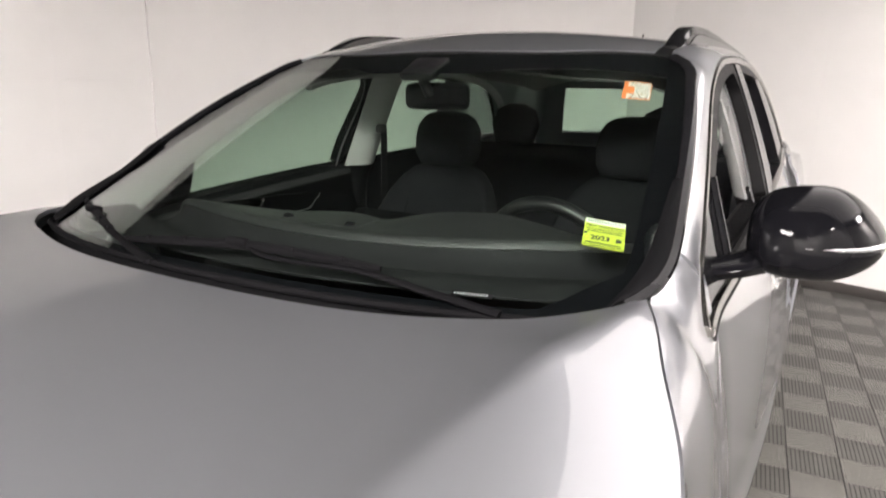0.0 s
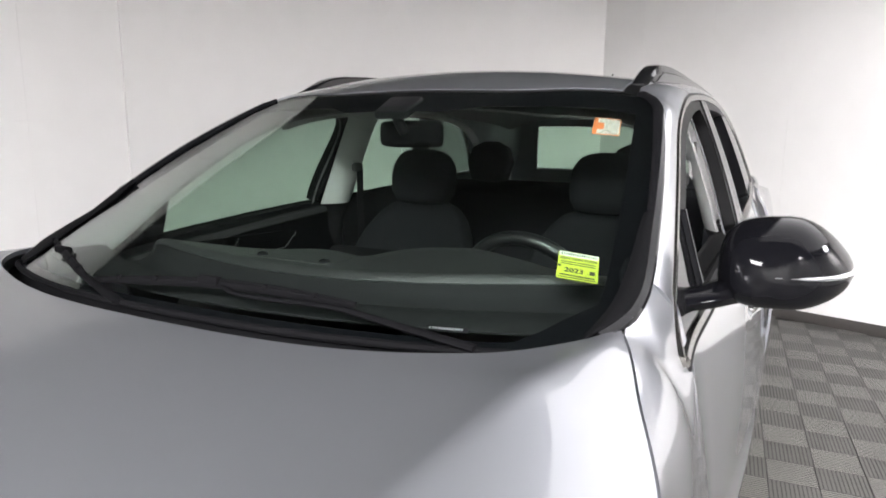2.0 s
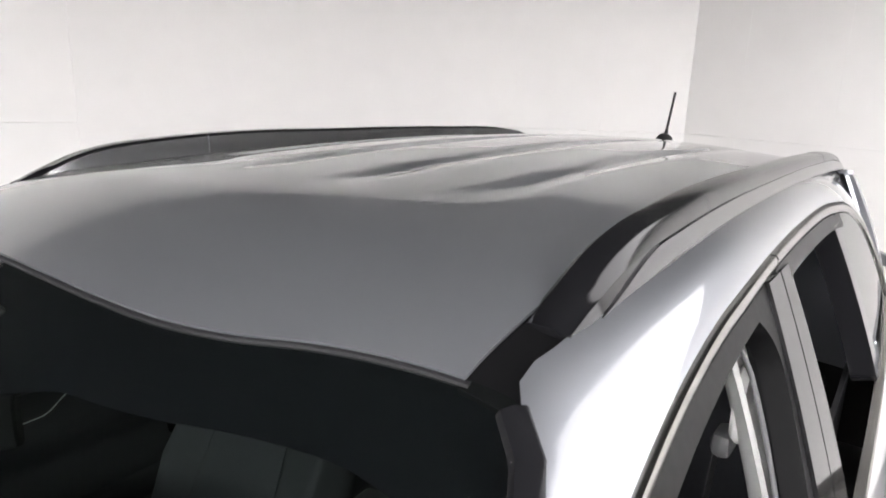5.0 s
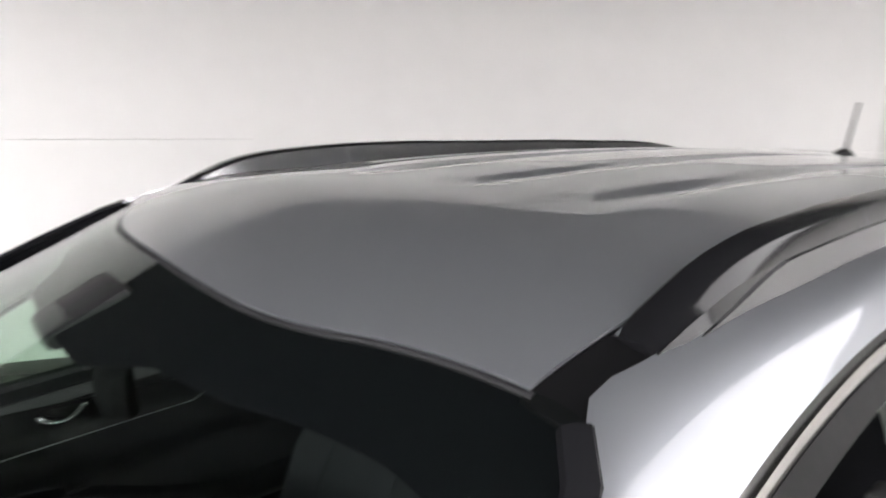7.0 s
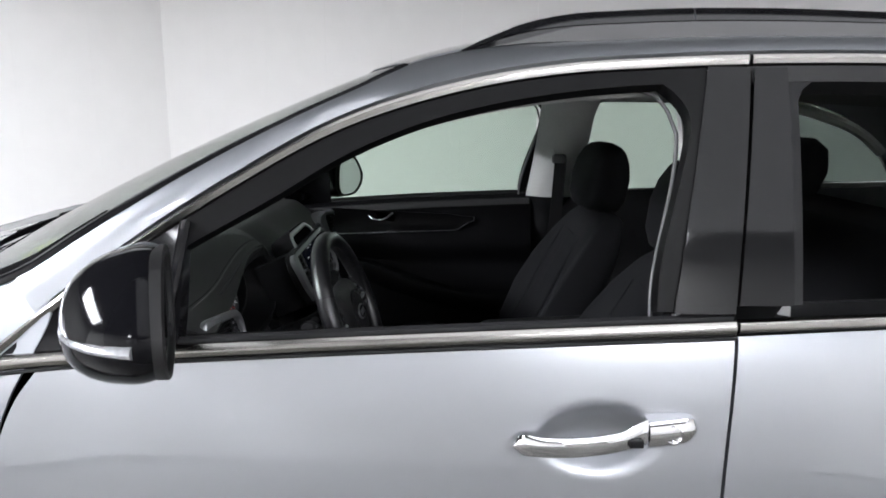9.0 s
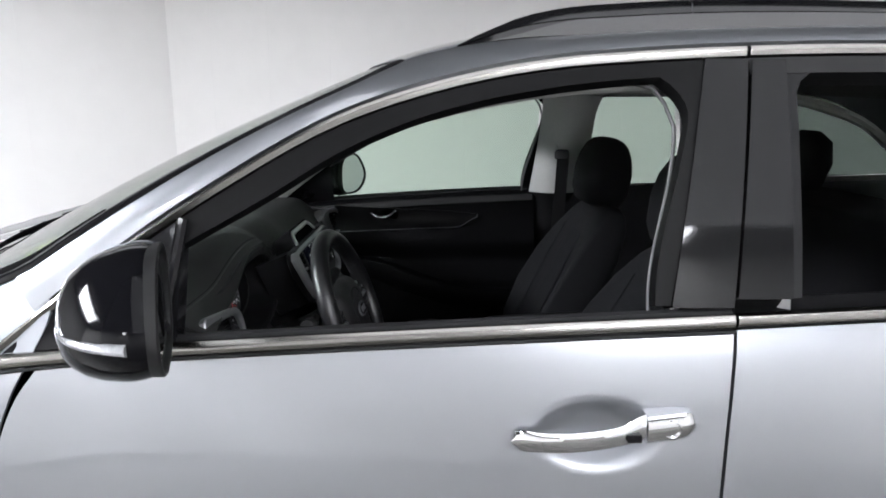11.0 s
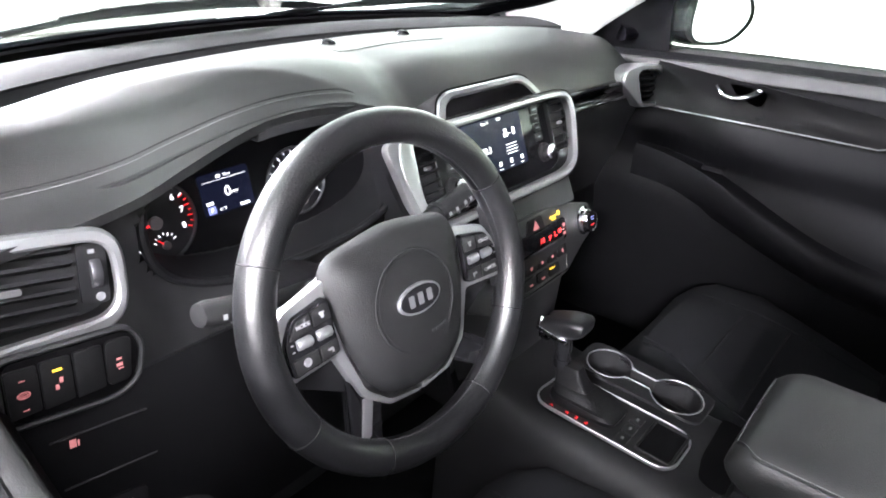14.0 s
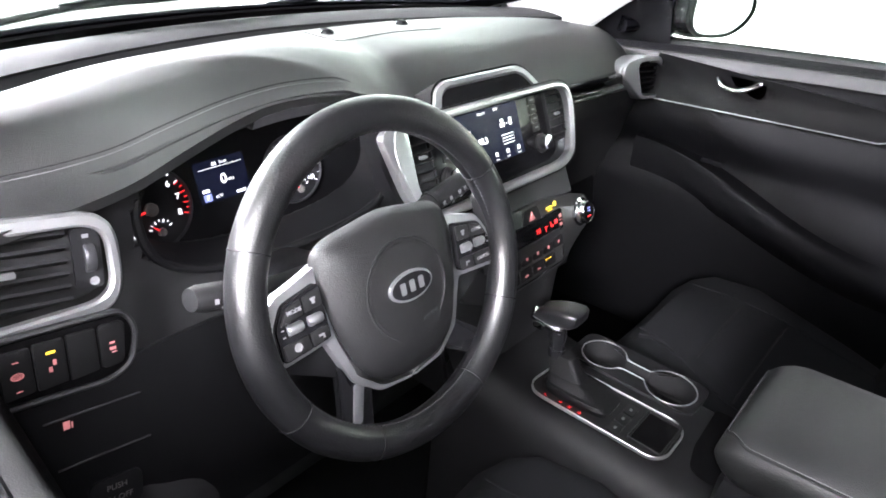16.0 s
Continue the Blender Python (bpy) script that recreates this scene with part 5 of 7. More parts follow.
for z0 in (0.955, 0.900):
    part("panel_groove", tube([(x, 0.631 if z0 > 0.93 else 0.638, z0 - 0.16 * (0.67 - x)) for x in np.linspace(0.69, 0.60, 8)], 0.0010, 6), FACEMAT, dash, "edge of a lower dash panel")
MPB = face_on((0.645, 0.638, 0.838), (-0.97, 0.0, -0.22), (0, -0.2, 0.98))
sb = part("start_button", prism(rrect(0.056, 0.040, 0.010), 0.004, MPB @ pose(0, 0, -0.002), 0.001), DASH2, dash, "dark start button plate")
part("button_word", merge(words("PUSH", 0.0090, MPB @ pose(0, 0.008, 0.0024), 0.0002), words("ON-OFF", 0.0090, MPB @ pose(0, -0.006, 0.0024), 0.0002)), GREYDISC, sb, "faint grey lettering")

# steering column and stalks
col = part("steering_column", loft([[(0.368 + 0.062 * k * math.copysign(abs(math.cos(a)) ** 0.7, math.cos(a)), y, z + 0.055 * k * math.sin(a)) for a in np.linspace(0, 2 * math.pi, 24, endpoint=False)] for y, z, k in ((0.44, 0.905, 1.0), (0.58, 0.945, 0.95), (0.66, 0.985, 0.85), (0.70, 1.016, 0.75), (0.72, 1.030, 0.7))]), DASH2, car, "black steering column cover with two stalks")
for s, up in ((1, 0.0), (-1, 0.014)):
    path = [(0.368 + 0.055 * s, 0.690, 1.045 + up * 0.6), (0.368 + 0.11 * s, 0.694, 1.052 + up), (0.368 + 0.165 * s, 0.697, 1.066 + up), (0.368 + 0.200 * s, 0.699, 1.076 + up)]
    st = part("stalk", tube(spline(path, 16), lambda t: 0.010 + 0.0055 * smooth((t - 0.3) / 0.3) - 0.003 * smooth((t - 0.93) / 0.07), 14, 0.85), CONSOLE, col, "black switch stalk")
    mm = face_on((0.368 + 0.165 * s, 0.7135, 1.069 + up), (-1, 0, -0.25 * s), (0, -0.3, 0.95))
    for q in [(-0.012 * s * k, 0.0, 0.0045, 0.005) for k in (-2.0, -0.9, 0.5, 1.4)] + [(0.006, -0.006, 0.004, 0.0012), (-0.01, -0.006, 0.004, 0.0012)]:
        part("stalk_symbol", bars([q], mm), WHITEMARK, st)
    part("stalk_ring", tube([(0.368 + (0.135 + 0.001 * i) * s, 0.695, 1.0585 + up + 0.00027 * i) for i in (0, 6)], 0.0165, 14, 0.85, (0, 0, 1)), RUBBER, st)

# ---------------------------------------------------------------- steering wheel
MW = face_on((0.368, 0.767, 1.047), (-1, 0.05, 0.02), (0, -0.34, 0.94))
R = 0.178
RX, RY = 0.002, 0.000
sw = tagged(part("steering_wheel", tube([tuple(MW @ Vector((RX + R * math.cos(a), RY + R * math.sin(a), 0))) for a in np.linspace(0, 2 * math.pi, 96, endpoint=False)], 0.0192, 18, 1.05, tuple(MW.to_3x3() @ Vector((0, 0, 1))), True), LEATHER, car), "black leather steering wheel with silver spokes")
for a in (28, 152, -28, 208, 244, -64):
    ra = radians(a)
    t = [tuple(MW @ Vector((RX + (R + 0.0194 * math.cos(q)) * math.cos(ra), RY + (R + 0.0194 * math.cos(q)) * math.sin(ra), 0.0204 * math.sin(q)))) for q in np.linspace(0, 2 * math.pi, 24, endpoint=False)]
    part("rim_seam", tube(t, 0.0008, 5, 1, (0.1, 0.3, 1), True), RUBBER, sw)
bm = bmesh.new()
for i in range(190):
    a = 2 * math.pi * i / 190
    q = rbox((0, 0, 0), (0.0012, 0.0030, 0.0010), 0)
    bmesh.ops.transform(q, matrix=MW @ pose(RX, RY, 0, 0, 0, math.degrees(a)) @ pose(R - 0.0186, 0, 0.005, 0, 0, 25), verts=q.verts[:])
    merge(bm, q)
part("rim_stitching", bm, SEAM, sw, "grey seam stitching round the inner rim")
hubp = rounded([(-0.098, 0.044), (-0.086, 0.067), (0.0, 0.080), (0.086, 0.067), (0.098, 0.044), (0.093, -0.022), (0.074, -0.084), (0.045, -0.108), (0.0, -0.1135), (-0.043, -0.106), (-0.070, -0.082), (-0.091, -0.022)], 0.022, 6)


def f_hub():
    b = bmesh.new()
    levels = [(0.004, -0.016), (0.0, -0.010), (0.002, -0.004), (0.007, 0.003), (0.016, 0.0105), (0.030, 0.017), (0.048, 0.0205)]
    rings = [[(x * (1 - d / 0.09), -0.018 + (y + 0.018) * (1 - d / 0.09), z) for x, y in hubp] for d, z in levels]
    loft(rings, True, True, b)
    bmesh.ops.transform(b, matrix=MW, verts=b.verts[:])
    return b


part("airbag_cover", f_hub(), AIRBAG, sw, "black grained airbag cover", angle=50)
circ = [tuple(MW @ Vector((0.055 * math.cos(a), -0.008 + 0.056 * math.sin(a), 0.0186))) for a in np.linspace(0, 2 * math.pi, 64, endpoint=False)]
part("round_seam", tube(circ, 0.0016, 6, 1, tuple(MW.to_3x3() @ Vector((0, 0, 1))), True), RUBBER, sw)
bm = bmesh.new()
for i in range(90):
    a = 2 * math.pi * i / 90
    q = rbox((0, 0, 0), (0.0007, 0.0026, 0.0007), 0)
    bmesh.ops.transform(q, matrix=MW @ pose(0.0510 * math.cos(a), -0.008 + 0.0520 * math.sin(a), 0.0200, 0, 0, math.degrees(a)), verts=q.verts[:])
    merge(bm, q)
part("hub_stitching", bm, BLACK, sw)
part("airbag_mark", bars([(0.014 + 0.006 * i, -0.048 + 0.001 * i, 0.0042, 0.004) for i in range(4)], MW @ pose(0, 0, 0.0204)), STEEL, sw)
MO = MW @ pose(0.002, -0.005, 0.0200)
bd = part("badge", loft([[(0.031 * k * math.cos(a), 0.0165 * k * math.sin(a), z) for a in np.linspace(0, 2 * math.pi, 40, endpoint=False)] for k, z in ((1, 0), (1, 0.003), (0.95, 0.004))], True, True), SATIN, sw, "oval chrome badge")
bd.data.transform(MO)
part("badge_field", prism([(0.028 * math.cos(a), 0.0138 * math.sin(a)) for a in np.linspace(0, 2 * math.pi, 40, endpoint=False)], 0.0006, MO @ pose(0, 0, 0.0038)), GLOSS, bd)
# plain shapes in place of the maker's lettering
for cx in (-0.013, 0.0, 0.013):
    part("badge_bar", prism(rrect(0.007, 0.013, 0.001, 2), 0.0012, MO @ pose(cx, 0, 0.0042)), SATIN, bd)


def spoke(s):
    # narrow silver frame round the pod and along the lower edge of the cover
    o = [(0.062, 0.058), (0.104, 0.044), (0.146, 0.032), (0.163, 0.006), (0.161, -0.039), (0.100, -0.0335), (0.0975, -0.038), (0.0790, -0.0885), (0.0475, -0.1140), (0.0, -0.1198), (0.0, -0.112), (0.042, -0.106), (0.070, -0.082), (0.085, -0.03), (0.088, 0.040), (0.060, 0.060)]
    put(1, "spoke_frame", prism([(s * x, y) for x, y in rounded(o, 0.006, 3)], 0.013, MW @ pose(0, 0, -0.017), 0.003), SATIN, sw, "satin silver spoke frame")
    pod = rounded([(0.0965, 0.034), (0.139, 0.0255), (0.1525, 0.004), (0.1525, -0.0305), (0.0955, -0.0255)], 0.006)
    p = put(1, "button_pod", prism([(s * x, y) for x, y in pod], 0.009, MW @ pose(0, 0, -0.005), 0.0015), GLOSS, sw, "gloss black button pod")
    for q in ([(0.098, 0.030), (0.119, 0.0265), (0.119, 0.0105), (0.098, 0.012)], [(0.121, 0.0265), (0.137, 0.0225), (0.148, 0.007), (0.121, 0.010)], [(0.097, -0.0095), (0.119, -0.011), (0.119, -0.027), (0.097, -0.0235)], [(0.121, -0.011), (0.150, -0.012), (0.150, -0.0285), (0.121, -0.027)]):
        put(1, "button", prism([(s * x, y) for x, y in rounded(q, 0.002, 3)], 0.003, MW @ pose(0, 0, 0.0030), 0.0008), BLACK, p)
    for cx in (0.110, 0.133):
        put(1, "roller", lathe([(0.0, -0.0085), (0.0045, -0.0085), (0.0055, -0.0065), (0.0055, 0.0065), (0.0045, 0.0085), (0.0, 0.0085)], 14, MW @ pose(s * cx, 0.0005, 0.0042, 0, 90, 0)), SATIN, p, "silver toggle roller")
    for x, y, w, h in ((0.108, 0.0195, 0.0035, 0.006), (0.108, 0.0215, 0.006, 0.0022), (0.108, -0.0170, 0.006, 0.0022), (0.1055, -0.0185, 0.002, 0.005), (0.147, 0.0035, 0.003, 0.0012), (0.147, -0.0035, 0.003, 0.0012)):
        put(1, "button_mark", bars([(s * x, y, w, h)], MW @ pose(0, 0, 0.0062)), WHITEMARK, p, "small white button symbol")
    for tx, x, y in ((("CRUISE", 0.1325, 0.0170), ("CANCEL", 0.1355, -0.0195)) if s > 0 else (("MODE", 0.1305, 0.0170),)):
        part("button_word", words(tx, 0.0058, MW @ pose(s * x, y, 0.0062), 0.0002, 0.0001), WHITEMARK, p, "small white button lettering")
    if s < 0:
        put(1, "button_mark", lathe([(0.0045, 0), (0.0045, 0.0006), (0.0030, 0.0006), (0.0030, 0)], 14, MW @ pose(s * 0.1355, -0.0185, 0.0062)), WHITEMARK, p, "small white button symbol")
    # leather-wrapped ends of the spoke at the rim
    put(1, "spoke_end", prism([(s * x, y) for x, y in rounded([(0.155, 0.050), (0.172, 0.066), (0.184, 0.020), (0.182, -0.060), (0.155, -0.056), (0.1585, -0.010)], 0.006)], 0.016, MW @ pose(RX * 0.5, RY * 0.5, -0.018), 0.005), LEATHER, sw)


LOWSPOKES = {-1: [(-0.088, -0.066), (-0.050, -0.095), (-0.064, -0.156), (-0.101, -0.138)], 1: [(0.082, -0.080), (0.143, -0.128), (0.122, -0.153), (0.054, -0.108)]}
for s in (1, -1):
    put(1, "lower_spoke", prism(rounded(LOWSPOKES[s], 0.006), 0.014, MW @ pose(0, 0, -0.024), 0.004), GLOSS, sw, "gloss black lower spoke")
put(1, "spoke_insert", prism(rounded([(-0.077, -0.092), (-0.0645, -0.096), (-0.078, -0.137), (-0.0905, -0.136)], 0.003), 0.003, MW @ pose(0, 0, -0.0105), 0.001), SATIN, sw, "satin silver insert")
for s in (1, -1):
    spoke(s)
part("spoke_back", prism(rounded([(-0.165, 0.03), (0.165, 0.03), (0.165, -0.036), (0.07, -0.09), (-0.07, -0.09), (-0.165, -0.036)], 0.02), 0.018, MW @ pose(0, 0, -0.036)), DASH2, sw)

# ---------------------------------------------------------------- centre stack
MS = face_on((-0.005, 0.618, 1.093), (-1, 0, 0), (0, -0.40, 0.917))
outl = rounded([(-0.222, 0.050), (-0.190, 0.057), (0.190, 0.057), (0.224, 0.046), (0.232, 0.010), (0.208, -0.078), (0.165, -0.094), (-0.165, -0.094), (-0.208, -0.078), (-0.232, 0.010)], 0.026, 6)
stack = tagged(part("console_face", ring(outl, shrink(outl, 0.013), 0.030, MS @ pose(0, 0, -0.020), 0.004), SATIN, car), "centre console face with touch screen and satin silver surround")
part("front_plate", prism(shrink(outl, 0.0135), 0.010, MS @ pose(0, 0, -0.014), 0.002), GLOSS, stack, "gloss black console face")
part("rear_shell", prism([(max(x, -0.165), y) for x, y in shrink(outl, 0.002)], 0.104, MS @ pose(0, 0, -0.120)), DASH2, stack)
part("shell_edge", ring(shrink(outl, -0.0025), outl, 0.026, MS @ pose(0, 0, -0.019)), DASH2, stack)
part("side_limb", prism(rounded([(-0.244, 0.044), (-0.214, 0.0575), (-0.192, 0.052), (-0.196, -0.040), (-0.180, -0.070), (-0.206, -0.080), (-0.226, -0.040)], 0.010), 0.012, MS @ pose(0, 0, -0.003), 0.004), SATIN, stack, "broad satin silver limb beside the vent")
scr = part("touch_screen", prism(rrect(0.160, 0.086, 0.003, 2), 0.003, MS @ pose(-0.008, -0.001, -0.005)), SCREENM, stack, "lit navigation and radio touch screen")
SM = MS @ pose(0, 0, -0.0015)
b = words("98.3", 0.0135, SM @ pose(-0.030, -0.006, 0), 0.0002, 0.0002)
merge(b, words("Nov. 15", 0.0058, SM @ pose(-0.022, 0.036, 0), 0.0002))
merge(b, words("2:40", 0.0062, SM @ pose(0.014, 0.037, 0), 0.0002))
merge(b, words("FM", 0.0055, SM @ pose(-0.058, 0.014, 0), 0.0002))
part("screen_text", b, WHITE, scr)
ic = [(0.025, 0.010, 0.014, 0.009), (0.025, 0.017, 0.009, 0.006), (0.047, 0.013, 0.008, 0.016), (0.036, 0.011, 0.005, 0.0012)]
ic += [(0.034, -0.006 - 0.0048 * i, 0.040 - 0.004 * (i % 2), 0.0014) for i in range(4)]
ic += [(-0.064 + 0.030 * i, -0.032, 0.008, 0.009) for i in range(5)] + [(-0.064 + 0.030 * i, -0.0405, 0.012, 0.0012) for i in range(5)]
ic += [(-0.066, 0.014, 0.004, 0.005)]
for q in ic:
    part("screen_icon", bars([(q[0], q[1], q[2] * 0.8, q[3] * 0.7)], SM, 0.0003), WHITE, scr)
for s in (1, -1):
    mv = MS @ pose(s * 0.174, -0.001, 0.0)
    pv = [(s * x, y) for x, y in rounded([(-0.024, 0.044), (0.022, 0.043), (0.030, 0.020), (0.018, -0.045), (-0.024, -0.045)], 0.008)]
    v = part("air_vent", ring(pv, shrink(pv, 0.004), 0.010, mv @ pose(0, 0, -0.006), 0.0015), DASH2, car, "black centre air vent")
    tagged(v, "black slatted centre air vent")
    part("vent_box", prism(shrink(pv, 0.002), 0.002, mv @ pose(0, 0, -0.004)), RUBBER, v)
    for i in range(6):
        part("slat", prism(rrect(0.046, 0.003, 0.001, 2), 0.010, mv @ pose(-0.001 * s, 0.034 - 0.0135 * i, -0.004, -20, 0, 0)), DASH2, v)
    part("vent_tab", rbox(tuple(mv @ Vector((0, 0.002, 0.006))), (0.014, 0.006, 0.005), 0.002), SATIN, v)
    for i in range(4):
        part("key", prism(rrect(0.020, 0.0135, 0.002, 2), 0.003, MS @ pose(s * 0.117, 0.035 - 0.0155 * i, -0.005), 0.0008), BLACK, stack)
    for i in range(4):
        part("key_mark", bars([(s * 0.117, 0.035 - 0.0155 * i, 0.011 - 0.003 * (i % 2), 0.0024)], MS @ pose(0, 0, -0.0018)), WHITEMARK, stack)
    for i in range(3):
        part("key_line", bars([(s * 0.115, 0.0272 - 0.0155 * i, 0.016, 0.0005)], MS @ pose(0, 0, -0.0018)), WHITEMARK, stack)
    kn = part("knob", lathe([(0.0165, 0.0), (0.0165, 0.004), (0.0120, 0.006), (0.0115, 0.016), (0.0105, 0.018), (0.009, 0.0175), (0.0, 0.0170)], 32, MS @ pose(s * 0.123, -0.040, -0.004)), BLACK, stack, "round black knob with a chrome ring")
    part("knob_ring", lathe([(0.0118, 0.0150), (0.0124, 0.0155), (0.0120, 0.0185), (0.0108, 0.0188)], 32, MS @ pose(s * 0.123, -0.040, -0.004)), CHROME, kn)
# hood above the screen
ob = rounded([(-0.142, 0.0), (-0.118, 0.038), (-0.095, 0.048), (0.095, 0.048), (0.118, 0.038), (0.146, 0.0)], 0.010)
MH = MS @ pose(0.018, 0.050, -0.008, -12, 0, 0)
hd = part("screen_hood", ring(ob, rounded([(-0.118, 0.007), (-0.104, 0.028), (-0.088, 0.035), (0.088, 0.035), (0.104, 0.028), (0.122, 0.007)], 0.007), 0.020, MH @ pose(0, 0, -0.016), 0.003), SATIN, stack, "satin silver hood above the screen")
part("hood_panel", prism(shrink(ob, 0.006), 0.008, MH @ pose(0, 0, -0.016)), DASH2, hd)
part("hood_block", prism(shrink(ob, -0.0035), 0.0605, MH @ pose(0, 0, -0.060)), FELT, hd, "black rear of the hood")

# passenger side trim
part("trim_strip", rbox((-0.44, 0.522, 1.073), (0.44, 0.016, 0.036), 0.006, pose(0, 0, 0, -14, -1.5, 0)), GLOSS, dash, "gloss black trim strip")
part("trim_line", rbox((-0.44, 0.531, 1.054), (0.44, 0.012, 0.007), 0.003, pose(0, 0, 0, -14, -1.5, 0)), CHROME, dash, "thin chrome line")
MP = face_on((-0.678, 0.550, 1.070), (-0.93, 0.30, 0), (0.05, -0.2, 0.98))
pp = rounded([(-0.072, 0.016), (-0.060, 0.040), (-0.010, 0.052), (0.050, 0.050), (0.066, 0.034), (0.078, -0.030), (0.070, -0.044), (0.0, -0.048), (-0.040, -0.028)], 0.014)
pq = rounded([(-0.020, 0.030), (-0.010, 0.040), (0.044, 0.040), (0.056, 0.029), (0.066, -0.028), (0.058, -0.038), (0.006, -0.040), (-0.004, -0.034)], 0.007)
pv_ = vent("air_vent", MP, pp, pq, 0.011, 0.066, 0.066, 5, "side air vent with a satin silver shell", sx=0.026)
part("vent_shell", ring(shrink(pp, -0.001), pq, 0.045, MP @ pose(0, 0, -0.0455), 0.002), SATIN, pv_, "satin silver shell")
part("vent_body", prism(shrink(pp, 0.003), 0.03, MP @ pose(0, 0, -0.075)), DASH, pv_)

# climate panel
MV = face_on((-0.016, 0.696, 0.934), (-1, 0, 0), (0, -0.31, 0.95))
cp = rounded([(-0.175, 0.020), (-0.150, 0.036), (-0.060, 0.050), (0.060, 0.050), (0.150, 0.036), (0.205, 0.020), (0.205, -0.030), (0.160, -0.048), (0.100, -0.080), (-0.100, -0.080), (-0.175, -0.045)], 0.014, 4)
clim = tagged(part("climate_panel", prism(cp, 0.012, MV @ pose(0, 0, -0.012), 0.003), DASH, car), "black climate control panel with red digits")
part("bridge_panel", outward(grid(lambda u, v: (-0.010 + (2 * u - 1) * (0.185 - 0.02 * v), 0.640 + 0.040 * v, 1.020 - 0.050 * v), 16, 4), (0, 0.5, 0.95)), FACEMAT, clim, solid=0.004)
part("panel_body", prism(shrink(cp, 0.004), 0.11, MV @ pose(0, 0, -0.12)), DASH2, clim)
wn = part("display_window", prism(rrect(0.200, 0.034, 0.006), 0.004, MV @ pose(0.010, 0.002, -0.001), 0.001), GLOSS, clim)
part("display_frame", ring(rrect(0.206, 0.040, 0.008), rrect(0.200, 0.034, 0.006), 0.003, MV @ pose(0.010, 0.002, -0.001), 0.001), CHROME, clim)
b = words("HI", 0.012, MV @ pose(0.034, 0.001, 0.0032), 0.0002, 0.0002)
merge(b, bars([(0.058, 0.002, 0.010, 0.0014), (0.056, -0.002, 0.0014, 0.008), (0.072, 0.002, 0.0016, 0.009), (0.076, -0.002, 0.007, 0.0014), (0.088, 0.003, 0.009, 0.007)], MV @ pose(0, 0, 0.0032)))
part("red_digits", b, RED, wn, "glowing red climate digits")
part("window_keys", bars([(0.103, 0.009, 0.007, 0.006), (0.103, -0.006, 0.008, 0.005), (0.103, 0.0015, 0.011, 0.0007)], MV @ pose(0, 0, 0.0032)), PINK, wn)
for i in range(6):
    part("key", prism(rrect(0.030, 0.019, 0.003, 2), 0.003, MV @ pose(-0.072 + 0.0325 * i, -0.034, -0.001), 0.001), BLACK, clim)
for i in range(4):
    part("key", prism(rrect(0.034, 0.019, 0.003, 2), 0.003, MV @ pose(-0.050 + 0.0365 * i, -0.058, -0.001), 0.001), BLACK, clim)
for q in [(-0.072 + 0.0325 * i, -0.034, 0.005, 0.005) for i in range(6)] + [(-0.050 + 0.0365 * i, -0.061, 0.009, 0.003) for i in range(3)]:
    part("key_mark", bars([q], MV @ pose(0, 0, 0.0024)), PINK, clim)
for i in range(3):
    part("seat_heat_lamp", bars([(0.046 + 0.007 * i, -0.053, 0.003, 0.002)], MV @ pose(0, 0, 0.0026)), AMBER, clim)
part("lower_frame", tube([tuple(MV @ Vector((x, y, 0.001))) for x, y in ((0.104, -0.046), (0.100, -0.072), (0.0, -0.074), (-0.1, -0.072))], 0.0016, 6), CHROME, clim)
hz = part("hazard_switch", prism(rounded([(-0.028, -0.011), (0.028, -0.011), (0.020, 0.013), (-0.020, 0.013)], 0.004), 0.004, MV @ pose(0.020, 0.032, -0.001), 0.001), BLACK, clim, "hazard switch with a pale red triangle")
part("hazard_triangle", prism([(-0.009, -0.0065), (0.009, -0.0065), (0.0, 0.0085)], 0.0006, MV @ pose(0.020, 0.032, 0.0032)), PINK, hz)
part("airbag_lamp", merge(bars([(0.076, 0.031, 0.018, 0.003), (0.078, 0.026, 0.014, 0.002)], MV @ pose(0, 0, 0.0006)), lathe([(0.0045, 0), (0.0045, 0.001), (0, 0.001)], 14, MV @ pose(0.094, 0.033, 0))), AMBER, clim)
kb = part("fan_knob", lathe([(0.026, 0.0), (0.026, 0.005), (0.0215, 0.007), (0.0205, 0.020), (0.019, 0.022), (0.017, 0.0205), (0.0, 0.0200)], 36, MV @ pose(0.172, -0.004, -0.002)), CHROME, clim, "chrome ringed rotary knob")
part("knob_face", lathe([(0.0172, 0.0), (0.0165, 0.0012), (0.0, 0.0014)], 30, MV @ pose(0.172, -0.004, 0.0185)), GLOSS, kb)
part("knob_marks", bars([(0.172, 0.004, 0.010, 0.0012), (0.172, -0.001, 0.008, 0.0012)], MV @ pose(0, 0, 0.0202)), BLUE, kb)
part("knob_red_mark", bars([(0.172, -0.011, 0.010, 0.0015)], MV @ pose(0, 0, 0.0202)), RED, kb)
part("lower_panel", outward(grid(lambda u, v: ((2 * u - 1) * (0.205 - 0.075 * v) - 0.012, 0.706 + 0.02 * v - 0.05 * (2 * u - 1) ** 4, 0.925 - 0.20 * v), 20, 10), (0, 0.3, 0.8)), FACEMAT, clim, solid=0.01)
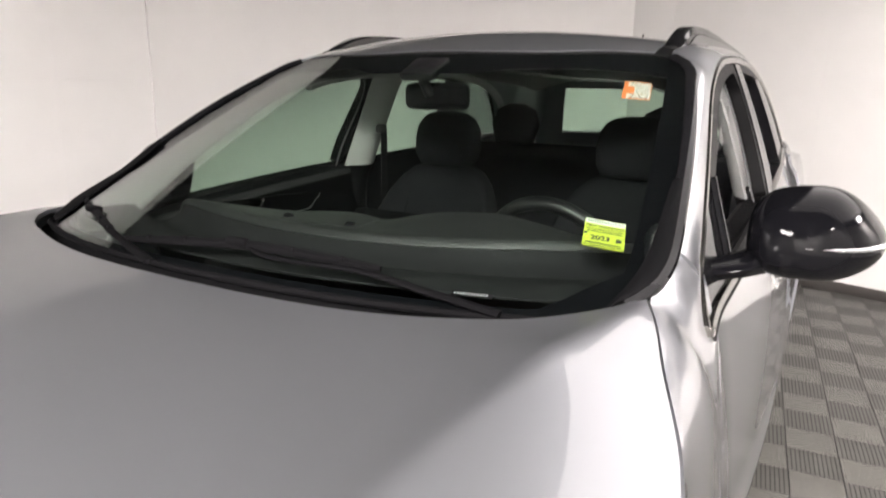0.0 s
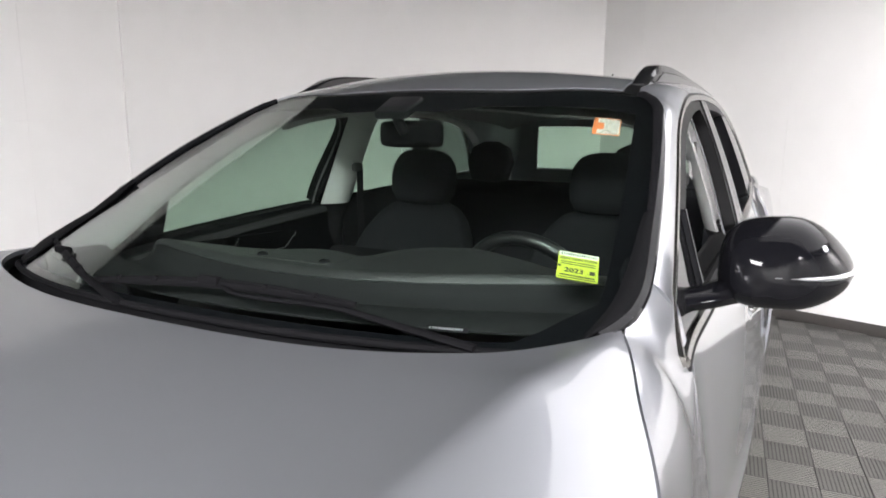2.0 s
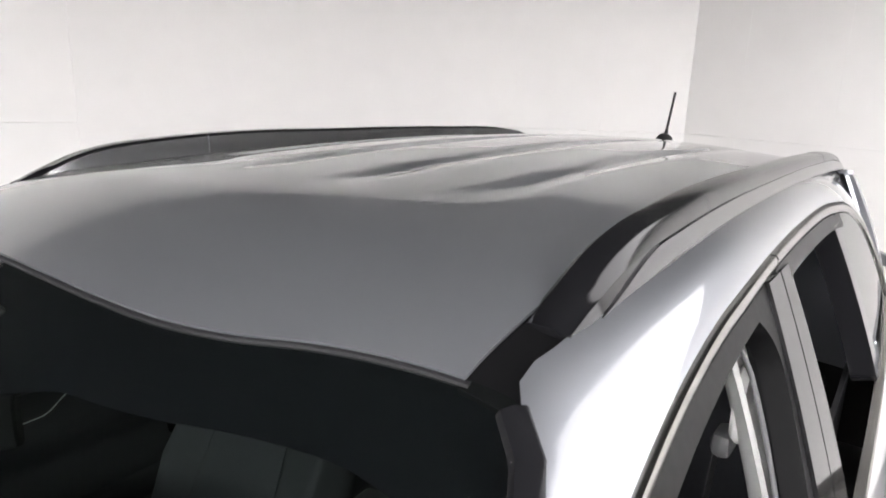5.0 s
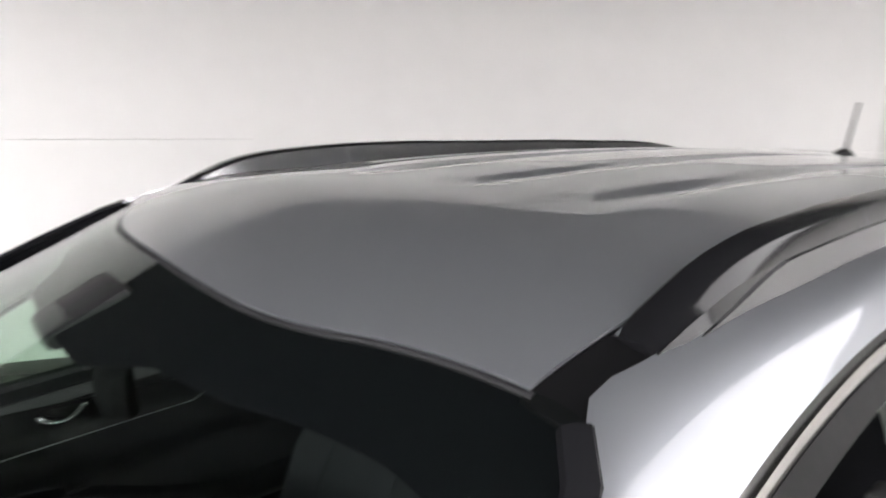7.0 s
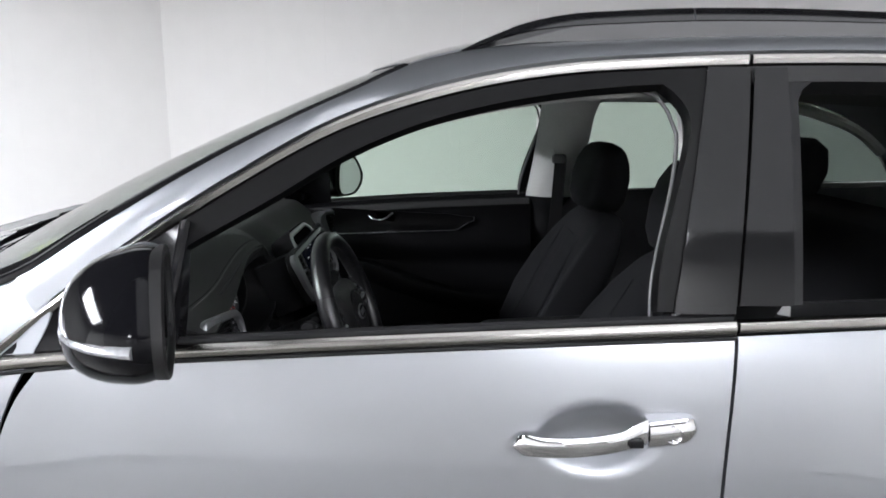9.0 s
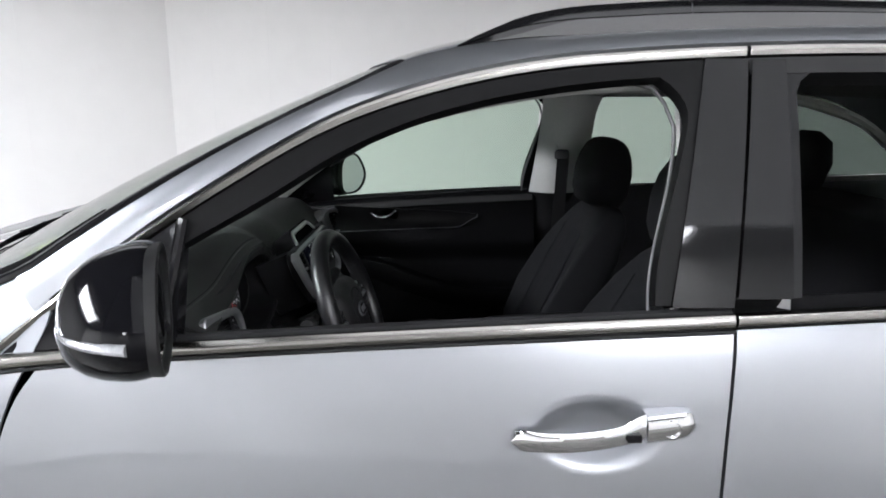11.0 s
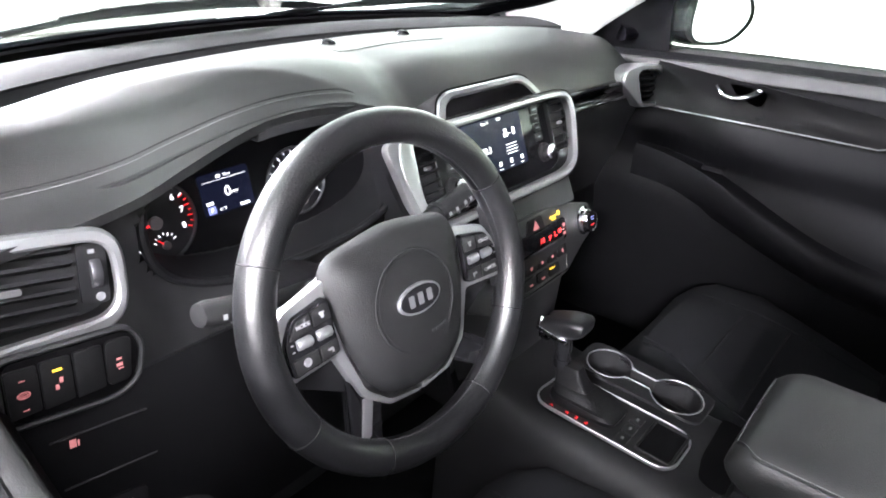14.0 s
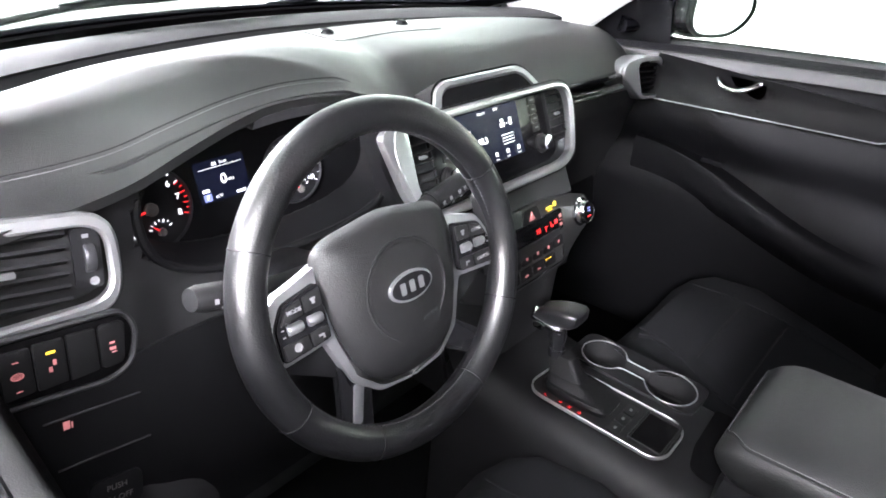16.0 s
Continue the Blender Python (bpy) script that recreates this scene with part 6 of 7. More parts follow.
# shade is in the colour: driver's cheek darker, passenger's paler as the lit side
for s in (1, -1):
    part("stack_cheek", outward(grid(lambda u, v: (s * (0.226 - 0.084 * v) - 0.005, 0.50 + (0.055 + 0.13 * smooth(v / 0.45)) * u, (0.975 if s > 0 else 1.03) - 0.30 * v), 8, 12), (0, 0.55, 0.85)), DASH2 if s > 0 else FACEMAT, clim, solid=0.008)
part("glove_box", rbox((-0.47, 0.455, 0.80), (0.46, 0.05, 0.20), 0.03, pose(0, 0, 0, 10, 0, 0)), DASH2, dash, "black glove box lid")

# ---------------------------------------------------------------- console between the seats
def f_console(u, v):
    y = 0.66 + (1.40 - 0.66) * u
    a = -math.pi * v
    w = 0.138 + 0.004 * smooth((y - 0.9) / 0.3)
    cx = math.copysign(abs(math.cos(a)) ** 0.35, math.cos(a))
    cz = abs(math.sin(a)) ** 0.35
    return (0.002 + w * cx, y, 0.42 + (0.318 + 0.012 * smooth((0.8 - y) / 0.12)) * cz)


body = outward(grid(f_console, 30, 36), (0, 1, 0.5))
# opening for the cup holders
CUPX, CUPY = -0.088, 0.9065
for co, no in (((CUPX - 0.040, 0, 0), (1, 0, 0)), ((CUPX + 0.040, 0, 0), (1, 0, 0)), ((0, CUPY - 0.106, 0), (0, 1, 0)), ((0, CUPY + 0.106, 0), (0, 1, 0))):
    bmesh.ops.bisect_plane(body, geom=body.verts[:] + body.edges[:] + body.faces[:], plane_co=co, plane_no=no)
gone = [f for f in body.faces if abs(f.calc_center_median().x - CUPX) < 0.040 and abs(f.calc_center_median().y - CUPY) < 0.106 and f.calc_center_median().z > 0.70]
bmesh.ops.delete(body, geom=gone, context="FACES")
cons = tagged(part("centre_console", body, CONSOLE, car, solid=0.006), "black console with gear selector, cup holders and padded arm rest")
ZT = 0.741


def flat(x, y, z=ZT):
    return face_on((x, y, z), (-1, 0, 0), (0, -1, 0))


MCN = flat(0.038, 0.913)
fr = rounded([(-0.050, 0.100), (-0.030, 0.118), (0.040, 0.112), (0.050, 0.095), (0.052, -0.095), (0.036, -0.114), (-0.028, -0.114), (-0.048, -0.098)], 0.014)
part("selector_frame", ring(fr, shrink(fr, 0.0023), 0.006, MCN, 0.0008), SATIN, cons, "chrome line round the gear selector")
part("selector_plate", prism(shrink(fr, 0.003), 0.003, MCN), BLACK, cons)
# boot
rings = []
for k, z, dx, dy in ((1.0, 0.0, 0, 0), (1.02, 0.007, 0, 0.0), (0.94, 0.012, 0, 0.002), (0.80, 0.013, 0.0, 0.009), (0.66, 0.021, 0.0, 0.018), (0.52, 0.024, 0, 0.028), (0.42, 0.040, 0, 0.036), (0.36, 0.056, 0, 0.042)):
    rings.append([(0.004 + dx + 0.036 * k * math.copysign(abs(math.cos(a)) ** 0.5, math.cos(a)) * (1 + 0.05 * math.sin(3 * a + 9 * z)), 0.045 + dy + 0.058 * k * math.copysign(abs(math.sin(a)) ** 0.5, math.sin(a)), 0.003 + z) for a in np.linspace(0, 2 * math.pi, 28, endpoint=False)])
sel = part("gear_selector", loft(rings), BOOTMAT, cons, "leather-booted automatic gear selector")
sel.data.transform(MCN)
part("selector_shaft", loft([[(0.012 * k * math.cos(a), 0.098 + h * 0.10 + 0.014 * k * math.sin(a), 0.05 + h) for a in np.linspace(0, 2 * math.pi, 18, endpoint=False)] for h, k in ((0.0, 1.0), (0.014, 1.0), (0.015, 0.86), (0.030, 0.86), (0.031, 1.05), (0.06, 1.1))]), GLOSS, sel).data.transform(MCN)
kr = []
for t, w, h, zc in ((0.0, 0.70, 0.50, 0.113), (0.05, 0.92, 0.82, 0.114), (0.3, 1.0, 1.0, 0.120), (0.6, 1.0, 1.0, 0.128), (0.88, 0.95, 0.86, 0.134), (0.97, 0.8, 0.6, 0.135), (1.0, 0.5, 0.35, 0.135)):
    kr.append([(0.026 * w * math.copysign(abs(math.cos(a)) ** 0.5, math.cos(a)), 0.140 - 0.074 * t, zc + 0.017 * h * math.copysign(abs(math.sin(a)) ** 0.5, math.sin(a))) for a in np.linspace(0, 2 * math.pi, 24, endpoint=False)])
part("selector_knob", loft(kr), LEATHER, sel, "black leather selector knob").data.transform(MCN)
part("knob_trim", tube([tuple(MCN @ Vector(p)) for p in ((-0.020, 0.086, 0.110), (-0.027, 0.106, 0.112), (-0.022, 0.138, 0.114), (0.0, 0.148, 0.115))], 0.0045, 8), CHROME, sel)
part("knob_button", rbox(tuple(MCN @ Vector((-0.026, 0.124, 0.108))), (0.010, 0.020, 0.012), 0.004), CHROME, sel)
for tx, gx, gy in (("P", -0.0405, 0.0826), ("R", -0.0385, 0.0565), ("N", -0.0385, 0.0403), ("D", -0.0385, 0.0232)):
    part("gear_letter", words(tx, 0.0075, MCN @ pose(gx, gy, 0.0034), 0.0002), RED, cons, "red lit gear letter")
for i in range(3):
    part("console_key", prism(rrect(0.0235, 0.019, 0.003, 2), 0.004, MCN @ pose(-0.030 + 0.026 * i, -0.032, 0.002), 0.001), BLACK, cons)
for i in range(3):
    part("key_mark", bars([(-0.030 + 0.026 * i, -0.032, 0.006, 0.004)], MCN @ pose(0, 0, 0.006)), WHITEMARK, cons)
tr = rrect(0.080, 0.056, 0.007, 4)
part("tray", ring(tr, shrink(tr, 0.004), 0.005, MCN @ pose(0.004, -0.080, 0.003), 0.001), CONSOLE, cons)
part("tray_bottom", prism(shrink(tr, 0.0035), 0.001, MCN @ pose(0.004, -0.080, 0.003)), FELT, cons)
# cup holders: one pair of wells with a narrow waist between them
def pair_outline(grow, n=72):
    pts = []
    for i in range(n):
        a = 2 * math.pi * i / n
        y = (0.1005 + grow) * math.cos(a)
        h = 0.013 + grow
        for cy, r in ((0.0615, 0.038), (-0.0595, 0.041)):
            r += grow
            h = max(h, math.sqrt(max(0.0, r * r - (y - cy) ** 2)))
        if y > 0.0615 or y < -0.0595:
            cy, r = (0.0615, 0.038 + grow) if y > 0 else (-0.0595, 0.041 + grow)
            h = math.sqrt(max(0.0, r * r - (y - cy) ** 2))
        pts.append((math.copysign(h, math.sin(a)) if i % (n // 2) else 0.0, y))
    return pts


deck = [(0.0465 * math.copysign(abs(math.sin(a)) ** 0.3, math.sin(a)), 0.1120 * math.copysign(abs(math.cos(a)) ** 0.3, math.cos(a))) for a in (2 * math.pi * i / 72 for i in range(72))]
MCU = flat(CUPX, CUPY)
cup = part("cup_holder", ring(deck, pair_outline(0.002), 0.006, MCU @ pose(0, 0, -0.005), 0.0008), CONSOLE, cons, "pair of round cup holders with a thin chrome rim")
part("cup_rim", ring(pair_outline(0.002), pair_outline(0.0), 0.0065, MCU @ pose(0, 0, -0.005), 0.0006), SATIN, cup, "thin chrome rim")
well = loft([[(x * k, y * (1 - (1 - k) * 0.4), z) for x, y in pair_outline(0.0)] for k, z in ((1.0, 0.0), (0.97, -0.03), (0.93, -0.062))], True, False)
part("cup_well", well, RUBBER, cup, solid=0.002).data.transform(MCU)
part("cup_bottom", prism([(x * 0.95, y * 0.98) for x, y in pair_outline(0.0)], 0.003, MCU @ pose(0, 0, -0.064)), RUBBER, cup)
# arm rest
rings = []
for t in (0.0, 0.006, 0.018, 0.04, 0.075, 0.12, 0.2, 0.4, 0.7, 1.0):
    y = 1.085 + 0.40 * t
    k = math.sqrt(1 - (1 - min(1.0, t / 0.13 + 0.01)) ** 2)
    rings.append([(0.010 + 0.122 * (0.80 + 0.20 * k) * math.copysign(abs(math.cos(a)) ** 0.55, math.cos(a)), y, 0.838 + 0.022 * t + 0.050 * k * math.copysign(abs(math.sin(a)) ** 0.75, math.sin(a))) for a in np.linspace(0, 2 * math.pi, 40, endpoint=False)])
ar = part("arm_rest", loft(rings), ARMREST, cons, "padded leather arm rest", angle=60)
def arm_at(t, a, out=0.0):
    k = math.sqrt(1 - (1 - min(1.0, t / 0.13 + 0.01)) ** 2)
    return Vector((0.010 + (0.122 + out) * (0.80 + 0.20 * k) * math.copysign(abs(math.cos(a)) ** 0.55, math.cos(a)), 1.085 + 0.40 * t - out * (1 - k), 0.838 + 0.022 * t + (0.050 * k + out) * abs(math.sin(a)) ** 0.75))


line = [arm_at(t, radians(30 + 22 * smooth((0.10 - t) / 0.10)), 0.0004) for t in np.linspace(1.0, 0.012, 60)] + [arm_at(0.012, radians(q), 0.0006) for q in np.linspace(55, 125, 24)]
part("arm_rest_seam", tube([tuple(p) for p in line], 0.0016, 6), RUBBER, ar, "sewn seam")
for dz in (0.0045, -0.0045):
    b = bmesh.new()
    for i in range(len(line) - 1):
        for f in (0.0, 0.5):
            p, d = line[i].lerp(line[i + 1], f), line[i + 1] - line[i]
            tube([tuple(p + Vector((0.0012 if i < 59 else 0, 0, dz))), tuple(p + d.normalized() * 0.0026 + Vector((0.0012 if i < 59 else 0, 0, dz)))], 0.0006, 4, bm=b)
    part("arm_rest_stitching", b, THREAD, ar, "grey stitching")
part("console_box", rbox((0.010, 1.30, 0.77), (0.235, 0.40, 0.09), 0.02), DASH2, cons)
# no recess here: a flat dark sheet stands for the slot's inner shade
pk = rounded([(0.128, -0.128), (0.094, -0.1295), (0.024, -0.1325), (-0.018, -0.1425), (-0.027, -0.155), (-0.030, -0.182), (0.128, -0.182)], 0.010)
part("pocket_shade", prism(pk, 0.0012, MCN), FELT, cons, "flat black sheet for the shade in the slot before the arm rest")


# ---------------------------------------------------------------- seats
def super_ring(cx, cy, cz, w, d, tilt, n=40, bolster=0.0, pw=0.55):
    """A cushion section in a plane leaning back by tilt degrees; bolster swells its sides forward."""
    out = []
    t = radians(tilt)
    for a in np.linspace(0, 2 * math.pi, n, endpoint=False):
        ca, sa = math.cos(a), math.sin(a)
        x = w * math.copysign(abs(ca) ** pw, ca)
        e = d * math.copysign(abs(sa) ** pw, sa)
        if e < 0:
            e -= bolster * (abs(x / w) ** 3 - 0.25)
        out.append((cx + x, cy + e * math.cos(t), cz + e * math.sin(t)))
    return out


def front_seat(s, dy=0.0, dz=0.06):
    cx = 0.385 * s
    rings = []
    for y, z, w, h in ((0.785, 0.545, 0.130, 0.020), (0.795, 0.556, 0.175, 0.042), (0.82, 0.568, 0.212, 0.060), (0.86, 0.578, 0.238, 0.070), (0.95, 0.585, 0.258, 0.078), (1.15, 0.575, 0.265, 0.080), (1.30, 0.575, 0.25, 0.075), (1.34, 0.575, 0.22, 0.05)):
        r = []
        for a in np.linspace(0, 2 * math.pi, 44, endpoint=False):
            ca, sa = math.cos(a), math.sin(a)
            x = w * math.copysign(abs(ca) ** 0.5, ca)
            e = h * math.copysign(abs(sa) ** 0.55, sa)
            if e > 0:
                e += 0.030 * (abs(x / w) ** 4) * (1 if abs(x / w) < 0.96 else 0.6) - 0.006
            r.append((cx + x, y + dy, z + dz + e - 0.22 * max(0.0, y - 0.90)))
        rings.append(r)
    seat = tagged(part("front_seat", loft(rings), FABRIC2, car, angle=70), "black cloth front seat")
    # cloth panel in the cushion
    def pad(u, v):
        y = 0.835 + 0.43 * v
        x = (2 * u - 1) * (0.120 + 0.055 * smooth(v / 0.5))
        return (cx + x, y + dy, 0.585 + dz + 0.0725 + 0.010 * (1 - (2 * u - 1) ** 2) - 0.006 - 0.012 * smooth((0.88 - y) / 0.06) - 0.22 * max(0.0, y - 0.90))
    part("cushion_panel", outward(grid(pad, 14, 14), (cx, 1.0, 0)), FABRIC, seat, "woven cloth cushion panel", solid=0.012)
    for sx in (-1, 1):
        part("cushion_seam", tube([(cx + sx * (0.123 + 0.055 * smooth(v / 0.5)), 0.835 + 0.43 * v + dy, 0.657 + dz - 0.22 * max(0.0, 0.43 * v - 0.065)) for v in np.linspace(0, 1, 16)], 0.0014, 6), FABRIC, seat)
    for v in (0.27, 0.48):
        part("cross_seam", tube([tuple(Vector(pad(u, v)) + Vector((0, 0, 0.0004))) for u in np.linspace(0.0, 1.0, 14)], 0.0020, 6), RUBBER, seat)
    # back
    rings = []
    for t, w, d, bo in ((0.0, 0.20, 0.06, 0.0), (0.05, 0.240, 0.080, 0.04), (0.2, 0.268, 0.088, 0.085), (0.42, 0.274, 0.086, 0.095), (0.62, 0.264, 0.080, 0.075), (0.78, 0.238, 0.074, 0.045), (0.90, 0.200, 0.066, 0.018), (0.97, 0.16, 0.052, 0.0), (1.0, 0.12, 0.025, 0.0)):
        rings.append(super_ring(cx, 1.285 + 0.265 * t + dy, 0.60 + 0.59 * t, w, d, -14 * t - 4, 44, bo))
    bk = part("backrest", loft(rings), FABRIC2, seat, "black cloth seat back", angle=70)
    def panel(u, v):
        t = 0.12 + 0.74 * v
        w = 0.150 - 0.035 * v
        x = (2 * u - 1) * w
        return (cx + x, 1.285 + 0.265 * t + dy - 0.084 + 0.006 * abs(2 * u - 1) + 0.010 * smooth((t - 0.6) / 0.3), 0.60 + 0.59 * t)
    part("back_panel", outward(grid(panel, 12, 20), (cx, 2.0, 0.9)), FABRIC, seat, "woven cloth back panel", solid=0.010)
    for sx in (-1, 1):
        part("back_seam", tube([tuple(Vector(panel(0.5 + sx * 0.52, v)) + Vector((0, -0.006, 0))) for v in np.linspace(0, 1, 20)], 0.0014, 6), FABRIC, seat)
        part("headrest_post", tube([(cx + 0.055 * sx, 1.535 + dy, 1.16), (cx + 0.055 * sx, 1.55 + dy, 1.26)], 0.006, 10), CHROME, seat)
    rings = []
    for t, w, d in ((0.0, 0.07, 0.05), (0.04, 0.110, 0.072), (0.2, 0.134, 0.086), (0.5, 0.140, 0.088), (0.72, 0.132, 0.078), (0.88, 0.110, 0.062), (0.96, 0.08, 0.044), (1.0, 0.035, 0.018)):
        rings.append(super_ring(cx, 1.515 + 0.03 * t + dy, 1.190 + 0.225 * t, w, d, -8, 36, 0.012, 0.75))
    part("headrest", loft(rings), FABRIC, seat, "rounded black cloth headrest", angle=70)
    part("side_cover", rbox((cx + 0.262, 1.12 + dy, 0.50), (0.02, 0.44, 0.12), 0.015), DASH2, seat)
    return seat


front_seat(-1, 0.0, 0.050)
driver = front_seat(1, 0.02, 0.066)
bk = part("belt_buckle", rbox((0.138, 1.170, 0.700), (0.022, 0.050, 0.070), 0.006), DASH2, driver, "black seat belt buckle")
part("buckle_button", rbox((0.138, 1.170, 0.741), (0.015, 0.034, 0.014), 0.004), REDPLASTIC, bk, "red release button")

# rear bench
rings = [[(x, 2.05 + 0.23 * t + e * 0.07, 0.60 + 0.62 * t + 0.02 * e) for x, e in [(0.66 * math.copysign(abs(math.cos(a)) ** 0.3, math.cos(a)), math.copysign(abs(math.sin(a)) ** 0.6, math.sin(a))) for a in np.linspace(0, 2 * math.pi, 40, endpoint=False)]] for t in (0.0, 0.3, 0.7, 0.95, 1.0)]
bench = tagged(part("rear_bench", loft(rings), FABRIC, car, angle=70), "black cloth rear bench with headrests")
part("bench_cushion", rbox((0, 1.93, 0.56), (1.30, 0.48, 0.16), 0.05), FABRIC2, bench)
for x in (-0.38, 0.36):
    rings = [super_ring(x, 2.20 + 0.03 * t, 1.24 + 0.20 * t, w, d, -8, 30, 0.01, 0.75) for t, w, d in ((0.0, 0.05, 0.03), (0.06, 0.10, 0.045), (0.5, 0.125, 0.055), (0.85, 0.10, 0.045), (1.0, 0.04, 0.015))]
    part("rear_headrest", loft(rings), FABRIC, bench, "rounded black cloth headrest", angle=70)
part("load_floor", rbox((0, 2.95, 0.66), (1.30, 1.2, 0.06), 0.02), CARPET, car)

# ---------------------------------------------------------------- inside mirror, visors, roof console
rv = tagged(part("inside_mirror", loft([[(0.017 + 0.118 * k * math.copysign(abs(math.cos(a)) ** 0.36, math.cos(a)), 0.735 + y - 0.028 * math.cos(a) * k, 1.480 + 0.038 * k * math.copysign(abs(math.sin(a)) ** 0.45, math.sin(a))) for a in np.linspace(0, 2 * math.pi, 36, endpoint=False)] for y, k in ((-0.030, 0.55), (-0.022, 0.86), (-0.010, 0.97), (0.004, 1.0), (0.008, 0.98))]), FELT, car), "black inside mirror on the windshield")
part("mirror_glass", prism([(0.111 * math.copysign(abs(math.cos(a)) ** 0.36, math.cos(a)), 0.034 * math.copysign(abs(math.sin(a)) ** 0.45, math.sin(a))) for a in np.linspace(0, 2 * math.pi, 36, endpoint=False)], 0.002, face_on((0.017, 0.7432, 1.480), (-1, 0.25, 0), (0, 0, 1))), MIRROR, rv)
part("mirror_stem", tube(spline([(0.012, 0.708, 1.485), (0.008, 0.685, 1.515), (0.005, 0.675, 1.545)], 10), 0.015, 10), BLACK, rv)
part("sensor_box", rbox((0.0, 0.70, 1.552), (0.11, 0.11, 0.026), 0.012, pose(0, 0, 0, 27, 0, 0)), BLACK, rv)
for s in (1, -1):
    part("sun_visor", rbox((s * 0.34, 0.905, 1.578), (0.40, 0.15, 0.018), 0.007, pose(0, 0, 0, 8, 4 * s, 0)), HEADLINER, car, "grey sun visor")
part("roof_console", rbox((0.0, 0.97, 1.615), (0.16, 0.20, 0.03), 0.012), HEADLINER, car, "grey overhead console")

# ---------------------------------------------------------------- passenger door details seen from inside
pdoor = [o for o in car.children if o.name.startswith("front_door") and o.data.vertices[0].co.x < 0][0]


def f_spear(u, v):
    y = 0.56 + (1.128 - 0.56) * u
    z0 = 1.025 + 0.018 * u + 0.035 * smooth((u - 0.86) / 0.14)
    z1 = 1.128 - 0.030 * u - 0.006 * smooth((u - 0.8) / 0.2)
    z = z0 + (max(z1, z0 + 0.004) - z0) * v
    return (-(side(y, 1.19) - 0.075) + 0.018 + 0.035 * math.exp(-(((z - 0.98) / 0.06) ** 2)), y, z)


part("door_trim", grid(f_spear, 36, 6), SPEARMAT, pdoor, "gloss black spear-shaped trim", solid=0.004, offset=0.0)
part("trim_edge", tube([tuple(Vector(f_spear(u, 0)) + Vector((0.003, 0, 0))) for u in np.linspace(0, 1, 30)] + [tuple(Vector(f_spear(1, 1)) + Vector((0.003, 0, 0)))], 0.0012, 6), SATIN, pdoor, "thin bright edge")
x0 = f_spear(0.35, 0.6)[0]
part("inner_handle", tube(spline([(x0 + 0.004, 0.705, 1.098), (x0 + 0.020, 0.725, 1.086), (x0 + 0.024, 0.755, 1.083), (x0 + 0.016, 0.785, 1.094), (x0 + 0.004, 0.797, 1.104)], 16), lambda t: 0.004 + 0.003 * t, 10), CHROME, pdoor, "chrome inner door handle")
part("handle_cup", loft([[(x0 + 0.002, 0.755 + 0.058 * k * math.copysign(abs(math.cos(a)) ** 0.6, math.cos(a)), 1.088 + 0.021 * k * math.copysign(abs(math.sin(a)) ** 0.6, math.sin(a))) for a in np.linspace(0, 2 * math.pi, 28, endpoint=False)] for k in (1, 0.96)]), RUBBER, pdoor)
part("lock_knob", rbox((x0 + 0.010, 0.800, 1.106), (0.012, 0.012, 0.010), 0.003), CHROME, pdoor)
part("window_switch", rbox((-0.690, 0.760, 0.925), (0.03, 0.05, 0.012), 0.004), GLOSS, pdoor)

# ---------------------------------------------------------------- wipers
def wiper(pts_arm, pts_blade, label):
    w = tagged(part("wiper", tube(spline(pts_arm, 18), lambda t: 0.012 - 0.006 * t, 10, 0.5), WIPERMAT, car), label)
    part("wiper_blade", tube(spline(pts_blade, 24), lambda t: 0.0055 - 0.003 * abs(2 * t - 1) ** 4, 8, 1.5), WIPERMAT, w, "rubber wiper blade")
    q = spline(pts_blade, 24)
    part("blade_spine", tube([(x, y + 0.002, z + 0.009 - 0.004 * abs(i / 11.5 - 1) ** 3) for i, (x, y, z) in enumerate(q)], 0.0035, 6, 0.6), WIPERMAT, w)
    for i in (3, 7, 17, 21):
        part("blade_clip", rbox((q[i][0], q[i][1], q[i][2] + 0.006), (0.010, 0.013, 0.010), 0.003), WIPERMAT, w)
    c = q[12]
    part("blade_joint", rbox((c[0], c[1], c[2] + 0.008), (0.05, 0.016, 0.016), 0.004), WIPERMAT, w)


wiper([(0.578, -0.027, 1.168), (0.461, -0.035, 1.185), (0.338, -0.038, 1.2), (0.169, -0.056, 1.202), (0.113, -0.055, 1.204), (0.061, -0.032, 1.218)], [(0.36, -0.025, 1.204), (0.24, -0.035, 1.21), (0.089, -0.043, 1.211), (-0.046, -0.054, 1.204), (-0.255, -0.066, 1.187)], "long black wiper lying low on the windshield")
wiper([(-0.114, -0.112, 1.169), (-0.231, -0.077, 1.182), (-0.38, -0.024, 1.195), (-0.534, 0.048, 1.205)], [(-0.29, -0.059, 1.187), (-0.447, 0.007, 1.201), (-0.618, 0.086, 1.204), (-0.704, 0.138, 1.207)], "short black wiper lying low on the windshield")
part("number_plate_strip", bars([(0.0, 0.0, 0.068, 0.010)], face_on((0.512, 0.010, 1.178), (1, 0.25, 0), (0, 0.85, 0.5)), 0.001), GLOSS, dash)
part("number_bars", bars([(-0.028 + 0.0047 * i, 0.0, 0.0030, 0.0042) for i in range(12)], face_on((0.513, 0.0088, 1.1795), (1, 0.25, 0), (0, 0.85, 0.5)), 0.0012), WHITEMARK, dash)


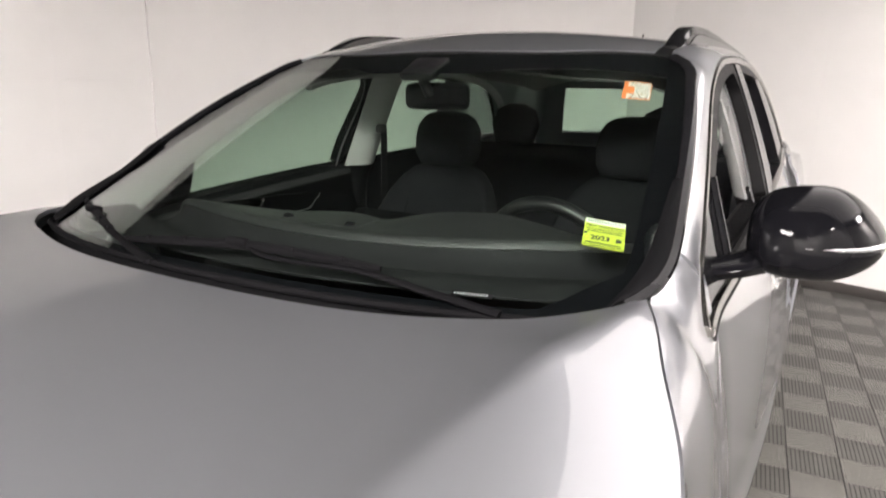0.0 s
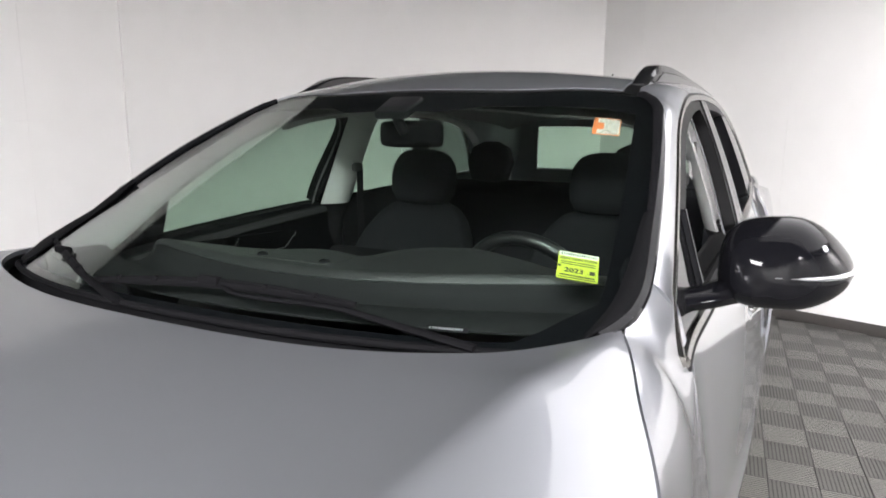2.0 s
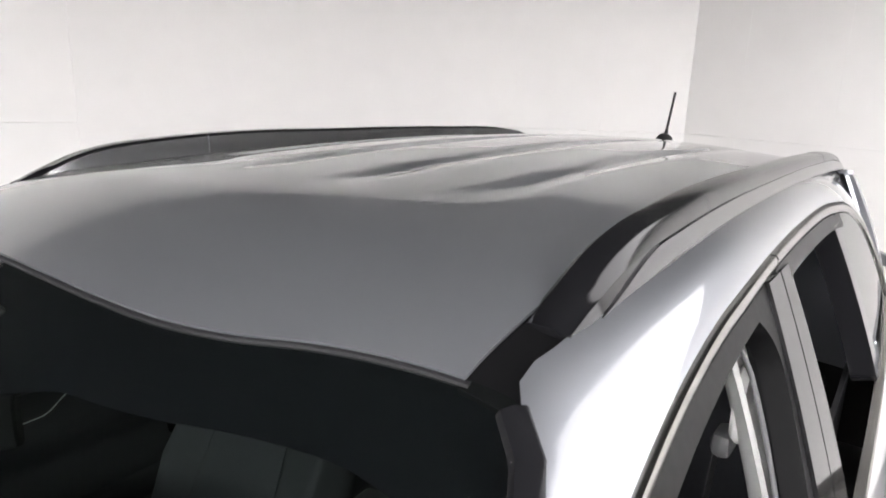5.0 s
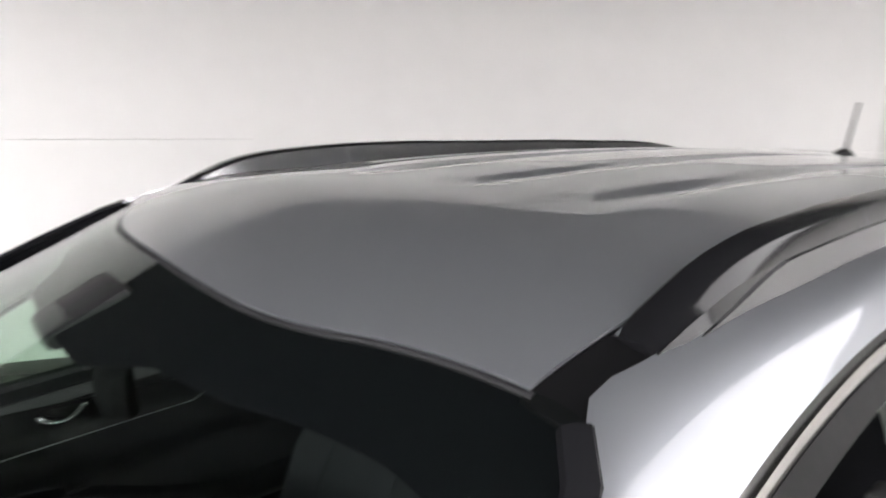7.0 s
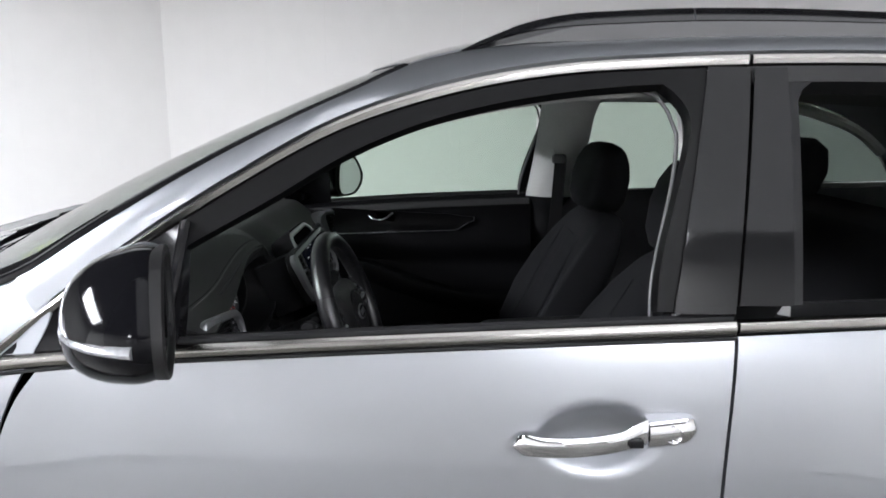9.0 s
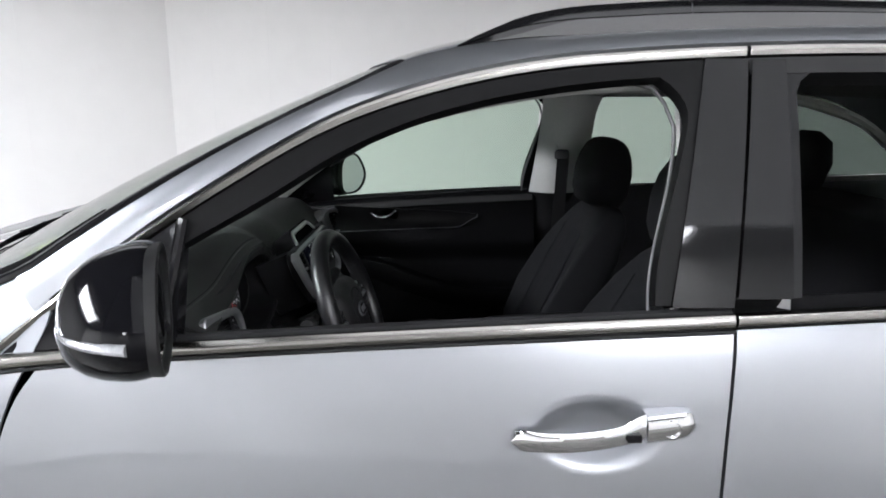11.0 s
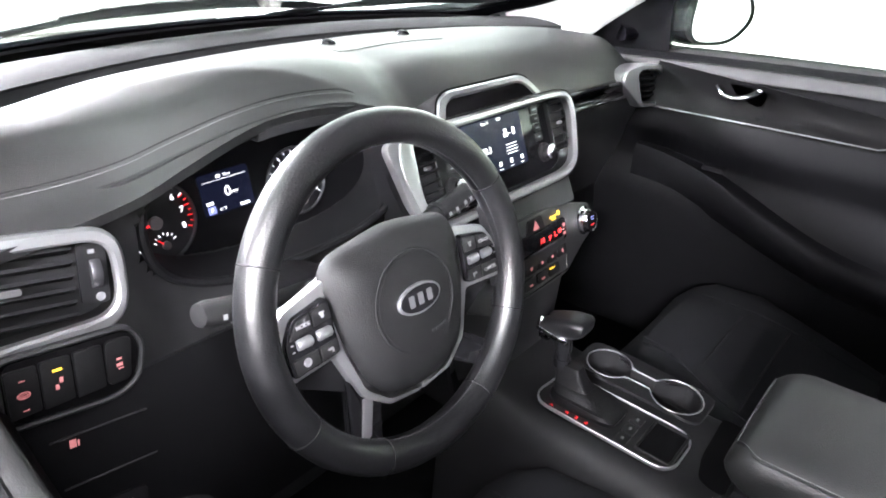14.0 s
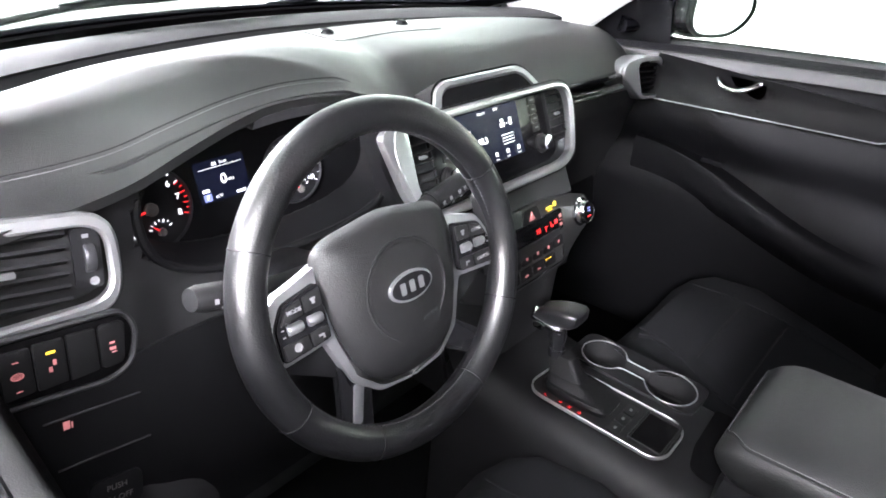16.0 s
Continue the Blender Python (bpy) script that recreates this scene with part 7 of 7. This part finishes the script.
# ---------------------------------------------------------------- stickers inside the windshield
def on_screen(x, y):
    """Place just under the glass at plan position x, y, with directions right and up along the glass."""
    best = min(((abs(f_screen(i / 120, j / 120)[0] - x) + abs(f_screen(i / 120, j / 120)[1] - y), i / 120, j / 120) for i in range(60, 120) for j in range(8, 118)), key=lambda q: q[0])
    _, u, v = best
    p = Vector(f_screen(u, v))
    r = Vector(f_screen(u + 0.01, v)) - Vector(f_screen(u - 0.01, v))
    w = Vector(f_screen(u, v + 0.01)) - Vector(f_screen(u, v - 0.01))
    return p, r.normalized(), w.normalized()


ORANGE = mat("orange_paper", (0.75, 0.20, 0.06), rough=0.6, vary=0.05, scale=80)
PAPER = mat("white_paper", (0.72, 0.71, 0.68), rough=0.7, vary=0.05, scale=80)
YELLOW = mat("yellow_green_paper", (0.43, 0.49, 0.045), rough=0.6, vary=0.05, scale=80)
INK = mat("black_ink", (0.02, 0.02, 0.022), rough=0.6)
p, r, w = on_screen(0.580, 0.716)
MT = face_on(tuple(p + r.cross(w) * -0.008), tuple(r), tuple(w))
st = tagged(part("window_sticker", prism(rrect(0.064, 0.092, 0.003, 2), 0.0006, MT), ORANGE), "orange and white paper stock sticker behind the windshield", "sticker")
b = bmesh.new()
for i in range(7):
    merge(b, bars([(0.004 if i not in (2, 3, 4) else 0.012, 0.036 - 0.012 * i, 0.052 if i not in (2, 3, 4) else 0.036, 0.0105)], MT @ pose(0, 0, 0.0006), 0.0004))
part("white_fields", b, PAPER, st)
b = bmesh.new()
rng = random.Random(4)
for i in range(7):
    x = -0.016 if i not in (2, 3, 4) else -0.002
    while x < 0.026:
        k = rng.uniform(0.002, 0.005)
        merge(b, bars([(x + k / 2, 0.036 - 0.012 * i + rng.uniform(-0.001, 0.001), k, rng.uniform(0.002, 0.0055))], MT @ pose(0, 0, 0.001) @ pose(0, 0, 0, 0, 0, rng.uniform(-4, 4)), 0.0003))
        x += k + 0.0015
part("handwriting_bars", b, INK, st)
p, r, w = on_screen(0.652, 0.230)
MT = face_on(tuple(p + r.cross(w) * -0.008), tuple(r), tuple(w))
st = tagged(part("inspection_sticker", prism(rrect(0.072, 0.076, 0.003, 2), 0.0006, MT), YELLOW), "yellow-green inspection sticker low behind the windshield", "sticker")
part("white_header", bars([(0, 0.031, 0.070, 0.012)], MT @ pose(0, 0, 0.0006), 0.0004), PAPER, st)
b = words("NEW YORK STATE", 0.0078, MT @ pose(0, 0.018, 0.001), 0.0002, 0.0002)
merge(b, words("2023", 0.017, MT @ pose(-0.006, -0.014, 0.001), 0.0002, 0.0005))
merge(b, bars([(0, 0.009, 0.062, 0.0022), (0, 0.003, 0.062, 0.0022), (0.026, -0.014, 0.010, 0.010), (-0.032, -0.004, 0.006, 0.006), (0.0, -0.028, 0.062, 0.003), (0.0, -0.034, 0.066, 0.002)] + [(-0.03 + 0.004 * i, 0.031, 0.0022, 0.006) for i in range(16)], MT @ pose(0, 0, 0.001), 0.0003))
part("print", b, INK, st)

# ---------------------------------------------------------------- floor tiles: cells of two tones, laid a little askew to the car
CELL = 0.2
TURN = 4.3


def tile_mesh(name, material, along):
    """One ribbed cell: a plate with fine raised ribs."""
    b = rbox((0, 0, 0.004), (CELL - 0.002, CELL - 0.002, 0.008), 0.0008, None, 1)
    for i in range(12):
        k = -CELL / 2 + CELL * (i + 0.5) / 12
        if along:
            rbox((0, k, 0.0095), (CELL - 0.006, 0.0105, 0.003), 0, bm=b)
        else:
            rbox((k, 0, 0.0095), (0.0120, CELL - 0.006, 0.003), 0, bm=b)
    for f in b.faces:
        f.material_index = 0 if f.calc_center_median().z > 0.0095 else 1
    me = bpy.data.meshes.new(name)
    b.to_mesh(me)
    b.free()
    me.materials.append(material)
    me.materials.append(GROUT)
    return me


cells = {0: tile_mesh("tile", TILE_L, True), 1: tile_mesh("tile", TILE_D, False)}
mt = Matrix.Translation((1.152, 2.926, 0)) @ pose(0, 0, -0.0045, 0, 0, TURN)
far = []
for i in range(-34, 22):
    for j in range(-46, 16):
        c = mt @ Vector(((i + 0.5) * CELL, (j - 0.5) * CELL, 0))
        near = 0.7 < c.x < 2.6 and 0.6 < c.y < 5.2
        inside = all((Vector(CORNERS[(k + 1) % len(CORNERS)]) - Vector(CORNERS[k])).cross(Vector((c.x, c.y)) - Vector(CORNERS[k])) > -0.12 for k in range(len(CORNERS)))
        if not inside:
            continue
        if near:
            ob = new("tile", cells[(i + j) % 2])
            ob.matrix_world = Matrix.Translation(c) @ pose(0, 0, 0, 0, 0, TURN)
            ob.parent = floor
        else:
            far.append(((i + j) % 2, c))
for k, material in ((0, TILE_L), (1, TILE_D)):
    vs, fs = [], []
    a = Matrix.Rotation(radians(TURN), 4, "Z")
    h = CELL / 2 - 0.001
    for t, c in far:
        if t != k:
            continue
        n = len(vs)
        for z in (0.0, 0.0105):
            for x, y in ((-h, -h), (h, -h), (h, h), (-h, h)):
                vs.append(tuple(c + a @ Vector((x, y, z))))
        fs += [(n + 4, n + 5, n + 6, n + 7)] + [(n + q, n + (q + 1) % 4, n + 4 + (q + 1) % 4, n + 4 + q) for q in range(4)]
    me = bpy.data.meshes.new("tiles")
    me.from_pydata(vs, [], fs)
    me.materials.append(material)
    o = new("tiles", me)
    o.parent = floor
    tagged(o, kind="stuff")
